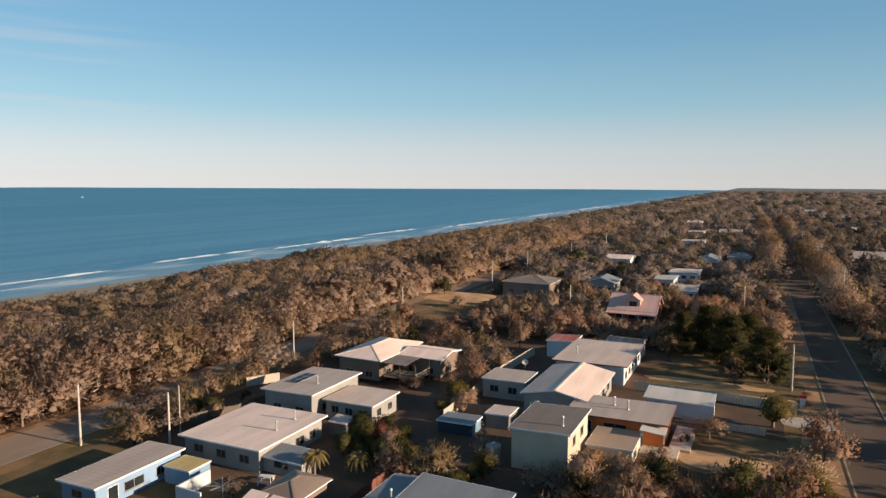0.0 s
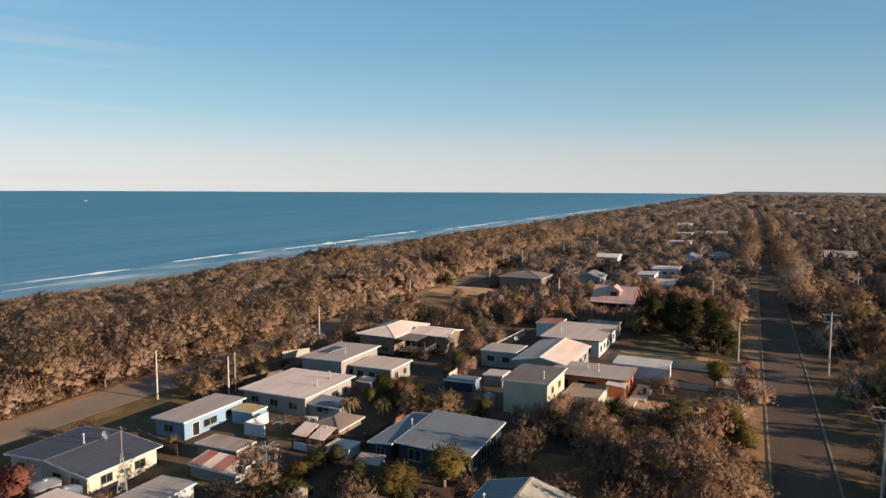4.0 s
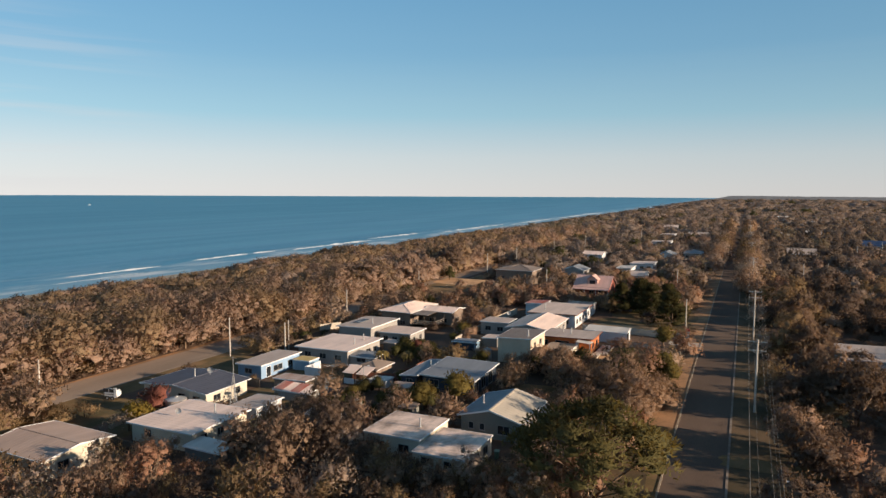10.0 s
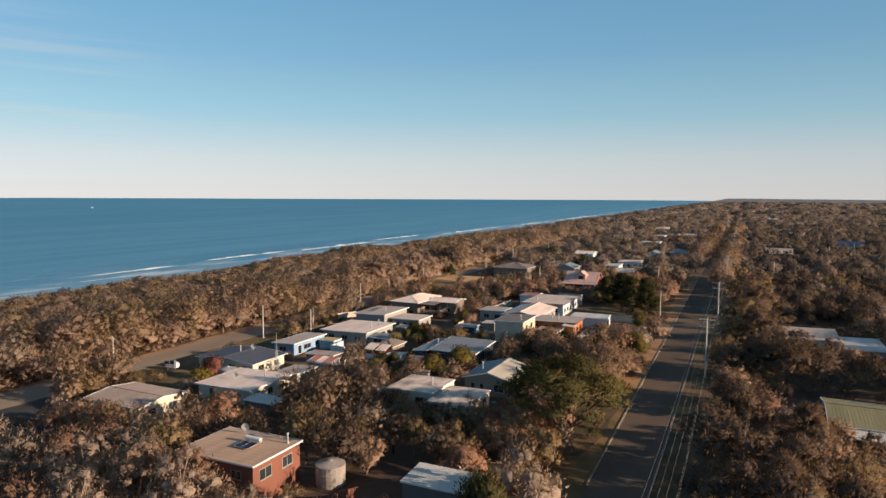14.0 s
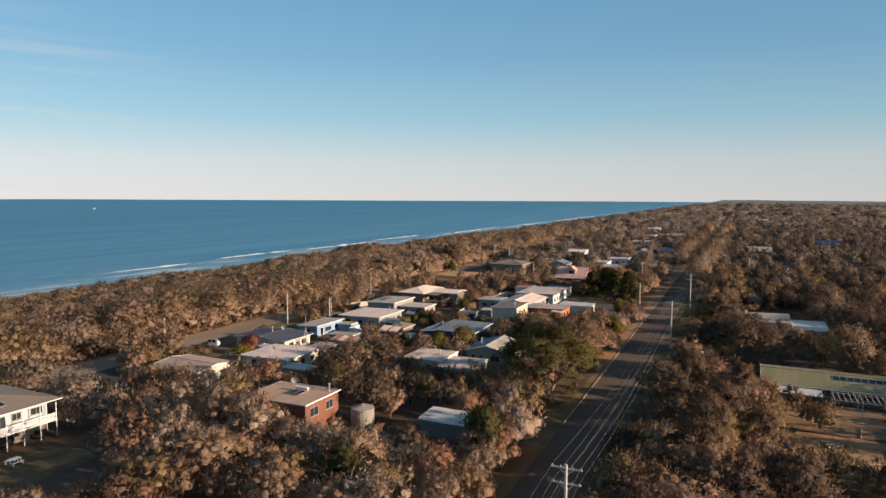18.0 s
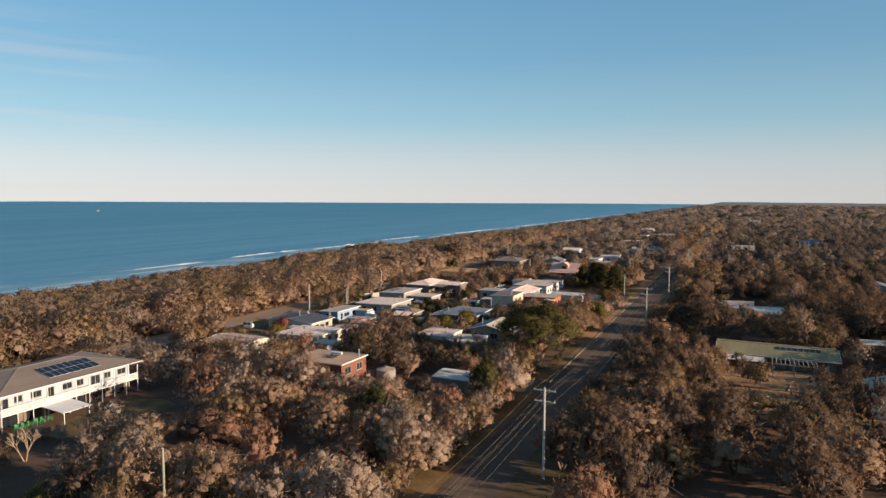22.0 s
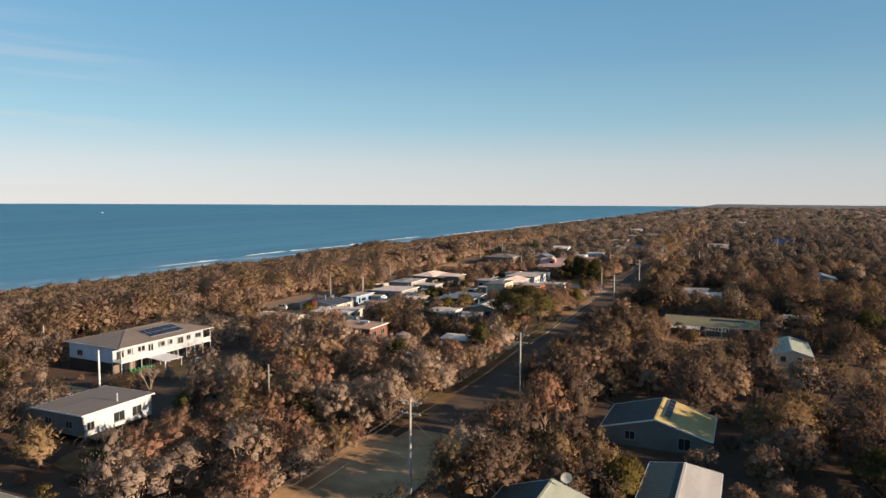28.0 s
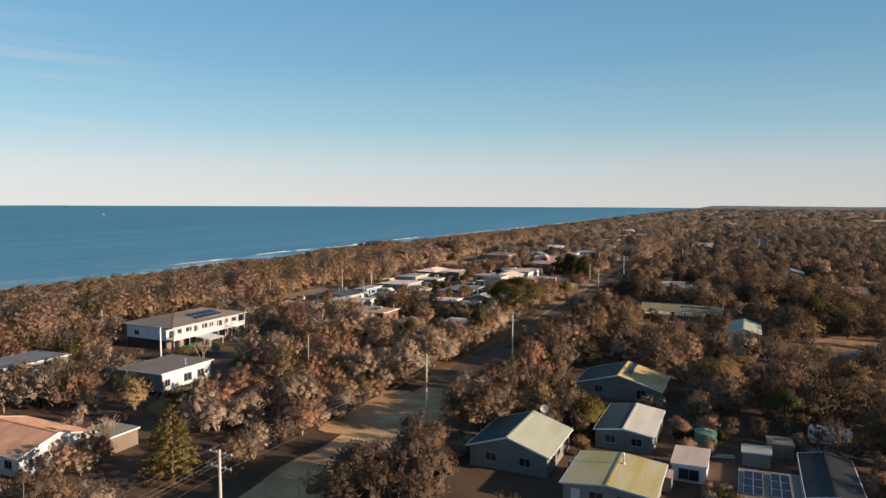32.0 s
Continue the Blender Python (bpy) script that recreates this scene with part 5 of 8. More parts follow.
HOUSES_FAR = [
    (-60, -48, 300, 312, 3.2, W_white, R_pale, "flat", 0.3), (50, 63, 309, 321, 3.8, W_white, R_blue, "gable_x", 2.6),
    (-75, -64, 480, 492, 3.4, W_white, R_cream, "gable_x", 1.3), (-40, -28, 560, 574, 3.4, W_white, R_white, "flat", 0.3),
    (40, 54, 620, 634, 3.6, W_white, R_pale, "gable_y", 1.3), (95, 107, 430, 444, 3.6, W_pale, R_bluegrey, "gable_y", 1.3),
    (18, 30, 760, 774, 4.0, W_white, R_white, "gable_x", 1.3),
]
for k, (x0, x1, y0, y1, top, wm, rm, rf, rise) in enumerate(HOUSES_NEAR + HOUSES_MIDDLE + HOUSES_FAR):
    house("distant_house", "distant house with a pale steel roof among the trees" if k > 9 else "house with a steel roof among the trees", x0, x1, y0, y1, top, wm, rm, rf, rise, over=0.4,
          holes={"s": S_win(x1 - x0 - 1.5, 3), "e": S_win(y1 - y0 - 1.5, 3)}, group="houses further along", hide=0.9, ribs=0.0 if k > 5 else 0.9)

# ---- small roof things and yard things ----
for x, y, z in ((-86.5, -31, 2.3), (-69.5, -43.5, 2.3), (-75.0, 0.5, 2.3), (-75.4, 4.6, 2.3), (-80.2, 16.0, 3.25), (-40.8, 10.0, 5.15), (-36.0, 24.5, 3.25), (-38.0, 25.5, 3.25), (-52.3, -9.6, 2.5), (-35.2, -26.8, 3.5), (-41.2, -72.4, 5.1), (-48.5, -138.0, 4.1), (32.6, -149, 3.1), (-39.5, -38, 3.0), (-49.5, 50.0, 3.35)):
    flue(x, y, z)
for x, y, z, r in ((-84.5, -29.5, 2.35, 0.55), (-73.5, -46.5, 2.05, 0.45), (-48.0, -72.0, 5.0, 0.5), (-40.2, 4.6, 0.6, 0.5), (20.2, -139.4, 4.45, 0.6), (-55.5, 39.5, 2.8, 0.5)):
    dish(x, y, z, r)
# corrugated tanks in front of the slate house
tank("water_tank", -83.0, -38.2, 1.6, 1.9, M_tank_grey, "low round tank with a pale conical lid", lid=M_steel)
tank("water_tank", -78.9, -38.6, 1.6, 1.9, M_tank_green, "low green round tank with a pale conical lid", lid=M_steel)
tank("water_tank", -55.3, -28.6, 0.75, 1.9, M_tank, "beige plastic rainwater tank in a backyard")
tank("water_tank", -36.9, -70.0, 1.75, 2.5, M_tank_grey, "old steel water tank beside the rust-red house")
tank("water_tank", 40.6, -130.2, 1.5, 2.0, M_tank_green, "green rainwater tank with a conical lid")
tank("water_tank", -48.6, 8.0, 0.9, 2.3, M_tank_grey, "grey rainwater tank beside the cream house")
for pts, h, m, lab in (
        (((-60.4, 18.6), (-61.2, 43.5), (-60.2, 59.0)), 1.7, M_fence_pale, "long pale sheet fence"),
        (((-38.2, 43.4), (-26.0, 43.6), (-15.4, 42.2)), 1.5, M_fence_pale, "pale panel fence round a lawn"),
        (((-30.5, 14.8), (-24.0, 12.6), (-19.5, 14.5)), 1.1, M_fence, "low picket fence round a front yard"),
        (((-36.2, -77.9), (-33.4, -76.0), (-31.4, -72.6)), 1.8, M_fence_red, "reddish paling fence round a tank"),
        (((-66.4, -31.0), (-61.4, -27.0), (-61.2, -20.0)), 1.3, M_fence, "weathered paling fence between backyards"),
        (((-60.6, -39.4), (-59.6, -33.6), (-57.5, -27.0)), 1.3, M_fence, "weathered paling fence between backyards"),
        (((-66.0, -13.8), (-58.0, -11.5), (-57.6, 2.0)), 1.5, M_fence_red, "reddish timber paling fence"),
        (((-98.4, 20.5), (-95.4, 25.4)), 1.6, M_fence_pale, "short pale timber screen"),
        (((-97.5, -4.0), (-90.0, 9.5), (-88.4, 28.0)), 1.6, M_fence, "dark paling fence along the esplanade"),
        (((-88.6, -21.5), (-79.0, -23.5)), 1.5, M_fence, "dark paling fence behind the blue house"),
        (((-85.2, -50.3), (-81.0, -52.4), (-72.2, -52.9)), 1.1, M_fence, "dark low slatted timber fence"),
        (((-104.5, -74.6), (-97.8, -72.2), (-88.4, -70.2)), 1.1, M_fence, "low timber fence beside a parking bay"),
        (((-60.0, 22.8), (-50.4, 23.8)), 1.6, M_fence, "paling fence between yards"),
        (((-30.0, 31.8), (-19.5, 31.0)), 1.0, M_fence_pale, "low pale wall beside the garage")):
    fence(pts, h, m, label=lab)

# blue screen wall and yard fittings by the blue shed
lone("screen_wall", Shape().box(-76.4, -14.2, -1.12, -76.2, -9.4, 0.9).box(-76.2, -14.2, -1.12, -72.8, -14.0, 0.9), W_white, "white rendered screen wall round a small court", "wall", at=(0, 0, tilt(-75, -12)))
lone("front_deck", Shape().box(-33.4, 17.6, 0.0, -29.0, 20.8, 0.35).box(-30.3, 20.8, 0.0, -27.8, 29.2, 0.35), M_fence_pale, "pale timber deck round the orange house", "deck", at=(0, 0, tilt(-30, 24)))
PO = thing("porch", -32.0, 19.9, 0.35 + tilt(-32, 20), "small porch with a white roof and orange door", "porch")
part("porch_roof", Shape().slab([(-1.5, -1.6, 2.6), (1.5, -1.6, 2.4), (1.5, 1.0, 2.4), (-1.5, 1.0, 2.6)], 0.08), R_white, PO)
part("post", Shape().box(-1.4, -1.5, 0, -1.3, -1.4, 2.5), M_trim, PO)
part("post", Shape().box(1.3, -1.5, 0, 1.4, -1.4, 2.3), M_trim, PO)
part("panel", Shape().box(-1.3, 0.45, 0, 1.2, 0.5, 2.3), W_orange, PO)
MB = thing("road_sign", -14.6, 45.6, ground_z(-14.6, 45.6), "red and white roadside sign box", "sign")
part("cabinet", Shape().box(-0.35, -0.3, 0, 0.35, 0.3, 1.5), M_line, MB)
part("cap", Shape().box(-0.42, -0.37, 1.5, 0.42, 0.37, 1.95), M_red, MB)

# lattice mast
MS = thing("lattice_mast", -73.1, -36.0, ground_z(-73, -36), "slender steel lattice radio mast", "mast")
for i in range(3):
    a = 2 * math.pi * i / 3
    part("leg", Shape().bar((0.85 * math.cos(a), 0.85 * math.sin(a), -0.05), (0.1 * math.cos(a), 0.1 * math.sin(a), 6.0), 0.04), M_steel, MS)
for k in range(7):
    s, z, r = Shape(), 0.2 + 0.8 * k, 0.85 - 0.75 * (0.2 + 0.8 * k) / 6
    for i in range(3):
        a, b = 2 * math.pi * i / 3, 2 * math.pi * (i + 1) / 3
        r2 = max(0.1, r - 0.1)
        s.bar((r * math.cos(a), r * math.sin(a), z), (r2 * math.cos(b), r2 * math.sin(b), z + 0.8), 0.02)
        s.bar((r * math.cos(a), r * math.sin(a), z), (r * math.cos(b), r * math.sin(b), z), 0.02)
    part("bracing", s, M_steel, MS)
part("aerial", Shape().bar((0, 0, 5.9), (0, 0, 9.0), 0.04).bar((-0.7, 0, 8.8), (0.7, 0, 8.8), 0.02), M_steel, MS)

# caravans
def caravan(x, y, w, d, h, label, turn=0):
    t = thing("caravan", x, y, ground_z(x, y), label, "caravan", turn=turn)
    body = bmesh.new()
    bmesh.ops.create_cube(body, size=1.0, matrix=Matrix.Translation((0, 0, h / 2 + 0.45)) @ Matrix.Diagonal((w, d, h, 1)))
    bmesh.ops.bevel(body, geom=body.edges[:], offset=0.25, segments=3, affect="EDGES")
    me = bpy.data.meshes.new("body")
    body.to_mesh(me)
    body.free()
    me.materials.append(W_white)
    part("body", me, None, t)
    part("stripe", Shape().box(-w / 2 - 0.012, -d / 2 - 0.012, 0.95, w / 2 + 0.012, -d / 2 + 0.3, 1.1), W_grey, t)
    for u in (-w * 0.28, w * 0.2):
        part("window", Shape().box(u - 0.5, -d / 2 - 0.02, 1.35, u + 0.5, -d / 2 + 0.05, 1.95), M_glass, t)
    part("door", Shape().box(w * 0.36, -d / 2 - 0.02, 0.6, w * 0.36 + 0.55, -d / 2 + 0.05, 2.2), M_trim, t)
    for u in (-0.5, 0.5):
        for v in (-1, 1):
            wheel = part("wheel", Shape().bar((u, v * (d / 2 - 0.02), 0.32), (u, v * (d / 2 - 0.22), 0.32), 0.33, n=14), M_black, t)
            part("rim", Shape().bar((u, v * (d / 2 - 0.01), 0.32), (u, v * (d / 2 - 0.1), 0.32), 0.18, n=10), M_steel, wheel)
    part("drawbar", Shape().beam((-w / 2, 0, 0.5), (-w / 2 - 1.1, 0, 0.5), 0.1, 0.1), M_steel, t)
    return t


caravan(56.2, -123.6, 5.2, 2.3, 2.1, "white caravan parked among the trees")
caravan(-97.4, -38.5, 2.4, 1.6, 1.1, "small white trailer van parked by the esplanade", 12)

def hoist(x, y):
    t = thing("rotary_clothesline", x, y, ground_z(x, y), "steel rotary clothesline on a post", "clothesline", "clotheslines")
    part("post", Shape().bar((0, 0, -0.05), (0, 0, 2.1), 0.04), M_steel, t)
    for i in range(8):
        a = 2 * math.pi * i / 8
        part("arm", Shape().bar((0, 0, 1.95), (1.7 * math.cos(a), 1.7 * math.sin(a), 2.15), 0.03), M_steel, t)
    s = Shape()
    for r in (0.7, 1.1, 1.6):
        for i in range(8):
            a, b = 2 * math.pi * i / 8, 2 * math.pi * (i + 1) / 8
            s.bar((r * math.cos(a), r * math.sin(a), 1.97 + 0.1 * r), (r * math.cos(b), r * math.sin(b), 1.97 + 0.1 * r), 0.012, n=4)
    part("line", s, M_wire, t)


hoist(39.8, -113.4), hoist(54.2, -132.2), hoist(-71.4, -12.4), hoist(-66.9, -20.6)
tarp = Shape()
for i in range(8):
    for j in range(6):
        g = lambda a, b: (66.0 + a * 0.25, -59.8 + b * 0.3, 0.7 + 0.5 * noise.noise((a * 0.5, b * 0.5, 2)) - 0.02 * ((a - 4) ** 2 + (b - 3) ** 2))
        tarp.face([g(i, j), g(i + 1, j), g(i + 1, j + 1), g(i, j + 1)])
for a, b in (((66, -59.8), (68, -59.8)), ((68, -59.8), (68, -58.0)), ((68, -58.0), (66, -58.0)), ((66, -58.0), (66, -59.8))):
    tarp.face([(*a, -0.02), (*b, -0.02), (*b, 0.45), (*a, 0.45)])
lone("tarpaulin", tarp, M_bluetarp, "bright blue tarpaulin over a heap", "tarpaulin")

# ---- poles and wires ----
def plain_pole(x, y, h, r=0.16, m=M_pole, label="plain weathered timber pole"):
    t = thing("pole", x, y, ground_z(x, y), label, "pole", "poles along the esplanade")
    part("shaft", Shape().bar((0, 0, -0.2), (0, 0, h), r, r * 0.72, n=10), m, t)
    part("cap", Shape().bar((0, 0, h), (0, 0, h + 0.05), r * 0.8, n=10), M_steel, t)
    return t


for x, y, h in ((-100.3, -8.3, 8.2), (-100.8, 36.0, 8.0), (-104.6, -46.2, 7.6), (-100.4, 137, 9.0), (-100.5, 173, 9.0), (-104.5, -112.0, 7.5), (-65.2, 103.2, 7.5), (-24.5, 115.4, 7.5), (-103.0, 82.0, 7.8),
                (-15.8, 53.6, 7.5), (13.5, 146, 8), (21.0, 149.5, 8), (51.6, 256, 9), (-95, 215, 9), (-92, 270, 9), (38, 224, 9), (-70, 330, 9), (-90.2, -2.8, 7.0)):
    plain_pole(x, y, h)
plain_pole(-28.2, -128.0, 9.4, 0.17, M_pole_green, "greenish treated timber pole among banksias")
plain_pole(-68.2, -126.0, 8.0, 0.2, M_white_pole, "white-painted pole beside a house lot")
plain_pole(-92.0, 0.6, 6.8, 0.09, M_pole, "slim timber pole in a yard")

POLES = [(1.2, -222), (1.4, -181.5), (1.9, -139.4), (1.4, -98.2), (-0.4, -3.8), (-1.1, 50)] + [(-0.0168 * y, y) for y in (130, 205, 285, 370, 455, 545)]


def power_pole(x, y, arms=2):
    t = thing("power_pole", x, y, ground_z(x, y), "timber power pole with crossarms and insulators", "power pole", "power poles along the street")
    part("shaft", Shape().bar((0, 0, -0.2), (0, 0, 11.2), 0.18, 0.12, n=10), M_pole, t)
    for k in range(arms):
        z, ln = 10.8 - 1.35 * k, 1.35 - 0.1 * k
        arm = part("crossarm", Shape().box(-ln, 0.1, z - 0.06, ln, 0.22, z + 0.06), M_pole, t)
        for u in (-ln + 0.1, -ln * 0.4, ln * 0.4, ln - 0.1):
            part("insulator", Shape().bar((u, 0.16, z + 0.06), (u, 0.16, z + 0.2), 0.05, 0.035, n=8), M_porcelain, arm)
        part("brace", Shape().beam((-ln * 0.5, 0.16, z - 0.06), (0, 0.16, z - 0.6), 0.03, 0.05).beam((ln * 0.5, 0.16, z - 0.06), (0, 0.16, z - 0.6), 0.03, 0.05), M_steel, t)
    return t


pp = None
for x, y in POLES:
    if pp is None:
        pp = power_pole(x, y)
    else:
        copy_thing(pp, pose(x, y, ground_z(x, y)))
for (xa, ya), (xb, yb) in zip(POLES, POLES[1:]):
    dz = ground_z(xb, yb) - ground_z(xa, ya)
    w = thing("power_lines", xa, ya, ground_z(xa, ya), "thin sagging power lines between timber poles", "power line", "spans of the power line")
    for z, ln, us in ((11.0, 1.35, (-1, 0.4, 1)), (9.65, 1.25, (-1, -0.4, 1))):
        for u in [w_ * (ln - 0.1) for w_ in us]:
            s, n, sag = Shape(), 10, 0.9 * ((yb - ya) / 60) ** 1.5
            s.tube([((xb - xa) * i / n + u, (yb - ya) * i / n + 0.16, z + dz * i / n - sag * 4 * i / n * (1 - i / n)) for i in range(n + 1)], 0.008)
            part("wire", s, M_wire, w)
for (xa, ya, za), (xb, yb, zb) in (((0, -5.8, 9.5), (-15.8, 53.6, 7.3)), ((1.8, -98.4, 9.5), (18.6, -104, 3.2)), ((2.8, -141, 9.5), (13.4, -142, 3.4)), ((0, -5.8, 9.5), (17.6, -18, 3.0)), ((-100.3, -8.3, 6.9), (-100.8, 36, 6.8))):
    s, n = Shape(), 10
    s.tube([(xa + (xb - xa) * q, ya + (yb - ya) * q, za + (zb - za) * q - 0.8 * q * (1 - q) + tilt(xa, ya) * (1 - q) + tilt(xb, yb) * q) for q in [i / n for i in range(n + 1)]], 0.012)
    lone("service_wire", s, M_wire, "thin service wire from a pole to a roof", "wire", "service wires")
def street_lamp(x, y, h, turn):
    t = thing("street_lamp", x, y, ground_z(x, y), "slim steel street lamp with a short arm", "street lamp", "street lamps", turn)
    part("post", Shape().bar((0, 0, -0.1), (0, 0, h), 0.06, 0.045, n=8), M_steel, t)
    part("arm", Shape().bar((0, 0, h - 0.05), (0.9, 0, h + 0.15), 0.03, n=6), M_steel, t)
    part("head", Shape().box(0.7, -0.1, h + 0.1, 1.2, 0.1, h + 0.2), M_trim, t)


street_lamp(3.9, -36.8, 3.2, 180), street_lamp(-54.2, -34.5, 2.8, 0), street_lamp(-49.0, 22.9, 3.0, 0), street_lamp(-62.5, -15.5, 3.4, 0)


# fishing boat out at sea
BT = thing("fishing_boat", -1650, 1090, SEA_Z, "small white fishing boat far out at sea", "boat", turn=35)
hull = Shape()
for q0, q1 in ((-1.0, -0.5), (-0.5, 0.2), (0.2, 0.7), (0.7, 1.0)):
    c = lambda q, z: (7.0 * q, 2.2 * math.sqrt(max(0.02, 1 - max(0, q) ** 2)) * (0.75 + 0.25 * z), -0.3 + 2.0 * z + 0.8 * max(0, q) ** 2)
    for g in (-1, 1):
        f = [c(q0, 0), c(q1, 0), c(q1, 1), c(q0, 1)]
        hull.face([(x, g * y, z) for x, y, z in f])
    (xa, ya, za), (xb, yb, zb) = c(q0, 0.9), c(q1, 0.9)
    hull.face([(xa, -ya, za), (xb, -yb, zb), (xb, yb, zb), (xa, ya, za)])
part("hull", hull, W_white, BT)
BT.scale = (0.6, 0.6, 0.6)
part("cabin", Shape().box(-2.0, -1.3, 1.4, 1.6, 1.3, 4.0).box(-1.2, -1.0, 4.0, 0.8, 1.0, 5.2), W_white, BT)
part("mast", Shape().bar((-0.4, 0, 5.2), (-0.4, 0, 8.5), 0.12), M_steel, BT)

# ---- deck of the hipped house, and what stands about the yards ----
DK = thing("timber_deck", -74.8, 33.8, ground_z(-74.8, 33.8), "raised dark timber deck with a railing and a flat shade roof", "deck")
for i in range(12):
    part("deck_board", Shape().box(-3.1 + 0.52 * i, -2.6, 1.25, -2.61 + 0.52 * i, 2.6, 1.31), M_fence, DK)
for u in (-3.0, 0.0, 3.0):
    for v in (-2.5, 2.5):
        part("post", Shape().box(u - 0.06, v - 0.06, -0.1, u + 0.06, v + 0.06, 3.7), M_fence, DK)
for v, z in ((-2.55, 1.75), (-2.55, 2.2)):
    part("rail", Shape().box(-3.0, v - 0.03, z, 3.0, v + 0.03, z + 0.09), M_fence_pale, DK)
    part("rail", Shape().box(2.97, v, z, 3.03, 2.5, z + 0.09), M_fence_pale, DK)
part("shade_roof", Shape().slab([(-3.2, -2.8, 3.75), (1.2, -2.8, 3.75), (1.2, 2.6, 3.85), (-3.2, 2.6, 3.85)], 0.08), R_greybrown, DK)


def bin_(x, y, turn, lid):
    t = thing("wheelie_bin", x, y, ground_z(x, y), "dark green wheelie bin with a %s lid" % lid[0], "bin", "wheelie bins", turn)
    s = Shape()
    s.v += [(u * k, v * k, z) for z, k in ((0.06, 0.76), (0.98, 1.0)) for u, v in ((-0.29, -0.33), (0.29, -0.33), (0.29, 0.33), (-0.29, 0.33))]
    s.f += [(3, 2, 1, 0), (4, 5, 6, 7), (0, 1, 5, 4), (1, 2, 6, 5), (2, 3, 7, 6), (3, 0, 4, 7)]
    part("body", s, M_tank_green, t)
    part("lid", Shape().slab([(-0.31, -0.36, 1.0), (0.31, -0.36, 1.0), (0.31, 0.36, 1.08), (-0.31, 0.36, 1.08)], 0.05), lid[1], t)
    for u in (-0.24, 0.24):
        part("wheel", Shape().bar((u - 0.03, 0.3, 0.1), (u + 0.03, 0.3, 0.1), 0.1, n=10), M_black, t)


for x, y, a, k in ((-77.4, -37.4, 20, 1), (-66.0, -39.6, 0, 0), (-52.0, -17.4, 40, 0), (-29.4, -36.6, 10, 1), (25.6, -146.0, 0, 1), (35.6, -144.9, 60, 0), (-40.6, -4.9, 0, 1)):
    bin_(x, y, a, (("yellow", R_mustard), ("dark green", M_tank_green))[k])


def timber_stack(x, y, turn, n, label="low stack of weathered boards in a yard"):
    t = thing("timber_stack", x, y, ground_z(x, y), label, "timber", "stacked boards", turn)
    r2 = random.Random(int(x * 7 + y))
    for z in range(3):
        for i in range(n - z):
            u, e0 = -0.13 * n + 0.26 * i + 0.1 * z, r2.uniform(-0.25, 0.25)
            part("board", Shape().box(-1.3 + e0, u, 0.02 + 0.1 * z, 1.3 + e0, u + 0.22, 0.11 + 0.1 * z), (M_fence, M_fence_pale)[r2.randrange(2)], t)


for x, y, a, n in ((-57.0, -32.5, 20, 6), (-50.8, -26.2, 80, 5), (-60.2, -24.4, 10, 5), (-54.4, -21.0, 130, 6), (-69.4, -17.2, 0, 5), (-47.6, -30.0, 30, 4), (43.0, -134.0, 15, 6), (48.2, -129.2, 70, 5), (39.4, -150.0, 20, 5), (-56.4, 8.2, 0, 5), (26.0, -51.0, 40, 6)):
    timber_stack(x, y, a, n)


def yard_table(x, y, turn):
    t = thing("yard_table", x, y, ground_z(x, y), "white outdoor table with a slatted top", "table", "outdoor tables", turn)
    for i in range(5):
        part("slat", Shape().box(-0.8, -0.45 + 0.18 * i, 0.72, 0.8, -0.29 + 0.18 * i, 0.75), W_white, t)
    for u in (-0.7, 0.7):
        for v in (-0.36, 0.36):
            part("leg", Shape().bar((u, v, 0), (u * 0.95, v, 0.72), 0.03), M_trim, t)
    for w_, v in ((-1, -0.85), (1, 0.85)):
        b = thing("yard_bench", x + 0.0 - v * math.sin(math.radians(turn)), y + v * math.cos(math.radians(turn)), ground_z(x, y), "low white outdoor bench", "bench", "outdoor benches", turn)
        part("seat", Shape().box(-0.75, -0.16, 0.42, 0.75, 0.16, 0.46), W_white, b)
        for u in (-0.6, 0.6):
            part("leg", Shape().box(u - 0.04, -0.12, 0, u + 0.04, 0.12, 0.42), M_trim, b)


yard_table(-70.6, -6.6, 20), yard_table(-71.0, -100.6, 90)


def low_shed(x, y, w, d, h, wm, rm, turn, label):
    """A garden shed of folded steel with a door in its front."""
    t = thing("garden_shed", x, y, ground_z(x, y), label, "shed", "small garden sheds", turn)
    for a, b, c, e in ((-w / 2, -d / 2, w / 2, -d / 2 + 0.05), (-w / 2, d / 2 - 0.05, w / 2, d / 2), (-w / 2, -d / 2 + 0.05, -w / 2 + 0.05, d / 2 - 0.05), (w / 2 - 0.05, -d / 2 + 0.05, w / 2, d / 2 - 0.05)):
        part("wall", Shape().box(a, b, -0.02, c, e, h), wm, t)
    roof_plane(t, [(-w / 2 - 0.1, -d / 2 - 0.1, h + 0.12), (w / 2 + 0.1, -d / 2 - 0.1, h + 0.12), (w / 2 + 0.1, d / 2 + 0.1, h + 0.4), (-w / 2 - 0.1, d / 2 + 0.1, h + 0.4)], rm, ribs=0.5)
    part("door", Shape().box(-0.4, -d / 2 - 0.02, 0.05, 0.4, -d / 2 + 0.0, h - 0.1), R_greybrown, t)


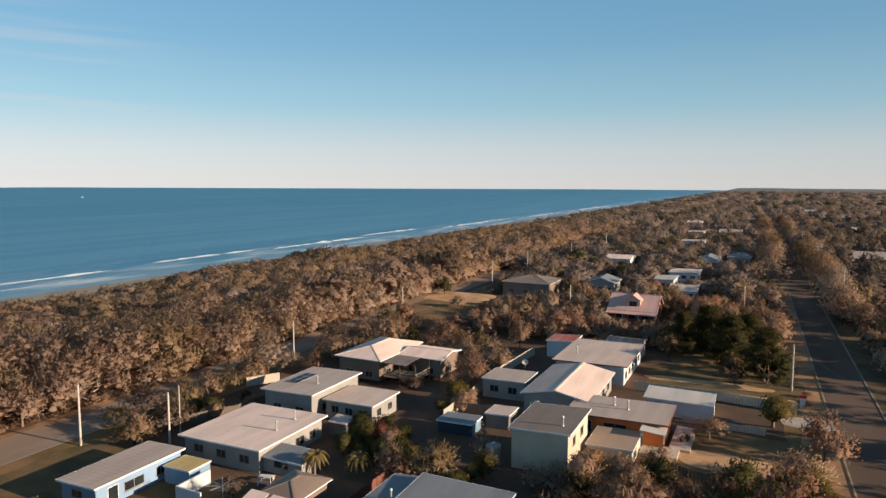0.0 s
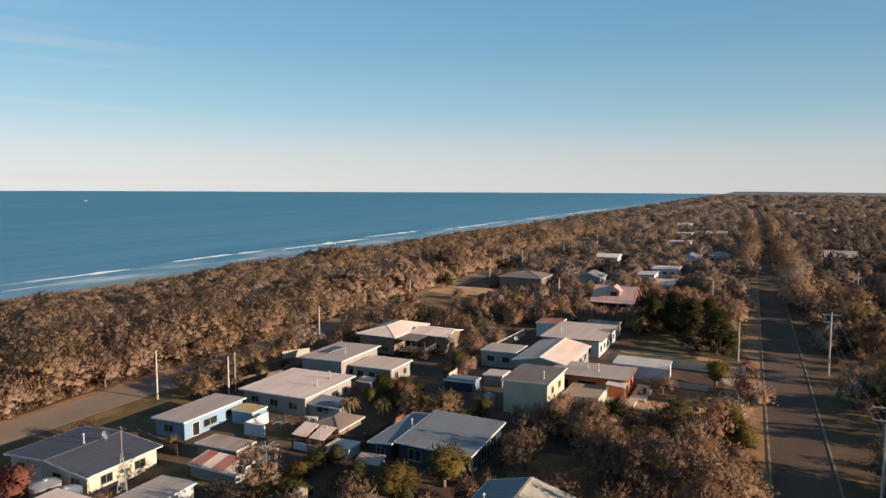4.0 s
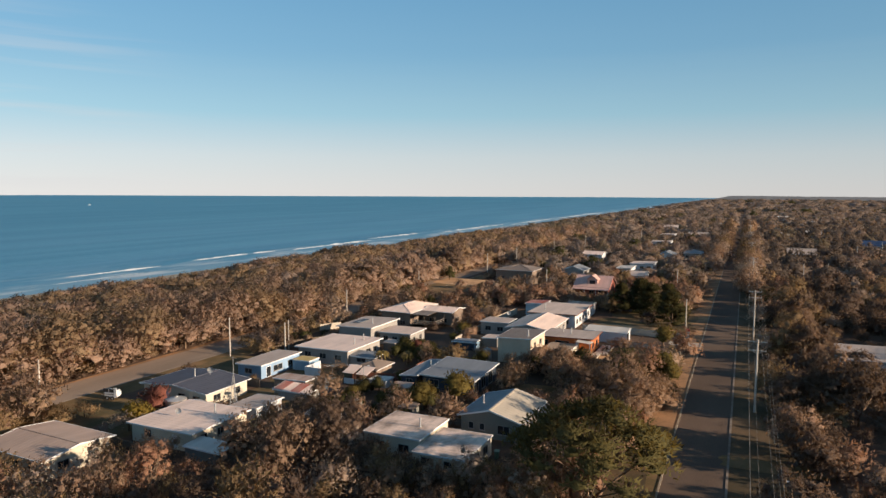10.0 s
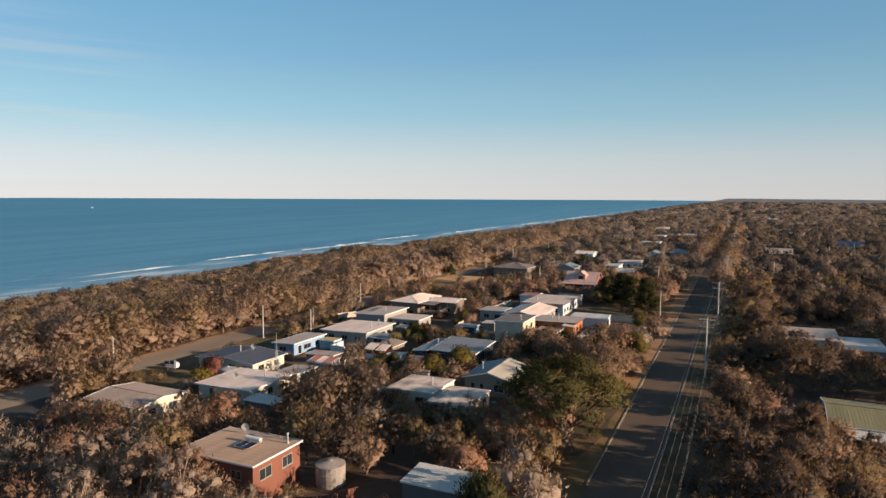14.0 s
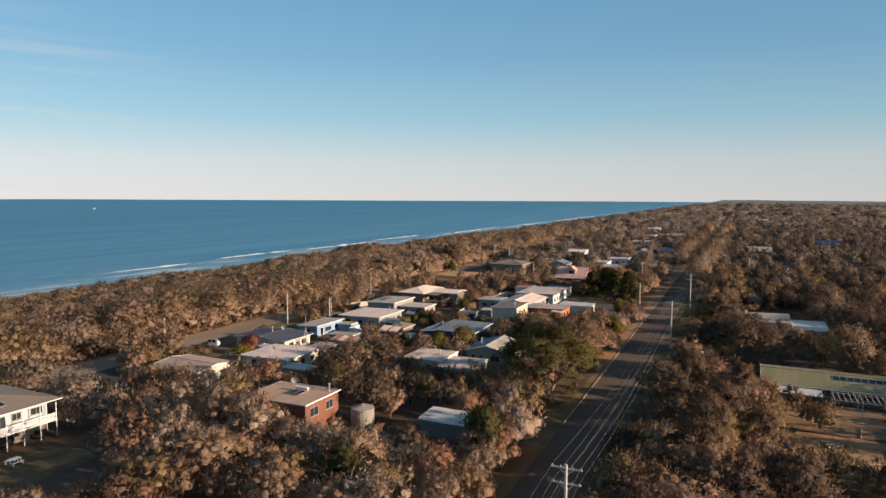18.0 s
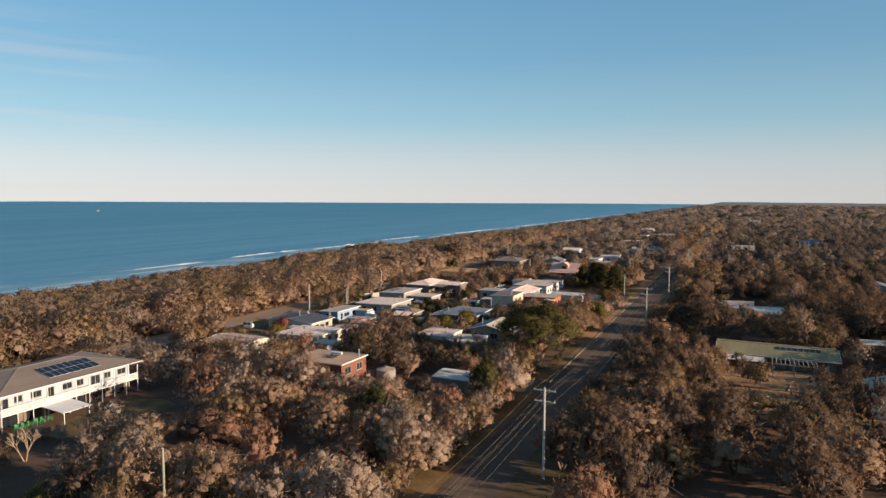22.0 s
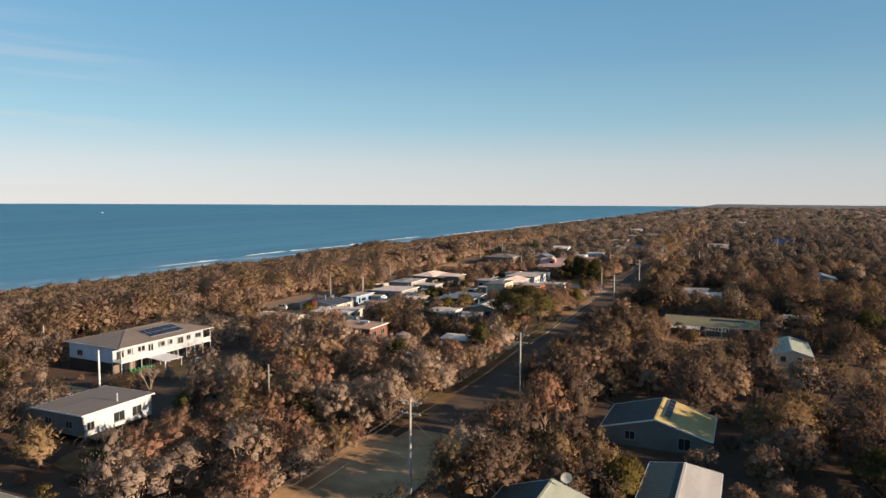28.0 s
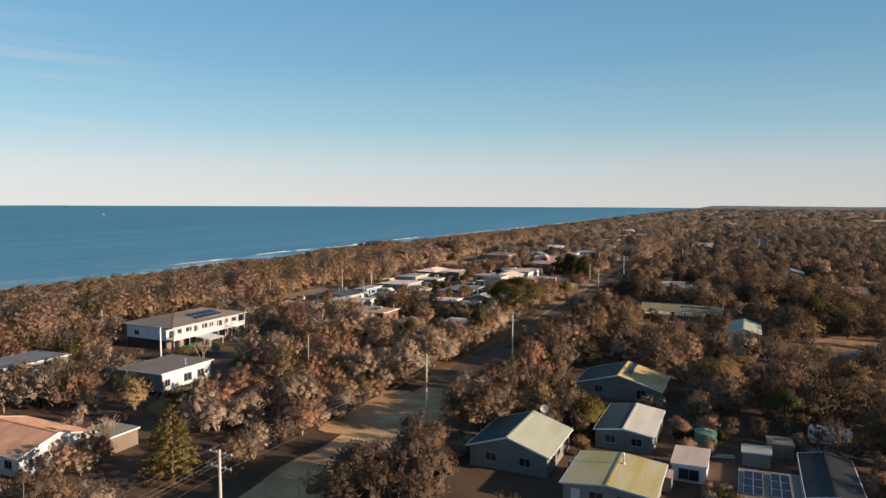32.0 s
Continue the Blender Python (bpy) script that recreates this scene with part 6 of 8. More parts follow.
for x, y, w, d, h, wm, rm, a, lab in ((-53.0, -18.6, 3.0, 2.2, 1.6, W_grey, R_rusty, 10, "small steel garden shed with an old rusty roof"), (-47.0, -27.6, 2.6, 2.0, 1.5, W_green, R_greybrown, 0, "small green-grey garden shed"), (-58.4, -35.0, 2.4, 2.0, 1.5, W_pale, R_white, 15, "pale garden shed with a white roof"),
                                      (-71.4, 9.6, 2.8, 2.2, 1.7, W_grey, R_pale, 0, "grey garden shed beside shrubs"), (49.8, -130.4, 3.0, 2.4, 1.9, W_grey, R_greybrown, 8, "dark garden shed in a cluttered yard"), (37.0, -147.0, 1.8, 1.8, 1.7, W_grey, R_rusty, 0, "small rusty-roofed garden shed"), (-29.0, -56.8, 2.8, 2.2, 1.8, W_green, R_green, 20, "garden shed under the trees")):
    low_shed(x, y, w, d, h, wm, rm, a, lab)

# verandah and pergola of the long olive-roofed house
VR = thing("verandah", 22.6, -32.2, ground_z(22.6, -32), "pale lean-to verandah roof on timber posts", "verandah")
roof_plane(VR, [(-3.4, -1.6, 2.0), (3.4, -1.6, 2.0), (3.4, 1.3, 2.3), (-3.4, 1.3, 2.3)], R_white, ribs=0.4)
for u in (-3.2, -1.1, 1.1, 3.2):
    part("post", Shape().box(u - 0.05, -1.5, -0.1, u + 0.05, -1.4, 1.95), M_fence, VR)
PG = thing("pergola", 31.0, -34.0, ground_z(31, -34), "open pergola of weathered timber beams", "pergola")
for u in (-3.6, 0.0, 3.6):
    for v in (-2.2, 2.2):
        part("post", Shape().box(u - 0.06, v - 0.06, -0.1, u + 0.06, v + 0.06, 2.3), M_fence_pale, PG)
for v in (-2.2, 2.2):
    part("beam", Shape().box(-3.9, v - 0.05, 2.3, 3.9, v + 0.05, 2.45), M_fence_pale, PG)
for i in range(11):
    part("rafter", Shape().box(-3.75 + 0.75 * i, -2.5, 2.45, -3.69 + 0.75 * i, 2.5, 2.56), M_fence_pale, PG)
for k in range(2):
    part("rail", Shape().box(-3.6, -2.23, 0.5 + 0.45 * k, 3.6, -2.17, 0.58 + 0.45 * k), M_fence_pale, PG)
# ---- trees ----
class Limbs:
    """Tapered limbs that meet in shared points, so that a tree's wood is one piece."""

    def __init__(self):
        self.v, self.f = [], []

    def node(self, p):
        self.v.append(np.array(p, float))
        return len(self.v) - 1

    def bar(self, i, j, r0, r1, n):
        a, b = self.v[i], self.v[j]
        w = (b - a) / (np.linalg.norm(b - a) + 1e-9)
        u = np.cross(w, (0.31, 0.95, 0.1))
        u /= np.linalg.norm(u) + 1e-9
        s = np.cross(w, u)
        k = len(self.v)
        for p, r in ((a + (b - a) * 0.02, r0), (b - (b - a) * 0.02, r1)):
            for c in range(n):
                t = 2 * math.pi * c / n
                self.v.append(p + (u * math.cos(t) + s * math.sin(t)) * r)
        for c in range(n):
            d = (c + 1) % n
            self.f += [(k + c, k + d, k + n + d), (k + c, k + n + d, k + n + c), (i, k + d, k + c), (j, k + n + c, k + n + d)]

    def done(self):
        return np.array(self.v), np.array(self.f)


def unit(q):
    return q / (np.linalg.norm(q, axis=1)[:, None] + 1e-9)


def leaves(rs, centres, radii, n, size, low=-0.3, ring=6, body=0.66, rows=2, calm=0.0):
    """A crown: a rough inner body of foliage in every clump, and n slim leaf sprays standing out of it."""
    mid = centres.mean(0) * np.array([1, 1, 0.7])

    def soft(p, d):
        # foliage is lit with its clump and its tree
        return unit((0.34 - 0.14 * calm) * d + (0.55 - 0.20 * calm) * unit(p - mid) + np.array([0, 0, 0.12 + 0.33 * calm]))
    V, F, N, k = [], [], [], 0
    ang = 2 * np.pi * np.arange(ring) / ring
    shell = [np.array([[0, 0, 1.0]])]
    for z, turn in ((0.42, 0.0), (-0.35, 0.5)) if rows == 2 else ((-0.15, 0.0),):
        r, t = math.sqrt(1 - z * z), ang + turn * 2 * np.pi / ring
        shell.append(np.stack([r * np.cos(t), r * np.sin(t), np.full(ring, z)], 1))
    shell = np.concatenate(shell)
    tri = [(0, 1 + i, 1 + (i + 1) % ring) for i in range(ring)]
    for i in range(ring if rows == 2 else 0):
        j = (i + 1) % ring
        tri += [(1 + i, 1 + ring + i, 1 + j), (1 + j, 1 + ring + i, 1 + ring + j)]
    tri = np.array(tri)
    for c, r in zip(centres, radii):
        d = unit(shell + 0.18 * rs.normal(size=shell.shape))
        p = c + d * r * body * rs.uniform(0.6, 1.3, len(shell))[:, None]
        V.append(p), N.append(soft(p, d)), F.append(tri + k)
        k += len(shell)
    pick = rs.choice(len(centres), n, p=(radii[:, 0] ** 2) / (radii[:, 0] ** 2).sum())
    d = unit(rs.normal(size=(n, 3)))
    d[:, 2] = np.where(d[:, 2] < low, -d[:, 2], d[:, 2])
    p = centres[pick] + d * radii[pick] * (body * 0.75 + (1.14 + 0.34 * calm - body * 0.75) * np.sqrt(rs.rand(n)))[:, None]
    sz = size * rs.uniform(0.55, 1.35, n)[:, None]
    out = unit(0.75 * d + np.array([0, 0, 0.5]) + 0.6 * rs.normal(size=(n, 3)))
    u = unit(np.cross(out, rs.normal(size=(n, 3))))
    ln, wd = 1.25 * sz, 0.22 * sz
    leaf = np.stack([p - wd * u - 0.4 * ln * out, p + wd * u - 0.35 * ln * out, p + 0.65 * ln * out], 1)
    nn = unit(soft(p, d) + 0.14 * rs.normal(size=(n, 3)))
    back = np.einsum("ij,ij->i", np.cross(leaf[:, 1] - leaf[:, 0], leaf[:, 2] - leaf[:, 0]), nn) < 0
    leaf[back] = leaf[back][:, [1, 0, 2]]
    V.append(leaf.reshape(-1, 3)), N.append(np.repeat(nn, 3, axis=0)), F.append(np.arange(3 * n).reshape(-1, 3) + k)
    return np.concatenate(V), np.concatenate(F), np.concatenate(N)


def tree_form(kind, seed, n, size, limbs, sides, ring=5, lump=1, rows=2, calm=0.0, body=0.48):
    """The crown and the wood of one tree, in metres, with its foot at the origin."""
    rs = np.random.RandomState(seed)
    if kind == "scrub":          # tea-tree and banksia: a low broken dome of clumps
        m = 24
        r, a = 2.1 * np.sqrt(rs.rand(m)), 2 * np.pi * rs.rand(m)
        z = 0.75 + 2.5 * (1 - (r / 2.3) ** 2) * rs.uniform(0.55, 1.05, m)
        c = np.stack([r * np.cos(a), r * np.sin(a), z], 1)
        rad = rs.uniform(0.85, 1.25, m)[:, None] * np.array([1, 1, 0.85])
    elif kind == "tall":         # upright banksia: flame-shaped clumps that end in points
        m = 26
        r, a = 1.75 * np.sqrt(rs.rand(m)), 2 * np.pi * rs.rand(m)
        z = 0.8 + 4.1 * rs.uniform(0.12, 1.0, m) * (1 - 0.5 * (r / 1.75) ** 2)
        c = np.stack([r * np.cos(a), r * np.sin(a), z], 1)
        rad = (rs.uniform(0.62, 0.95, m) * (1.12 - 0.09 * z))[:, None] * np.array([1, 1, 1.5])
    elif kind == "gum":          # tall airy coast tree of many small clumps
        m = 46
        r, a = 3.0 * np.sqrt(rs.rand(m)), 2 * np.pi * rs.rand(m)
        z = 1.3 + 6.4 * rs.rand(m) ** 0.7 * (1 - 0.5 * (r / 3.0) ** 2)
        c = np.stack([r * np.cos(a), r * np.sin(a), z], 1)
        rad = (rs.uniform(0.75, 1.2, m) * (1.1 - 0.04 * z))[:, None] * np.array([1, 1, 1.15])
    elif kind == "cypress":      # dense dark tree, leafy down to the ground
        m = 46
        q = rs.rand(m)
        r, a = (0.35 + 0.65 * np.sqrt(rs.rand(m))) * 3.3 * (1 - 0.72 * q ** 1.4), 2 * np.pi * rs.rand(m)
        c = np.stack([r * np.cos(a), r * np.sin(a), 0.8 + 7.2 * q], 1)
        rad = rs.uniform(0.8, 1.35, m)[:, None] * np.array([1, 1, 0.75])
    elif kind == "dome":         # broad domed crown on a forked trunk
        m = 40
        q = rs.rand(m)
        r, a = 3.7 * np.sqrt(q), 2 * np.pi * rs.rand(m)
        c = np.stack([r * np.cos(a), r * np.sin(a), 3.4 + 3.4 * (1 - q ** 1.3) * rs.uniform(0.55, 1.0, m)], 1)
        rad = rs.uniform(0.7, 1.15, m)[:, None] * np.array([1, 1, 0.75])
    elif kind == "round":        # clipped or rounded garden shrub
        m = 9
        d = rs.normal(size=(m, 3))
        d /= np.linalg.norm(d, axis=1)[:, None]
        c = d * 0.55 + (0, 0, 1.25)
        rad = rs.uniform(0.6, 0.8, m)[:, None] * np.array([1, 1, 1.05])
    else:                        # pine: whorls of boughs on one stem
        c, rad = [], []
        for k in range(11):
            q = k / 10
            for i in range(7 if k < 8 else 4):
                a = 2 * math.pi * (i + 0.5 * (k % 2)) / (7 if k < 8 else 4) + rs.uniform(-0.2, 0.2)
                ln = 2.4 * (1 - q) ** 0.8 + 0.25
                for t in (0.45, 0.85):
                    c.append((ln * t * math.cos(a), ln * t * math.sin(a), 1.2 + 6.8 * q - 0.15 * ln * t + 0.1))
                    rad.append((0.5 * (1 - 0.5 * q), 0.5 * (1 - 0.5 * q), 0.28))
        c, rad = np.array(c), np.array(rad)
    top = c[:, 2].max()
    if lump > 1:                 # far off, fewer and larger clumps
        keep = np.argsort(-c[:, 2] - 0.6 * np.hypot(c[:, 0], c[:, 1]) * rs.rand(len(c)))[::lump]
        c, rad = c[keep], rad[keep] * lump ** 0.42
    dense = kind in ("cypress", "round")
    crown = leaves(rs, c, rad, n, size, low=-0.8 if kind == "pine" else -0.3, ring=ring, body=0.68 if dense else body if rows == 2 else 0.78, rows=rows, calm=calm if rows == 2 else 1.0)
    wood = Limbs()
    root = wood.node((0, 0, -0.2))
    if kind == "pine":
        wood.bar(root, wood.node((0, 0, top)), 0.2, 0.04, sides)
    else:
        stems = 3 if limbs > 4 else 1
        for s in range(stems):
            a = 2 * math.pi * s / stems + rs.rand()
            lean = 0.5 * (stems > 1)
            knee = wood.node((lean * math.cos(a), lean * math.sin(a), 1.0 + 0.2 * rs.rand()))
            wood.bar(root, knee, 0.13, 0.09, sides)
            mine = [i for i in range(len(c)) if i % stems == s][: max(1, limbs // stems)]
            for i in mine:
                mid = wood.node(0.55 * wood.v[knee] + 0.45 * c[i] + rs.uniform(-0.2, 0.2, 3))
                wood.bar(knee, mid, 0.075, 0.05, max(3, sides - 1))
                wood.bar(mid, wood.node(c[i] + (0, 0, 0.15)), 0.05, 0.018, 3)
    v, f = wood.done()
    up = v - v.mean(0)
    up[:, 2] *= 0.1
    return crown, (v, f, up / (np.linalg.norm(up, axis=1)[:, None] + 1e-9))


def raw_mesh(name, v, f, mats, index=None, nrm=None):
    me = bpy.data.meshes.new(name)
    n = len(f)
    me.vertices.add(len(v))
    me.vertices.foreach_set("co", np.ascontiguousarray(v, np.float32).ravel())
    me.loops.add(3 * n)
    me.loops.foreach_set("vertex_index", np.ascontiguousarray(f, np.int32).ravel())
    me.polygons.add(n)
    me.polygons.foreach_set("loop_start", np.arange(0, 3 * n, 3, dtype=np.int32))
    for m in mats:
        me.materials.append(m)
    if index is not None:
        me.polygons.foreach_set("material_index", np.ascontiguousarray(index, np.int32))
    me.update(calc_edges=True)
    if nrm is not None:
        me.attributes.new("custom_normal", "FLOAT_VECTOR", "POINT").data.foreach_set("vector", np.ascontiguousarray(nrm, np.float32).ravel())
    return me


# forms at four degrees of detail
FORMS = {}
for lod, (n, size, limbs, sides, ring, lump) in enumerate(((1200, 0.222, 12, 4, 5, 1), (700, 0.30, 3, 3, 4, 1), (190, 0.47, 1, 3, 4, 1), (40, 0.80, 0, 3, 4, 3))):
    FORMS[lod] = [tree_form(("scrub", "tall", "scrub", "scrub", "tall", "tall")[k], 11 + k, n, size, limbs, sides, ring, lump, 2 if lod < 2 else 1, 0.8 * lod, 0.48 - 0.08 * lod) for k in range(6)]
    FORMS[lod] += [tree_form("gum", 31 + k, int(n * (1.7 if lod < 2 else 1.3)), size * 1.05, 18 if lod == 0 else limbs, sides, ring, lump, 2 if lod < 2 else 1, 0.8 * lod, 0.48 - 0.08 * lod) for k in range(3)]


class Wood:
    """Many trees in one mesh."""

    def __init__(self):
        self.use = {}

    def add(self, lod, form, x, y, z, turn, scale, high, leaf):
        self.use.setdefault((lod, form, leaf), []).append((x, y, z, turn, scale, high))

    def build(self, name, label, mats):
        V, F, I, N, k = [], [], [], [], 0
        for (lod, form, leaf), rows in sorted(self.use.items()):
            r = np.array(rows)
            for (v, f, nn), mi in zip(FORMS[lod][form], (leaf, len(mats) - 1)):
                c, s = np.cos(r[:, 3])[:, None], np.sin(r[:, 3])[:, None]
                X = (v[None, :, 0] * c - v[None, :, 1] * s) * r[:, 4:5] + r[:, 0:1]
                Y = (v[None, :, 0] * s + v[None, :, 1] * c) * r[:, 4:5] + r[:, 1:2]
                Z = v[None, :, 2] * r[:, 5:6] + r[:, 2:3]
                V.append(np.stack([X, Y, Z], -1).reshape(-1, 3))
                N.append(np.stack([nn[None, :, 0] * c - nn[None, :, 1] * s, nn[None, :, 0] * s + nn[None, :, 1] * c, np.repeat(nn[None, :, 2], len(r), 0)], -1).reshape(-1, 3))
                F.append((f[None] + (k + np.arange(len(r)) * len(v))[:, None, None]).reshape(-1, 3))
                I.append(np.full(len(f) * len(r), mi))
                k += len(v) * len(r)
        if V:
            tagged(new(name, raw_mesh(name, np.concatenate(V), np.concatenate(F), mats, np.concatenate(I), np.concatenate(N))), label, "scrub", kind="stuff")


def clear_of_houses(x, y, r, high=0.0):
    """No tree stands on a house, nor tall ones close on its street side."""
    for x0, x1, y0, y1, hide in FOOT:
        if x0 - r < x < x1 + r + 0.8 and y0 - r - 0.8 < y < y1 + r:
            return False
        dx, dy = x - (x0 + x1) / 2, y - (y0 + y1) / 2
        along = 0.40 * dx - 0.92 * dy - (0.20 * (x1 - x0) + 0.46 * (y1 - y0))
        if -7 < along < 30 and abs(0.92 * dx + 0.40 * dy) < 0.46 * (x1 - x0) + 0.2 * (y1 - y0) + 0.7 * r and high > hide + 0.26 * max(0, along):
            return False
    return True


# open ground: x0, x1, y0, y1 and the share of trees that still stand there
OPEN_NORTH = [
    (7, 20, -40, -8, 0.5), (-101, -86, -24, -5, 0.02), (-99, -78, -53, -36, 0.05), (-82, -64, -26, -8, 0.06), (-38, -14, 45, 62, 0.03),
    (-36, -14, 62, 74, 0.0), (-30, -13, 8, 31, 0.12), (-34, -13, 31, 45, 0.05), (-110, -84, 74, 113, 0.10), (-112, -92, 108, 124, 0.02),
]
OPEN_MIDDLE = [
    (-64, -43, -34, -16, 0.10), (-38, -24, -20, -14, 0.2), (-40, -24, -82, -72, 0.04), (-22, -14, -64, -58, 0.3), (-77, -57, -121, -91, 0.0),
    (-86, -67, -138, -123, 0.06), (-47, -33, -158, -130, 0.0), (-103, -84, -75, -60, 0.06), (16, 40, -48, -31, 0.12), (38, 56, -66, -46, 0.25),
]
OPEN_SOUTH = [
    (19, 33, -65, -46, 0.04), (24, 46, -146, -122, 0.06), (40, 62, -152, -122, 0.05), (60, 90, -62, -34, 0.25), (2, 14, -58, -48, 0.5),
    (-66, -46, -131, -121, 0.1), (-44, -26, -115, -106, 0.08), (8, 18, -106, -93, 0.05), (-62, -38, 43, 70, 0.08), (-62, -26, 18, 44, 0.06), (-66, -46, -20, 8, 0.16), (-98, -66, 8, 30, 0.07),
]
OPEN = OPEN_NORTH + OPEN_MIDDLE + OPEN_SOUTH


def share(x, y):
    """How thickly trees stand at a place."""
    if x > 222 and 960 < y < 1242:
        return 0.0
    if x < -193:
        return 0.0
    for x0, x1, y0, y1, k in OPEN:
        if x0 < x < x1 and y0 < y < y1:
            return k
    if x < -112.9:
        return 1.0
    if x < -97.5:
        if x < -102.6:
            return 0.0 if y < 178 else 0.9
        return 0.95 if y < -50 or 42 < y < 72 else (0.85 if -3 < y < 34 else 0.0)
    if y > 80:
        corridor_l, corridor_r = road_l(y) - (3.0 if y < 150 else 1.2), road_r(y) + (3.0 if y < 110 else 1.5)
    elif y > -60:
        corridor_l, corridor_r = road_l(y) - (3.4 if y > -18 else 2.2), road_r(y) + 4.6
    elif y > -118:
        corridor_l, corridor_r = road_l(y) - 2.0, road_r(y) + 3.2
    else:
        corridor_l, corridor_r = -10.2, 3.2
    if corridor_l < x < corridor_r:
        return 0.0
    if corridor_l - 2.5 < x < corridor_l and y > -60:
        return 0.3
    if corridor_r < x < corridor_r + 9 and -45 < y < 40:
        return 0.7
    if x < corridor_l:
        if -50 < y < 70:
            if x > -40 and y < 14:
                return 0.8
            return 0.30
        return 0.80 if y < 70 else 0.9
    return 0.72 if y < 0 else 0.85


def lane(x, y):
    """Gaps between the trees east of the street, through which the low sun reaches it."""
    e = x - road_r(y)
    return -40 < y < 190 and 0 < e < 34 and noise.noise(((y + 0.07 * e) * 0.13, 3.3, 0.7)) > 0.07


def glade(x, y):
    """Small openings in the woods."""
    if lane(x, y):
        return 0.75
    return 0.35 if x > -100 and y < -40 and noise.noise((x * 0.055, y * 0.055, 6.6)) > 0.26 else 1.0


rs = np.random.RandomState(5)
rng = random.Random(21)
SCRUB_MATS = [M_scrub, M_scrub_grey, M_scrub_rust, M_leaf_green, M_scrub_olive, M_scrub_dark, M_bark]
# further off the leaf colours are greyer and more even: haze painted into them
HAZED_FAR_MATS = [leaf_mat("far_brown_leaves", (0.275, 0.213, 0.172), (0.215, 0.172, 0.138), fine=0.8, gap=0.74), leaf_mat("far_grey_leaves", (0.270, 0.225, 0.192), (0.205, 0.175, 0.150), fine=0.8, gap=0.74),
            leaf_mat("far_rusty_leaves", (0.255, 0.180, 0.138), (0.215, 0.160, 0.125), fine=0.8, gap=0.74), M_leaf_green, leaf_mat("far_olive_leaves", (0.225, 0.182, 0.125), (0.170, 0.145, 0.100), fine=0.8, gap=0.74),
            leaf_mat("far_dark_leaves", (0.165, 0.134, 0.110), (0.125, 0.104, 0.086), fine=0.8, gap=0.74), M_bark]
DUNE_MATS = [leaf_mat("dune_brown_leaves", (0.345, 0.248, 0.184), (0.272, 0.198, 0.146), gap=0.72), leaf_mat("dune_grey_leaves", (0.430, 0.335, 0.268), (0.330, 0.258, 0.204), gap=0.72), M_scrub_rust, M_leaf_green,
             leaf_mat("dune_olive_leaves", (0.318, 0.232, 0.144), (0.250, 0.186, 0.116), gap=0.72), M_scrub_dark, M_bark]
near_wood, dune_wood, far_wood = Wood(), Wood(), Wood()
singles = []


def leaf_of(x, y):
    """Leaf colour by place: patches of grey, brown and rusty scrub."""
    # far off mostly the greyer leaves, more of the painted haze
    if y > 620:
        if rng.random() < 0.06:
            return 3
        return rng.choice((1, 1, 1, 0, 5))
    west = x < -25 and (y < -74 or (x < -60 and y < -55))
    g = 1.2 * noise.noise((x * 0.05, y * 0.05, 4.2)) + rng.uniform(-0.5, 0.5)
    if x < -113 and y < 620:
        q = rng.random()
        return 4 if q < (0.60 if x < -150 else 0.36) else 0 if q < 0.88 else 1 if q < 0.97 else 5
    # olive and dark leaves here, partly as shade put into the colour
    if -60 < x < -25 and -74 < y < -44 and rng.random() < 0.6:
        return rng.choice((4, 5, 5))
    if rng.random() < 0.14:
        return 4
    # east of the street mostly dark leaves: the weaker light, put into colour
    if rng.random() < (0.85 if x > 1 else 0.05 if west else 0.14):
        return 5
    if g > (-0.04 if west else 0.0 if y < -70 else 0.30):
        return 1
    if g < (-0.34 if west else -0.42):
        return 2
    return 3 if rng.random() < 0.07 else 0


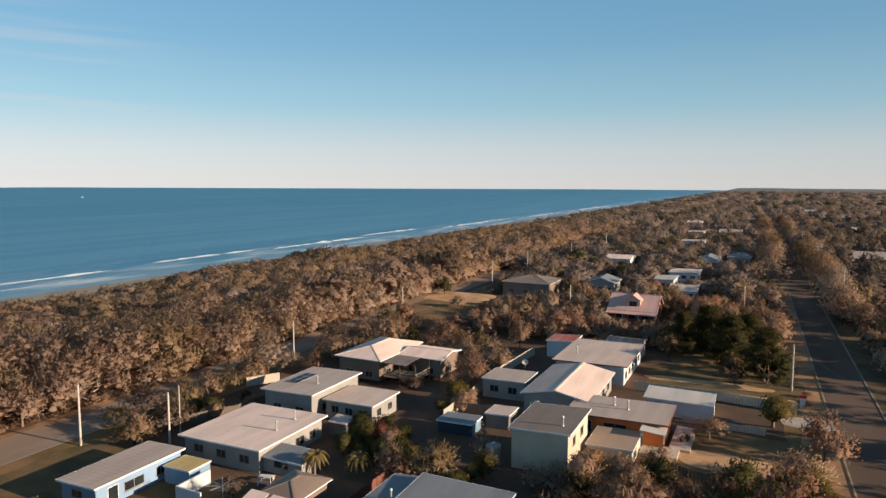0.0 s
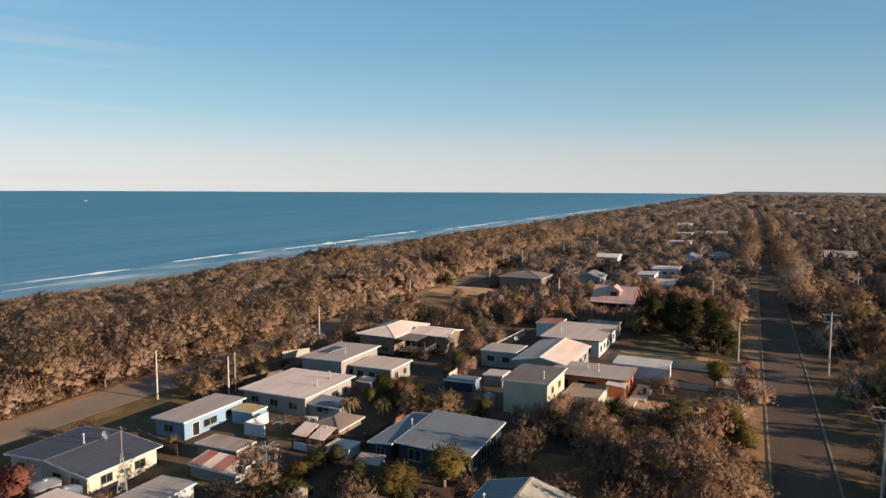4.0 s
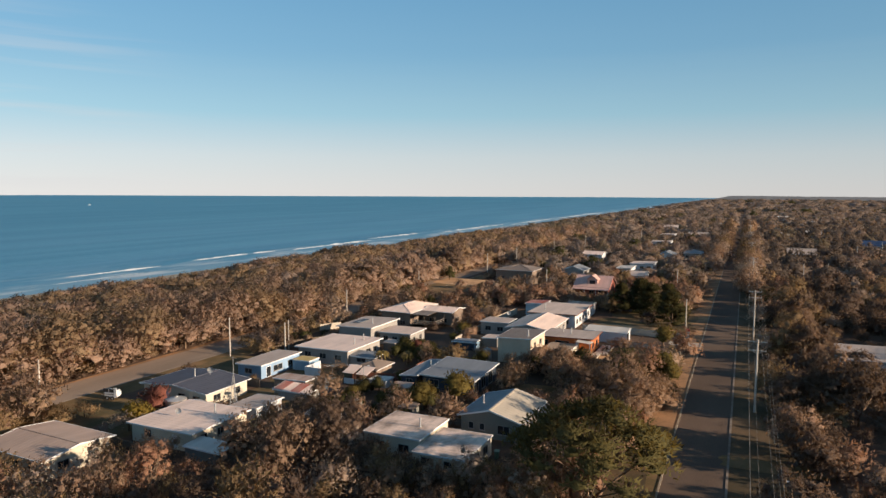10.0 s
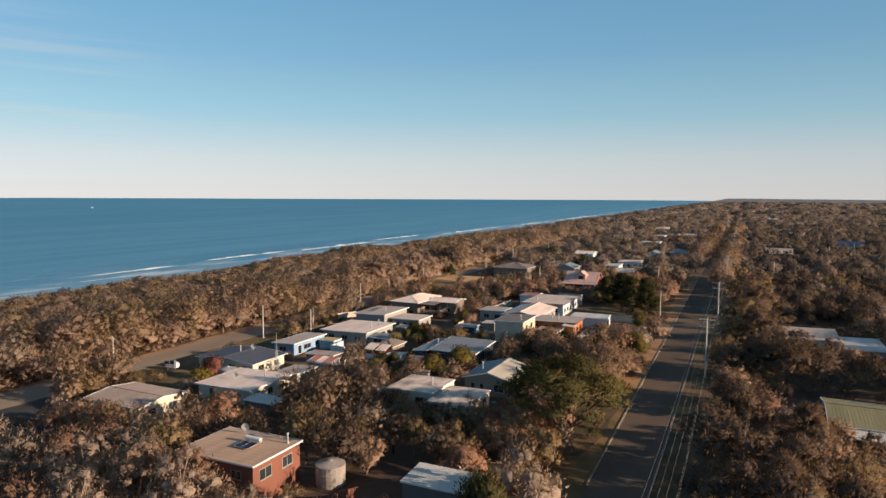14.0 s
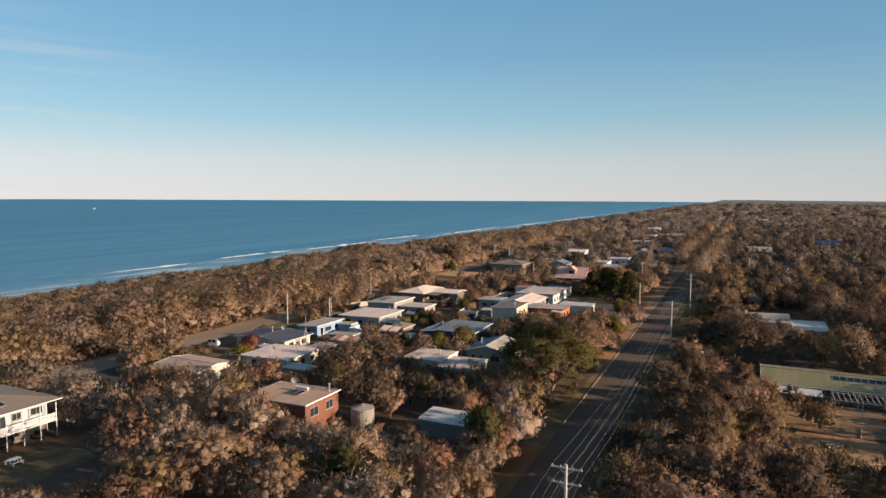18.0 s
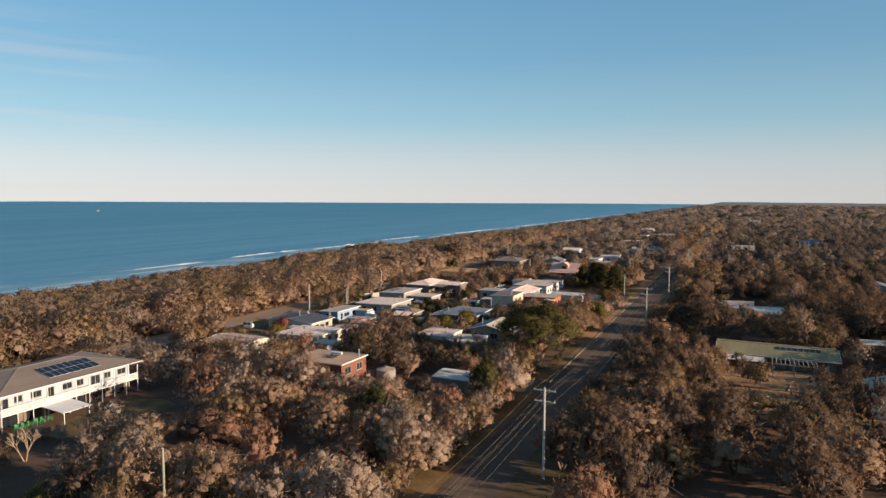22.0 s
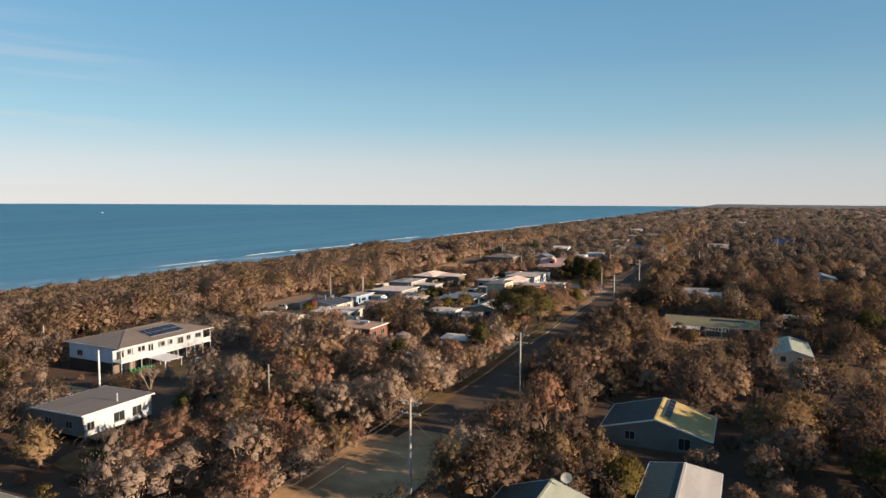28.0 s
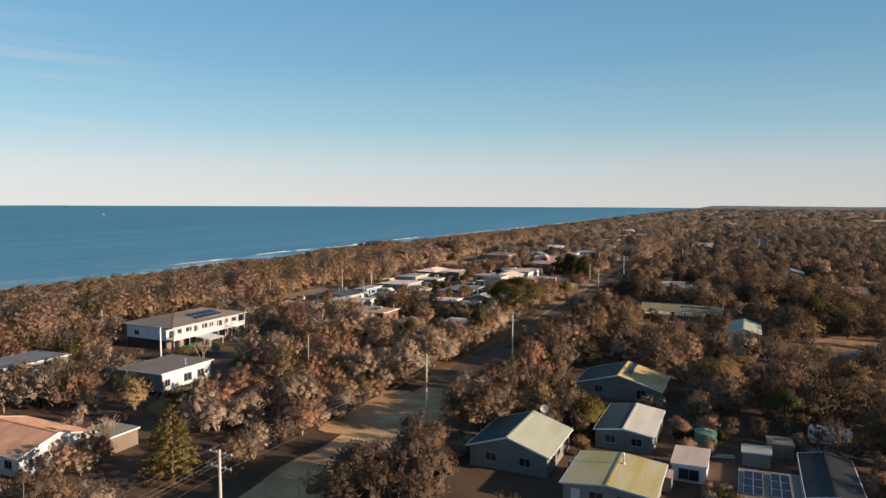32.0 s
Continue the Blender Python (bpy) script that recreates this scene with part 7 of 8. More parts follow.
def scatter(y0, y1, step, lod_of, wood_of, big=1.0, xa=-194.0, xb=9999.0):
    y = y0
    while y < y1:
        x_max = min(xb, 64 + (y + 226) * 0.19)
        # the edge of sight on the seaward side
        x_min = max(xa, -(y + 226) / 0.5 - 20) if y < 120 else xa
        x = x_min + rng.uniform(0, step)
        while x < x_max:
            px, py = x + rng.uniform(-0.42, 0.42) * step, y + rng.uniform(-0.42, 0.42) * step
            x += step
            if rng.random() > share(px, py) * glade(px, py) or (abs(px - 2.5) < 4.2 and min(abs(py + 104), abs(py + 147), abs(py + 187), abs(py + 10)) < 8) or (-25 < px < -12 and -178 < py < -162):
                continue
            k = big * (0.78 + 0.5 * rng.random() + 0.25 * noise.noise((px * 0.05, py * 0.05, 8.0)))
            if px < -116:
                k *= 0.95 - 0.30 * max(0, min(1, (-165 - px) / 25)) + 0.28 * max(0, min(1, (px + 142) / 22))
            form = rng.randrange(6) if px > -136 else (0, 2, 3)[rng.randrange(3)]
            high = k * rng.uniform(0.85, 1.12) / (1 if big < 1.5 else big ** 0.75)
            tall = (0.26 if -45 < py < 40 else 0.5) if road_r(py) < px < road_r(py) + 15 and -112 < py < 420 else (0.42 if py < -80 else 0.38 if (px > 1 or py < -52) else 0.08)
            if px > -100 and py < 420 and rng.random() < (tall if py < 140 or px < road_r(py) + 15 else 0.3):
                form, k = 6 + rng.randrange(3), rng.uniform(0.7, 1.22) * (1.0 if py < 40 else 0.85 if py < 140 else 1.05)
                high = k * rng.uniform(0.85, 1.1)
                if lane(px, py):
                    k, high = 0.5 * k, 0.38 * high
            elif lane(px, py):
                k, high = 0.6 * k, 0.5 * high
            elif px < -116:
                k, high = k * 1.28, high * (0.88 if px < -136 else 0.98)
                if px > -136 and py < 150 and rng.random() < 0.45:
                    form, k = 6 + rng.randrange(3), 0.72 * k
                    high = k * rng.uniform(0.72, 0.95)
            while k > 0.35 and not clear_of_houses(px, py, 1.5 * k, high * (8.4 if form > 5 else 4.9 if form in (1, 4, 5) else 4.0)):
                k, high = k * 0.8, high * 0.8
            if k <= 0.35:
                continue
            lod = lod_of(px, py)
            w = wood_of(px, py)
            row = (lod, form, px, py, ground_z(px, py), rng.uniform(0, 6.283), k, high, leaf_of(px, py))
            if lod == 0 and -60 < px < 42 and -172 < py < -40 and len(singles) < 280 and rng.random() < 0.62:
                singles.append(row)
            else:
                w.add(*row)
        y += step


lod_near = lambda x, y: 0 if (-52 < x < 48 and y < -72) or (-34 < x < 16 and y < -30) else (1 if x > (-150 if -70 < y < 60 else -128) and y < 70 else 2)
scatter(-190, 140, 3.9, lod_near, lambda x, y: dune_wood, big=1.24, xb=-112.6)
scatter(-190, -50, 4.9, lod_near, lambda x, y: near_wood, big=1.32, xa=-112.6)
scatter(-50, 140, 3.7, lod_near, lambda x, y: near_wood, big=1.02, xa=-112.6)
scatter(140, 400, 5.0, lambda x, y: 2, lambda x, y: dune_wood, big=1.45, xb=-112.6)
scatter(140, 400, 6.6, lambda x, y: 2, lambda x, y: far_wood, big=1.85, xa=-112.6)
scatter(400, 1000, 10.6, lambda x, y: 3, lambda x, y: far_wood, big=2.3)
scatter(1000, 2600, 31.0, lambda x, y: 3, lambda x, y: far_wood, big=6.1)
# low growth closes the foot of the dune scrub
y = -150.0
while y < 176:
    x, k = -113.9 + rng.uniform(-1.6, 0.5), rng.uniform(0.42, 0.72)
    dune_wood.add(1, (0, 2, 3)[rng.randrange(3)], x, y, ground_z(x, y) - 0.25, rng.uniform(0, 6.28), k, k * rng.uniform(0.7, 1.0), rng.choice((0, 0, 4, 5)))
    y += rng.uniform(1.2, 2.6)
# the woods go on behind the flight and inland
outer_wood = Wood()
for _ in range(2600):
    x, y = rng.uniform(-112, 190), rng.uniform(-330, 160)
    if (y > -188 and x < 64 + (y + 226) * 0.17) or -14 < x < 5:
        continue
    k = rng.uniform(1.2, 1.9)
    outer_wood.add(3, rng.randrange(6), x, y, ground_z(x, y), rng.uniform(0, 6.28), k, k * 0.8, leaf_of(x, y))
outer_wood.build("outer_woodland", "brown coastal woodland round the hamlet", SCRUB_MATS)
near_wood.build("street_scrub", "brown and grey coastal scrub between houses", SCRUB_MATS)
dune_wood.build("dune_scrub", "dense wind-shaped brown scrub over the dune", DUNE_MATS)
far_wood.build("far_woodland", "distant brown coastal woodland", HAZED_FAR_MATS)

# trees of their own near the flight
protos = {}


def tree(name, form, leaf_m, x, y, turn, scale, high, label, key, bark=M_bark, category="tree", group="trees along the street"):
    """A tree with its trunk and its crown; alike trees share their meshes."""
    z = ground_z(x, y)
    m = Matrix.LocRotScale((x, y, z), Euler((0, 0, turn)), (scale, scale, high))
    if key not in protos:
        (cv, cf, cn), (tv, tf, tn) = form
        protos[key] = (raw_mesh("crown", cv, cf, [leaf_m], None, cn), raw_mesh("trunk", tv, tf, [M_bark_pale if leaf_m in (M_scrub_grey, M_scrub_rust) else bark]))
    t = new(name)
    t.matrix_basis = m
    tagged(t, label, category, group)
    part("crown", protos[key][0], None, t)
    part("trunk", protos[key][1], None, t)
    return t


NAMES = {0: ("tea_tree", "brown-olive tea-tree with a broken low crown"), 1: ("banksia", "grey-leaved coastal banksia with pale upright sprays"), 2: ("tea_tree", "rusty brown tea-tree with a thin crown"), 3: ("wattle", "dark green coastal wattle tree"), 4: ("tea_tree", "olive-brown tea-tree with a rounded crown"), 5: ("tea_tree", "dark brown tea-tree with a dense crown")}
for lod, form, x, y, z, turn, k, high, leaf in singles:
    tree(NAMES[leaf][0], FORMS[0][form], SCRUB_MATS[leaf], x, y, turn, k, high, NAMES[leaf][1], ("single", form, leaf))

BIG_PINE = tree_form("pine", 41, 2600, 0.26, 1, 6)
ROUND = tree_form("round", 42, 800, 0.19, 3, 4)
SCRUB_HI = [tree_form(("scrub", "dome", "scrub")[k], 60 + k, 2600, 0.17, 24, 5) for k in range(3)]
CYPRESS = tree_form("cypress", 44, 4200, 0.30, 6, 6)
DOME = [tree_form("dome", 46 + k, 3400, 0.27, 16, 6) for k in range(2)]
for x, y, k, h in ((-19.6, 56.0, 1.35, 1.05), (-25.0, 64.5, 1.35, 1.1), (-29.5, 74.0, 1.25, 1.1), (-34.5, 71.0, 1.0, 0.95), (-22.5, 72.0, 1.1, 1.0)):
    tree("cypress", CYPRESS, M_leaf_dark, x, y, x, k, h, "dark dense cypress beside the street", "cypress")
for i, (x, y, k, h, m) in enumerate(((41.1, -109.4, 1.25, 1.12, 0), (51.3, -120.9, 0.95, 0.95, 1), (44.0, -101.5, 1.0, 1.0, 0), (61.0, -104.0, 1.1, 1.0, 0), (56.0, -112.5, 0.9, 0.9, 1), (62.9, -28.4, 1.3, 1.15, 1), (67.0, -132.0, 1.0, 0.9, 0))):
    tree("wattle", DOME[i % 2], (M_scrub_olive, M_leaf_green)[m], x, y, x, k, h, "broad wattle with a domed olive crown on forked limbs", ("dome", i % 2, m))
TALL_BY_HOUSES = [
    (-53.5, -83.0, 0.95), (-50.0, -85.5, 1.0), (-46.5, -83.2, 0.9), (-43.4, -86.0, 1.0), (-55.0, -78.0, 0.95), (-39.5, -84.5, 0.8), (-58.0, -86.5, 1.0),
    (-34.5, -66.0, 0.85), (-62.5, -60.5, 0.9), (-69.0, -62.0, 0.85), (-74.5, -70.5, 0.9), (-81.0, -70.0, 0.85), (-87.0, -69.0, 0.8),
    (-41.5, -83.0, 0.78), (-45.0, -81.8, 0.72),
]
TALL_BY_STREET = [
    (-38.4, -82.4, 0.7), (-36.0, -78.6, 0.6), (13.0, -36.5, 0.55), (12.4, -30.0, 0.65), (15.5, -39.0, 0.5), (-17.6, -52.0, 0.8), (-21.0, -49.5, 0.85),
    (-16.8, -58.5, 0.7), (-15.6, -78.5, 0.8), (-28.5, -47.5, 0.85), (-24.6, -37.5, 0.75), (-22.5, -45.0, 0.9), (-14.6, -50.5, 0.6), (-15.8, -64.5, 0.7),
    (-14.2, -72.5, 0.65),
]
TALL_BY_SHORE = [
    (-13.2, -84.0, 0.7), (-15.4, -90.5, 0.75), (-12.6, -97.0, 0.65), (-14.0, -104.0, 0.7), (-13.0, -110.5, 0.65), (-48.0, -47.5, 0.95),
    (-52.5, -49.0, 1.05), (-56.5, -51.0, 0.95), (-50.5, -53.5, 0.9), (-45.0, -51.0, 0.8), (-100.0, -53.0, 0.75), (-96.5, -57.5, 0.75),
    (-102.0, -48.5, 0.6), (-95.0, -62.0, 0.8),
    (-12.4, -76.5, 0.85), (-12.6, -80.0, 0.75), (-12.2, -88.5, 0.9), (-12.6, -93.8, 0.95), (-11.9, -100.5, 0.9), (-12.4, -107.2, 0.9), (-16.8, -87.0, 1.0), (-17.2, -97.5, 1.05), (-16.4, -102.6, 0.95), (-12.6, -68.6, 0.8),
]
for i, (x, y, k) in enumerate(TALL_BY_HOUSES + TALL_BY_STREET + TALL_BY_SHORE):
    k *= 1.14 if i < 7 and x < -42 else 0.86
    m = 5 if -57 < x < -44 and y > -56 else (1, 0, 2, 1, 4, 0)[i % 6]
    tree(NAMES[m][0], FORMS[0][6 + i % 3], SCRUB_MATS[m], x, y, x, k, k, "tall airy %s close to a house" % ("banksia" if m == 1 else "tea-tree"), ("single", 6 + i % 3, m))
# bushes by the esplanade's near end
for i in range(26):
    x, y, k, m = rng.uniform(-103.2, -92.5), rng.uniform(-64.0, -46.5), rng.uniform(0.45, 0.8), rng.choice((4, 4, 0, 1))
    if clear_of_houses(x, y, 1.2):
        tree(NAMES[m][0], FORMS[1][i % 6], SCRUB_MATS[m], x, y, x * 5, k * 1.1, k, "bushy %s beside the esplanade" % ("banksia" if m == 1 else "tea-tree"), ("bush", i % 6, m), group="bushes by the esplanade")
# low bushes on the street's west verge
for i in range(22):
    y = -42 + 4.4 * i + rng.uniform(-1.5, 1.5)
    x, k, m = road_l(y) - rng.uniform(2.0, 4.2), rng.uniform(0.25, 0.5), rng.choice((0, 4, 5, 3))
    if not (34 < y < 43 or 14 < y < 24):
        tree("shrub", FORMS[1][i % 6], SCRUB_MATS[m], x, y, x * 7, k, k * 0.8, "low dry shrub on the grass verge", ("bush", i % 6, m), category="shrub", group="verge shrubs")
for i in range(9):
    x, y, k, m = -12.4 + 1.2 * math.sin(i * 2.3), -117.5 - 4.1 * i, 0.62 + 0.16 * math.sin(i * 1.7), (0, 5, 1, 2, 4)[i % 5]
    tree(NAMES[m][0], FORMS[0][6 + i % 3], SCRUB_MATS[m], x, y, x * i, k, k, "airy %s beside the unsealed road" % ("banksia" if m == 1 else "tea-tree"), ("single", 6 + i % 3, m))
for i, (x, y, k) in enumerate(((5.5, -62.0, 0.9), (4.0, -68.0, 0.8), (6.5, -72.5, 1.0), (4.6, -79.0, 0.85), (7.0, -84.0, 0.95), (5.0, -90.0, 0.85), (12.0, -64.0, 0.95), (11.0, -76.0, 1.0), (13.0, -88.0, 0.9))):
    m = (5, 4, 0, 5, 2)[i % 5]
    tree(NAMES[m][0], FORMS[0][6 + i % 3], SCRUB_MATS[m], x, y, x + y, k, k, "tall airy tea-tree crowding the street edge", ("single", 6 + i % 3, m))
LOT_STREET = [
    (6.2, -146.0, 0.55), (5.6, -152.0, 0.7), (5.0, -158.0, 0.75), (7.8, -149.5, 0.7), (18.0, -47.5, 1.15), (15.4, -61.5, 1.0), (17.2, -58.0, 1.1),
    (16.6, -68.5, 1.1), (19.4, -74.5, 1.2), (13.5, -52.0, 0.9),
]
LOT_MIDDLE = [
    (10.0, -57.0, 0.85), (4.9, -164.5, 0.7), (-13.5, -150.0, 0.75), (-12.9, -155.0, 0.7), (-13.5, -160.0, 0.8), (-12.8, -165.0, 0.7),
    (-31.0, -170.0, 0.75), (-30.0, -175.5, 0.8), (-78.0, -150.0, 0.85), (-76.5, -145.0, 0.75), (-79.0, -155.5, 0.9), (-74.0, -152.0, 0.8),
]
LOT_YARD = [
    (47.2, -124.6, 0.6), (52.2, -127.6, 0.5), (59.0, -128.4, 0.65), (62.0, -123.0, 0.75), (43.6, -126.0, 0.6), (56.0, -131.0, 0.45),
    (49.6, -118.4, 0.7), (38.4, -120.0, 0.7), (60.5, -136.5, 0.6), (-62.5, -148.0, 0.75), (-50.5, -154.5, 0.6),
]
for i, (x, y, k) in enumerate(LOT_STREET + LOT_MIDDLE + LOT_YARD):
    k *= 0.72 if x > 10 else 0.88
    m = (0, 5, 1, 4, 2, 0)[i % 6] if x < 10 else (5, 4, 5, 0)[i % 4]
    tree(NAMES[m][0], FORMS[0][6 + i % 3], SCRUB_MATS[m], x, y, x + y, k, k, "airy %s among the lots" % ("banksia" if m == 1 else "tea-tree"), ("single", 6 + i % 3, m))
# a row of taller trees behind the east verge, whose shadows cross the street
y = -114.0
while y < 118:
    x = road_r(y) + rng.uniform(9.5, 15.0)
    k = rng.uniform(0.85, 1.2)
    if clear_of_houses(x, y, 1.6 * k, 6.0) and not lane(x, y) and not (-62 < y < -44 or 0.5 < y < 7 or -28 < y < -22) and min(abs(y + 103), abs(y + 10)) > 4:
        f, m = rng.randrange(3), rng.choice((0, 5, 5, 2, 4))
        tree(NAMES[m][0], FORMS[0][6 + f], SCRUB_MATS[m], x, y, rng.uniform(0, 6.28), k, k * rng.uniform(0.9, 1.15), "tall airy %s behind the street verge" % ("banksia" if m == 1 else "tea-tree"), ("single", 6 + f, m))
    y += rng.uniform(6.0, 13.0)
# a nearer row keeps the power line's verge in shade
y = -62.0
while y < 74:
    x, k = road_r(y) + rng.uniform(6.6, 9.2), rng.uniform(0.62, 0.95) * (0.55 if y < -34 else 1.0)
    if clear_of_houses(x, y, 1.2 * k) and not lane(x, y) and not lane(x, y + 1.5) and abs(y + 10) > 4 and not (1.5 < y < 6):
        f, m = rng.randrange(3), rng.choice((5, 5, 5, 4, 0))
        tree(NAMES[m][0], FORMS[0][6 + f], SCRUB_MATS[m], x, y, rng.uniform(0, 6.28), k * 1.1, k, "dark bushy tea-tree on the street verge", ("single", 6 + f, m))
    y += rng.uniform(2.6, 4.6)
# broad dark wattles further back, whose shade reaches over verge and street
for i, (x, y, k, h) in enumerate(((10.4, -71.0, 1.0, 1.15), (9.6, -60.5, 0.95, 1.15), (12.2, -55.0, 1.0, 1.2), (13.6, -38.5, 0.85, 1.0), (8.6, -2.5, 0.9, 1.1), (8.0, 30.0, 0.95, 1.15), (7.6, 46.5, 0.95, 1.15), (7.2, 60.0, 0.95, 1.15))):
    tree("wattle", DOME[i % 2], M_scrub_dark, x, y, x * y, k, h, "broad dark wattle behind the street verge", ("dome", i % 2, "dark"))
# trees that stand before the white house and the stained flat roof
for i, (x, y, k, m) in enumerate(((9.5, 17.5, 0.8, 5), (12.6, 20.0, 0.9, 0), (15.8, 18.5, 0.85, 5), (18.6, 19.5, 0.52, 4), (21.6, 17.0, 0.75, 5), (24.6, 13.5, 0.6, 0), (28.0, 12.0, 0.55, 5), (31.5, 13.5, 0.6, 4), (11.0, 24.5, 0.6, 5), (15.0, -34.0, 0.78, 5), (17.8, -36.0, 0.68, 0), (21.4, -36.6, 0.55, 5),
                                  (-47.0, -45.6, 0.92, 5), (-44.0, -47.6, 0.74, 1), (-41.0, -48.0, 0.66, 5), (-38.0, -49.6, 0.66, 4), (-34.4, -49.8, 0.62, 5), (-50.2, -43.4, 0.95, 5), (-31.0, -51.0, 0.66, 0))):
    tree(NAMES[m][0], FORMS[0][6 + i % 3], SCRUB_MATS[m], x, y, x + y, k, k, "tall airy %s in front of a flat-roofed house" % ("banksia" if m == 1 else "tea-tree"), ("single", 6 + i % 3, m))
# further along both sides crowd in and hide the street
for side in (0, 1):
    y = 104.0 if side else 205.0
    while y < 520:
        x = road_r(y) + rng.uniform(1.2, 6.5) if side else road_l(y) - rng.uniform(0.6, 5.0)
        k, f, m = rng.uniform(0.95, 1.4), rng.randrange(3), rng.choice((0, 5, 5, 1, 4))
        if clear_of_houses(x, y, 1.6, 3.0) and min(abs(y - q) for _, q in POLES) > 3.5:
            tree(NAMES[m][0], FORMS[1][6 + f], SCRUB_MATS[m], x, y, rng.uniform(0, 6.28), k, k * rng.uniform(0.9, 1.15), "tall airy %s crowding the far street" % ("banksia" if m == 1 else "tea-tree"), ("far_single", 6 + f, m))
        y += rng.uniform(3.0, 7.0) * (1 if y < 300 else 1.6)
BIG_DOME = tree_form("dome", 52, 6500, 0.25, 18, 6)
tree("cypress", BIG_DOME, M_cypress, -15.6, -44.8, 0.4, 2.2, 1.62, "broad green cypress with layered boughs beside the street", "cypress_green")
tree("pine", BIG_PINE, M_leaf_pine, -18.0, -169.4, 0.3, 1.55, 1.15, "yellow-green pine with tiered boughs", "pine", category="tree")
tree("pine", BIG_PINE, M_leaf_pine, -22.0, -167.4, 1.3, 0.95, 0.8, "yellow-green pine with tiered boughs", "pine", category="tree")
for x, y, k, h in ((-21.5, -10.5, 1.7, 1.75), (-27.5, -8.0, 1.5, 1.6), (-18.5, -4.0, 1.35, 1.45), (-24.5, -1.5, 1.25, 1.1), (-31.0, -1.5, 1.3, 1.3), (-17.0, -15.5, 1.3, 1.4), (-14.8, -9.5, 1.5, 1.35), (-16.2, -19.0, 1.2, 1.2), (-33.5, 2.5, 1.1, 0.9), (-14.5, -1.0, 1.1, 0.9)):
    f_ = int(abs(x)) % 3
    tree("paperbark", SCRUB_HI[f_], M_paperbark, x, y, x * 3, k * (0.72 if f_ == 1 else 1), h * (0.72 if f_ == 1 else 1), "large brown paperbark with many bare pale limbs", ("paper", f_), M_bark_pale)
for x, y, k, m, lab in ((-85.0, -40.6, 2.0, M_leaf_red, "red-leaved shrub beside a lawn"), (-81.4, -46.6, 1.9, M_leaf_yellow, "olive-yellow garden shrub beside a lawn"), (-43.5, -18.2, 2.2, M_leaf_olive, "rounded olive garden tree in a backyard"),
                        (-46.5, -24.0, 1.9, M_leaf_olive, "rounded olive garden tree in a backyard"), (-35.8, -151.6, 0.95, M_scrub_dark, "clipped round garden shrub"), (-33.4, -151.2, 0.95, M_scrub_dark, "clipped round garden shrub"), (-30.8, -147.2, 1.7, M_scrub_grey, "large round grey garden shrub"), (-44.6, -152.6, 2.8, M_scrub_olive, "large round olive tree beside the small white house"),
                        (-41.4, -132.6, 1.4, M_leaf_green, "upright green cypress shrub"), (-34.4, -139.2, 1.1, M_scrub_rust, "pinkish dry garden shrub"), (-18.6, 35.0, 2.0, M_leaf_olive, "rounded hedge tree beside the drive"), (-21.6, 8.0, 2.2, M_leaf_green, "broad green shrub beside the street"),
                        (-17.4, 9.5, 1.9, M_leaf_green, "broad green shrub beside the street"), (-60.6, 1.6, 1.5, M_leaf_green, "leafy green backyard shrub"), (-67.2, 3.4, 1.2, M_leaf_green, "leafy green backyard shrub"), (-61.5, 5.5, 1.5, M_scrub, "dry brown backyard shrub"), (-64.0, 8.0, 1.4, M_leaf_red, "dark red leafy backyard shrub"),
                        (-57.5, 4.0, 1.2, M_leaf_olive, "leafy olive backyard shrub"), (-62.4, 27.0, 1.6, M_leaf_olive, "leafy olive backyard shrub"), (-69.5, 47.0, 1.9, M_scrub, "brown tree behind the houses"), (-95.0, -3.6, 1.9, M_scrub, "dark brown tree by the esplanade"), (-93.5, 8.0, 1.3, M_leaf_green, "green shrub by the esplanade"),
                        (-33.0, 33.0, 0.8, M_leaf_green, "small round tree behind the garage"), (-42.5, 52.0, 0.9, M_leaf_green, "small round tree on the lawn"), (-14.0, -76.2, 2.3, M_cypress, "tall bushy olive shrub beside the street"), (-16.8, -75.0, 2.0, M_cypress, "tall bushy olive shrub beside the street"), (12.5, -44.0, 1.4, M_leaf_olive, "olive shrub by the verge"), (44.5, -151.5, 1.2, M_leaf_olive, "olive shrub growing among sheds"), (24.6, -133.0, 1.7, M_leaf_olive, "tall olive shrub between sheds"), (24.8, -129.5, 1.5, M_leaf_olive, "tall olive shrub between sheds")):
    kind = "red" if m is M_leaf_red else m.name
    tree("shrub", ROUND, m, x, y, x, k, k * (1.5 if "cypress" in lab or "tall" in lab else 1.0), lab, ("round", kind), category="shrub", group="garden shrubs")


rg = random.Random(77)
YARDS_NORTH = [
    (-38, -28, 1.0, 7.0, 13, (M_scrub, M_leaf_dark), 2.1), (-23, -13.5, 3.0, 11.0, 26, (M_leaf_green, M_leaf_green, M_leaf_olive), 2.0),
    (-69, -60, 1.5, 12.5, 20, (M_leaf_green, M_leaf_dark, M_leaf_dark, M_leaf_olive), 1.4),
    (-59.5, -56.5, -23, -11, 12, (M_leaf_green, M_leaf_dark), 1.3), (-60, -44, -33, -20, 22, (M_leaf_green, M_leaf_dark, M_leaf_olive), 1.2),
    (-50, -46.5, -1.5, 4, 4, (M_leaf_olive, M_leaf_green), 1.4),
]
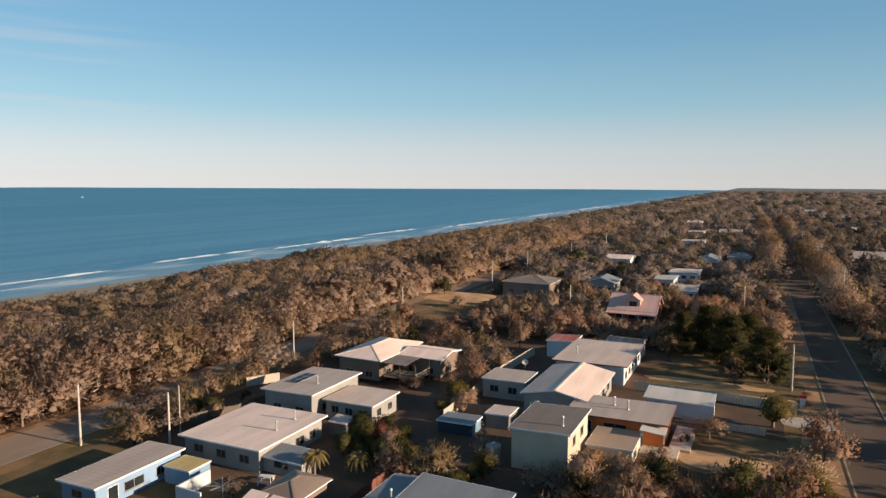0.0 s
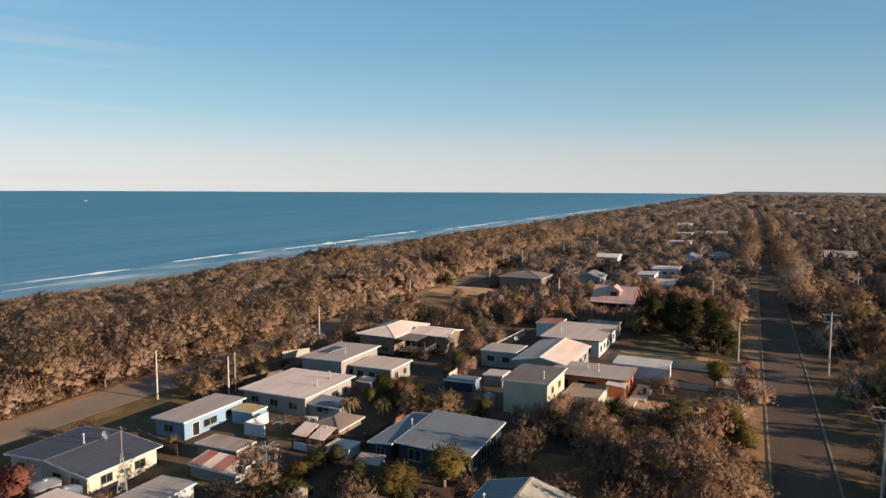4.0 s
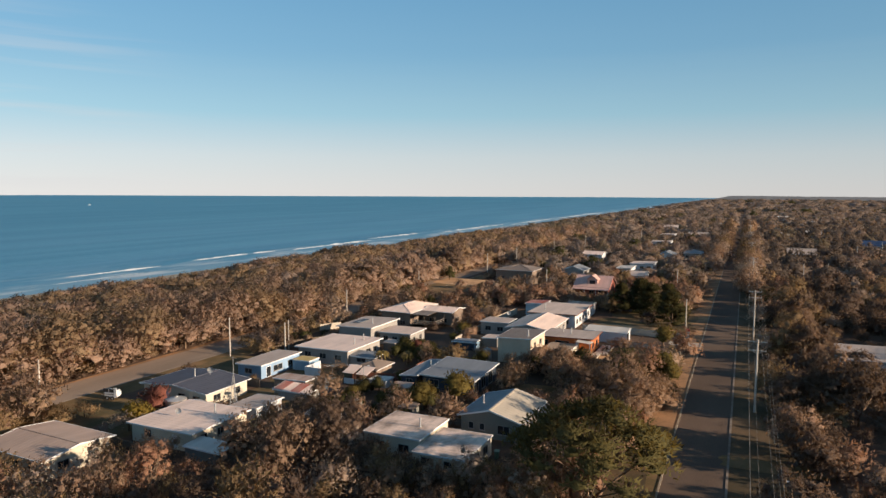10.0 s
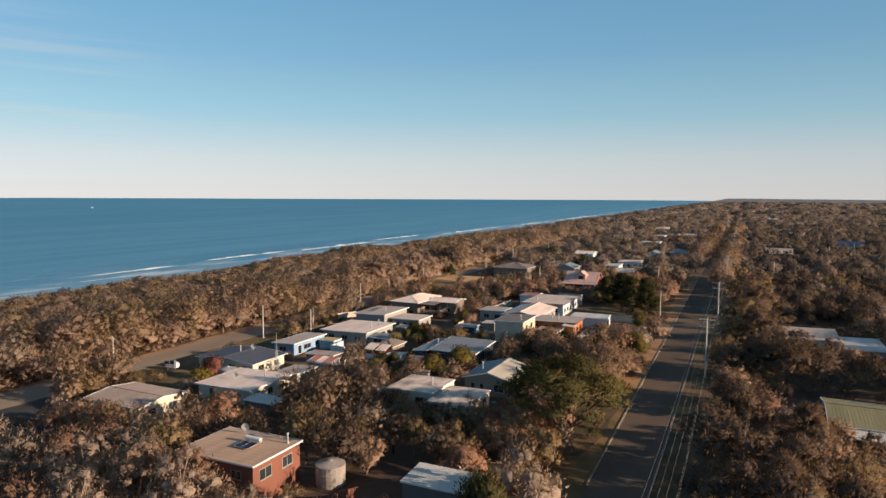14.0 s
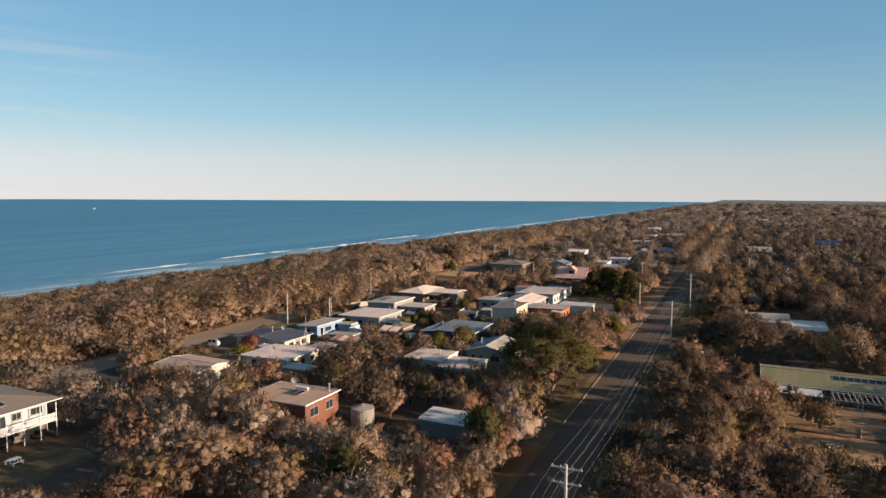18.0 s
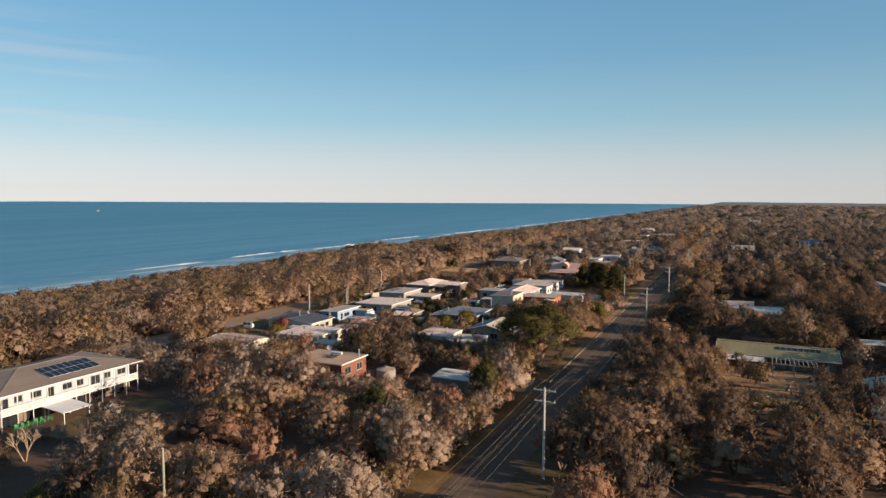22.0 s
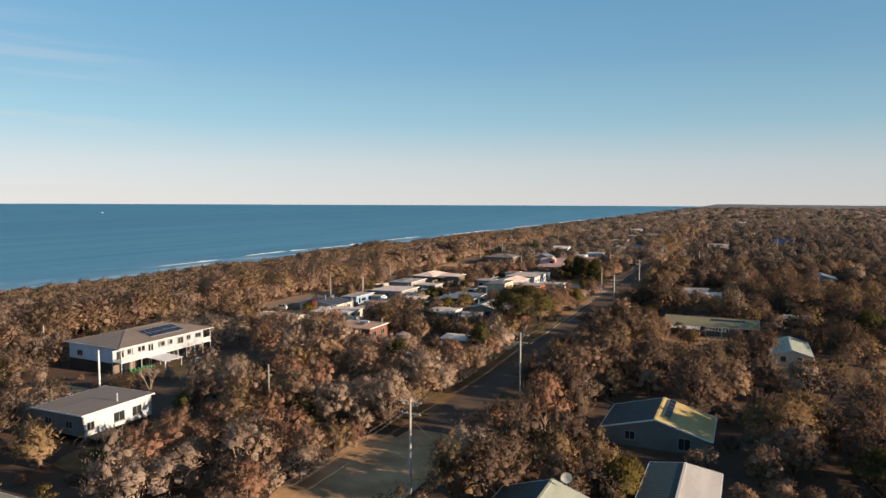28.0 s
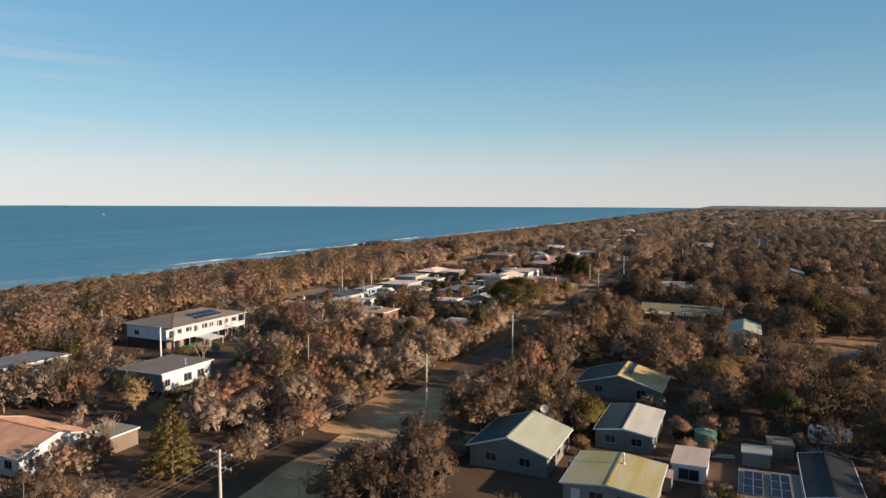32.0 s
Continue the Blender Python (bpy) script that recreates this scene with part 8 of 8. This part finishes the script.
YARDS_EAST = [
    (-100, -90, 4, 14, 7, (M_scrub, M_leaf_dark, M_leaf_green), 1.3), (-63, -58, 20, 30, 6, (M_leaf_green, M_scrub), 1.2),
    (24.6, 26.4, -142, -124, 8, (M_leaf_olive, M_scrub_olive), 1.35), (36.5, 44.5, -136.5, -121, 12, (M_scrub, M_leaf_dark, M_scrub_rust), 1.2),
    (42.0, 44.8, -150, -140, 5, (M_leaf_olive, M_scrub), 1.3), (58.3, 66, -150, -126, 14, (M_scrub, M_scrub_rust), 1.3),
]
YARDS_SOUTH = [
    (11, 13, -151, -138, 5, (M_scrub, M_scrub_grey), 1.3), (36.8, 44, -158, -151, 7, (M_scrub_grey, M_scrub), 1.2),
    (-48, -36, -158, -146, 9, (M_scrub, M_leaf_green, M_scrub_rust), 1.1), (-44, -36, -147, -132, 6, (M_scrub, M_leaf_olive, M_scrub_rust), 0.9),
    (-72, -62, -124, -113, 6, (M_scrub_grey, M_scrub), 1.3), (-90, -84, -134, -126, 5, (M_scrub_grey,), 1.3),
]
for x0, x1, y0, y1, n, ms, big in YARDS_NORTH + YARDS_EAST + YARDS_SOUTH:
    for _ in range(n):
        x, y, m = rg.uniform(x0, x1), rg.uniform(y0, y1), rg.choice(ms)
        k = big * rg.uniform(0.6, 1.1)
        if all(not (a - 0.9 * k < x < b + 0.9 * k and c - 0.9 * k < y < d + 0.9 * k) for a, b, c, d, _h in FOOT):
            tree("shrub", ROUND, m, x, y, x, k, k * rg.uniform(0.7, 1.05), {"green_leaves": "leafy green yard shrub", "dark_conifer_leaves": "dark evergreen yard shrub", "olive_leaves": "rounded olive yard shrub"}.get(m.name, "dry brown yard shrub"), ("round", m.name), category="shrub", group="garden shrubs")


def palm(x, y, h):
    t = thing("palm", x, y, ground_z(x, y), "small palm with drooping pale fronds", "palm", "garden palms")
    part("trunk", Shape().bar((0, 0, -0.1), (0.1, 0, h), 0.16, 0.13, n=8), M_bark, t)
    for i in range(16):
        a, s, p = 2.4 * i, Shape(), []
        for k in range(5):
            q = k / 4
            r, z = 1.7 * q, h + 0.75 * math.sin(q * 2.6) - 0.75 * q * q * (1 + 0.4 * (i % 3))
            p.append((0.1 + r * math.cos(a), r * math.sin(a), z, 0.28 * math.sin(math.pi * (0.15 + 0.8 * q))))
        for (x0, y0, z0, w0), (x1, y1, z1, w1) in zip(p, p[1:]):
            ux, uy = -math.sin(a), math.cos(a)
            for g in (-1, 1):
                s.face([(x0, y0, z0), (x1, y1, z1), (x1 + g * ux * w1, y1 + g * uy * w1, z1 - 0.1), (x0 + g * ux * w0, y0 + g * uy * w0, z0 - 0.1)])
        part("frond", s, M_leaf_palm, t)


palm(-66.2, -3.4, 2.6), palm(-61.8, -1.2, 2.2)


def bare_tree(x, y, h, label):
    """A leafless tree whose limbs fork again and again."""
    r2 = random.Random(int(x * 10))
    s = Shape()

    def grow(p, way, ln, r, deep):
        q = p + way * ln
        s.bar(p, q, r, r * 0.65, n=4, caps=False)
        if deep:
            for _ in range(3):
                w = (way + Vector((r2.uniform(-0.75, 0.75), r2.uniform(-0.75, 0.75), r2.uniform(-0.1, 0.35)))).normalized()
                grow(q, w, ln * r2.uniform(0.6, 0.8), r * 0.62, deep - 1)
    t = thing("bare_tree", x, y, ground_z(x, y), label, "tree", "bare trees")
    for i in range(3):
        a = 2.1 * i
        grow(Vector((0.1 * math.cos(a), 0.1 * math.sin(a), -0.1)), Vector((0.4 * math.cos(a), 0.4 * math.sin(a), 1)).normalized(), h * 0.3, 0.09, 4)
    part("branch", s, M_bark_pale, t)


bare_tree(13.2, -102.4, 6.6, "leafless pale-limbed tree near the mustard-roofed house")
bare_tree(-35.5, -165.0, 5.0, "dead pale tree beside a carport")
bare_tree(-62.0, -120.5, 5.0, "bare pale-limbed tree in the scrub")
bare_tree(36.0, 14.0, 6.5, "bare pale tree among the woods")


def fallen_branch(x, y, turn, ln):
    """A grey branch lying on the ground, with a few broken side twigs."""
    r2 = random.Random(int(x * 31 + y * 7))
    t = thing("fallen_branch", x, y, ground_z(x, y), "grey fallen branch lying on leaf litter", "branch", "fallen branches", turn)
    part("limb", Shape().bar((-ln / 2, 0, 0.10), (ln / 2, 0.2, 0.16), 0.10, 0.05, n=6), M_bark_pale, t)
    for _ in range(3):
        u = r2.uniform(-0.3, 0.45) * ln
        part("twig", Shape().bar((u, 0.1, 0.14), (u + r2.uniform(0.4, 1.0), r2.choice((-1, 1)) * r2.uniform(0.5, 1.1), 0.35), 0.045, 0.02, n=5), M_bark_pale, t)


rf = random.Random(99)
for x0, x1, y0, y1, n in ((-44, -27, -114, -106, 12), (22, 34, -66, -55, 9), (9, 17, -104, -94, 5), (18, 34, -45, -34, 5), (-38, -26, -81, -73, 4)):
    for _ in range(n):
        fallen_branch(rf.uniform(x0, x1), rf.uniform(y0, y1), rf.uniform(0, 180), rf.uniform(2.2, 4.6))


def garden_chair(x, y, turn):
    """A moulded garden chair: seat, curved back, arms and four legs."""
    t = thing("garden_chair", x, y, ground_z(x, y), "bright green plastic garden chair on the lawn edge", "chair", "garden chairs on the lawn", turn)
    part("seat", Shape().slab([(-0.26, -0.26, 0.44), (0.26, -0.26, 0.44), (0.24, 0.24, 0.40), (-0.24, 0.24, 0.40)], 0.03), M_green_plastic, t)
    back = Shape()
    for k in range(5):
        u = -0.22 + 0.11 * k
        back.beam((u, 0.24 + 0.03 * abs(k - 2) * -0.3, 0.42), (u * 1.06, 0.36, 0.92), 0.085, 0.025)
    part("backrest", back.beam((-0.25, 0.36, 0.92), (0.25, 0.36, 0.92), 0.04, 0.06), M_green_plastic, t)
    for g in (-1, 1):
        part("arm", Shape().beam((g * 0.28, -0.24, 0.64), (g * 0.28, 0.28, 0.66), 0.06, 0.03), M_green_plastic, t)
        for v in (-0.24, 0.24):
            part("leg", Shape().beam((g * 0.28, v * 1.15, 0.0), (g * 0.27, v, 0.64), 0.04, 0.05), M_green_plastic, t)


M_green_plastic = mat("green_garden_plastic", (0.045, 0.270, 0.100), (0.035, 0.210, 0.080), rough=0.4, bump=0.0)
for k in range(6):
    garden_chair(-75.4 + 0.12 * (k % 2), -113.2 + 1.0 * k, 100 + 17 * (k % 3))


# a boat or trailer under a blue-grey cover behind the sheds
cover = Shape()
n_ring = 14
for k in range(6):
    q0, q1 = k / 6, (k + 1) / 6
    for i in range(n_ring):
        pts = []
        for q, j in ((q0, i), (q0, i + 1), (q1, i + 1), (q1, i)):
            a = 2 * math.pi * (j % n_ring) / n_ring
            r = math.cos(q * math.pi / 2) ** 0.55
            pts.append((2.3 * r * math.cos(a), (1.25 + 0.06 * math.sin(5 * a)) * r * math.sin(a), 1.5 * q + 0.10 * q * math.sin(3 * a) - 0.02))
        cover.face(pts)
COV = thing("covered_boat", -67.2, -21.9, ground_z(-67.2, -21.9), "small boat under a blue-grey fitted cover", "boat", turn=35)
part("cover", cover, M_cover, COV)
part("drawbar", Shape().beam((2.2, 0, 0.4), (3.1, 0, 0.35), 0.08, 0.08), M_steel, COV)
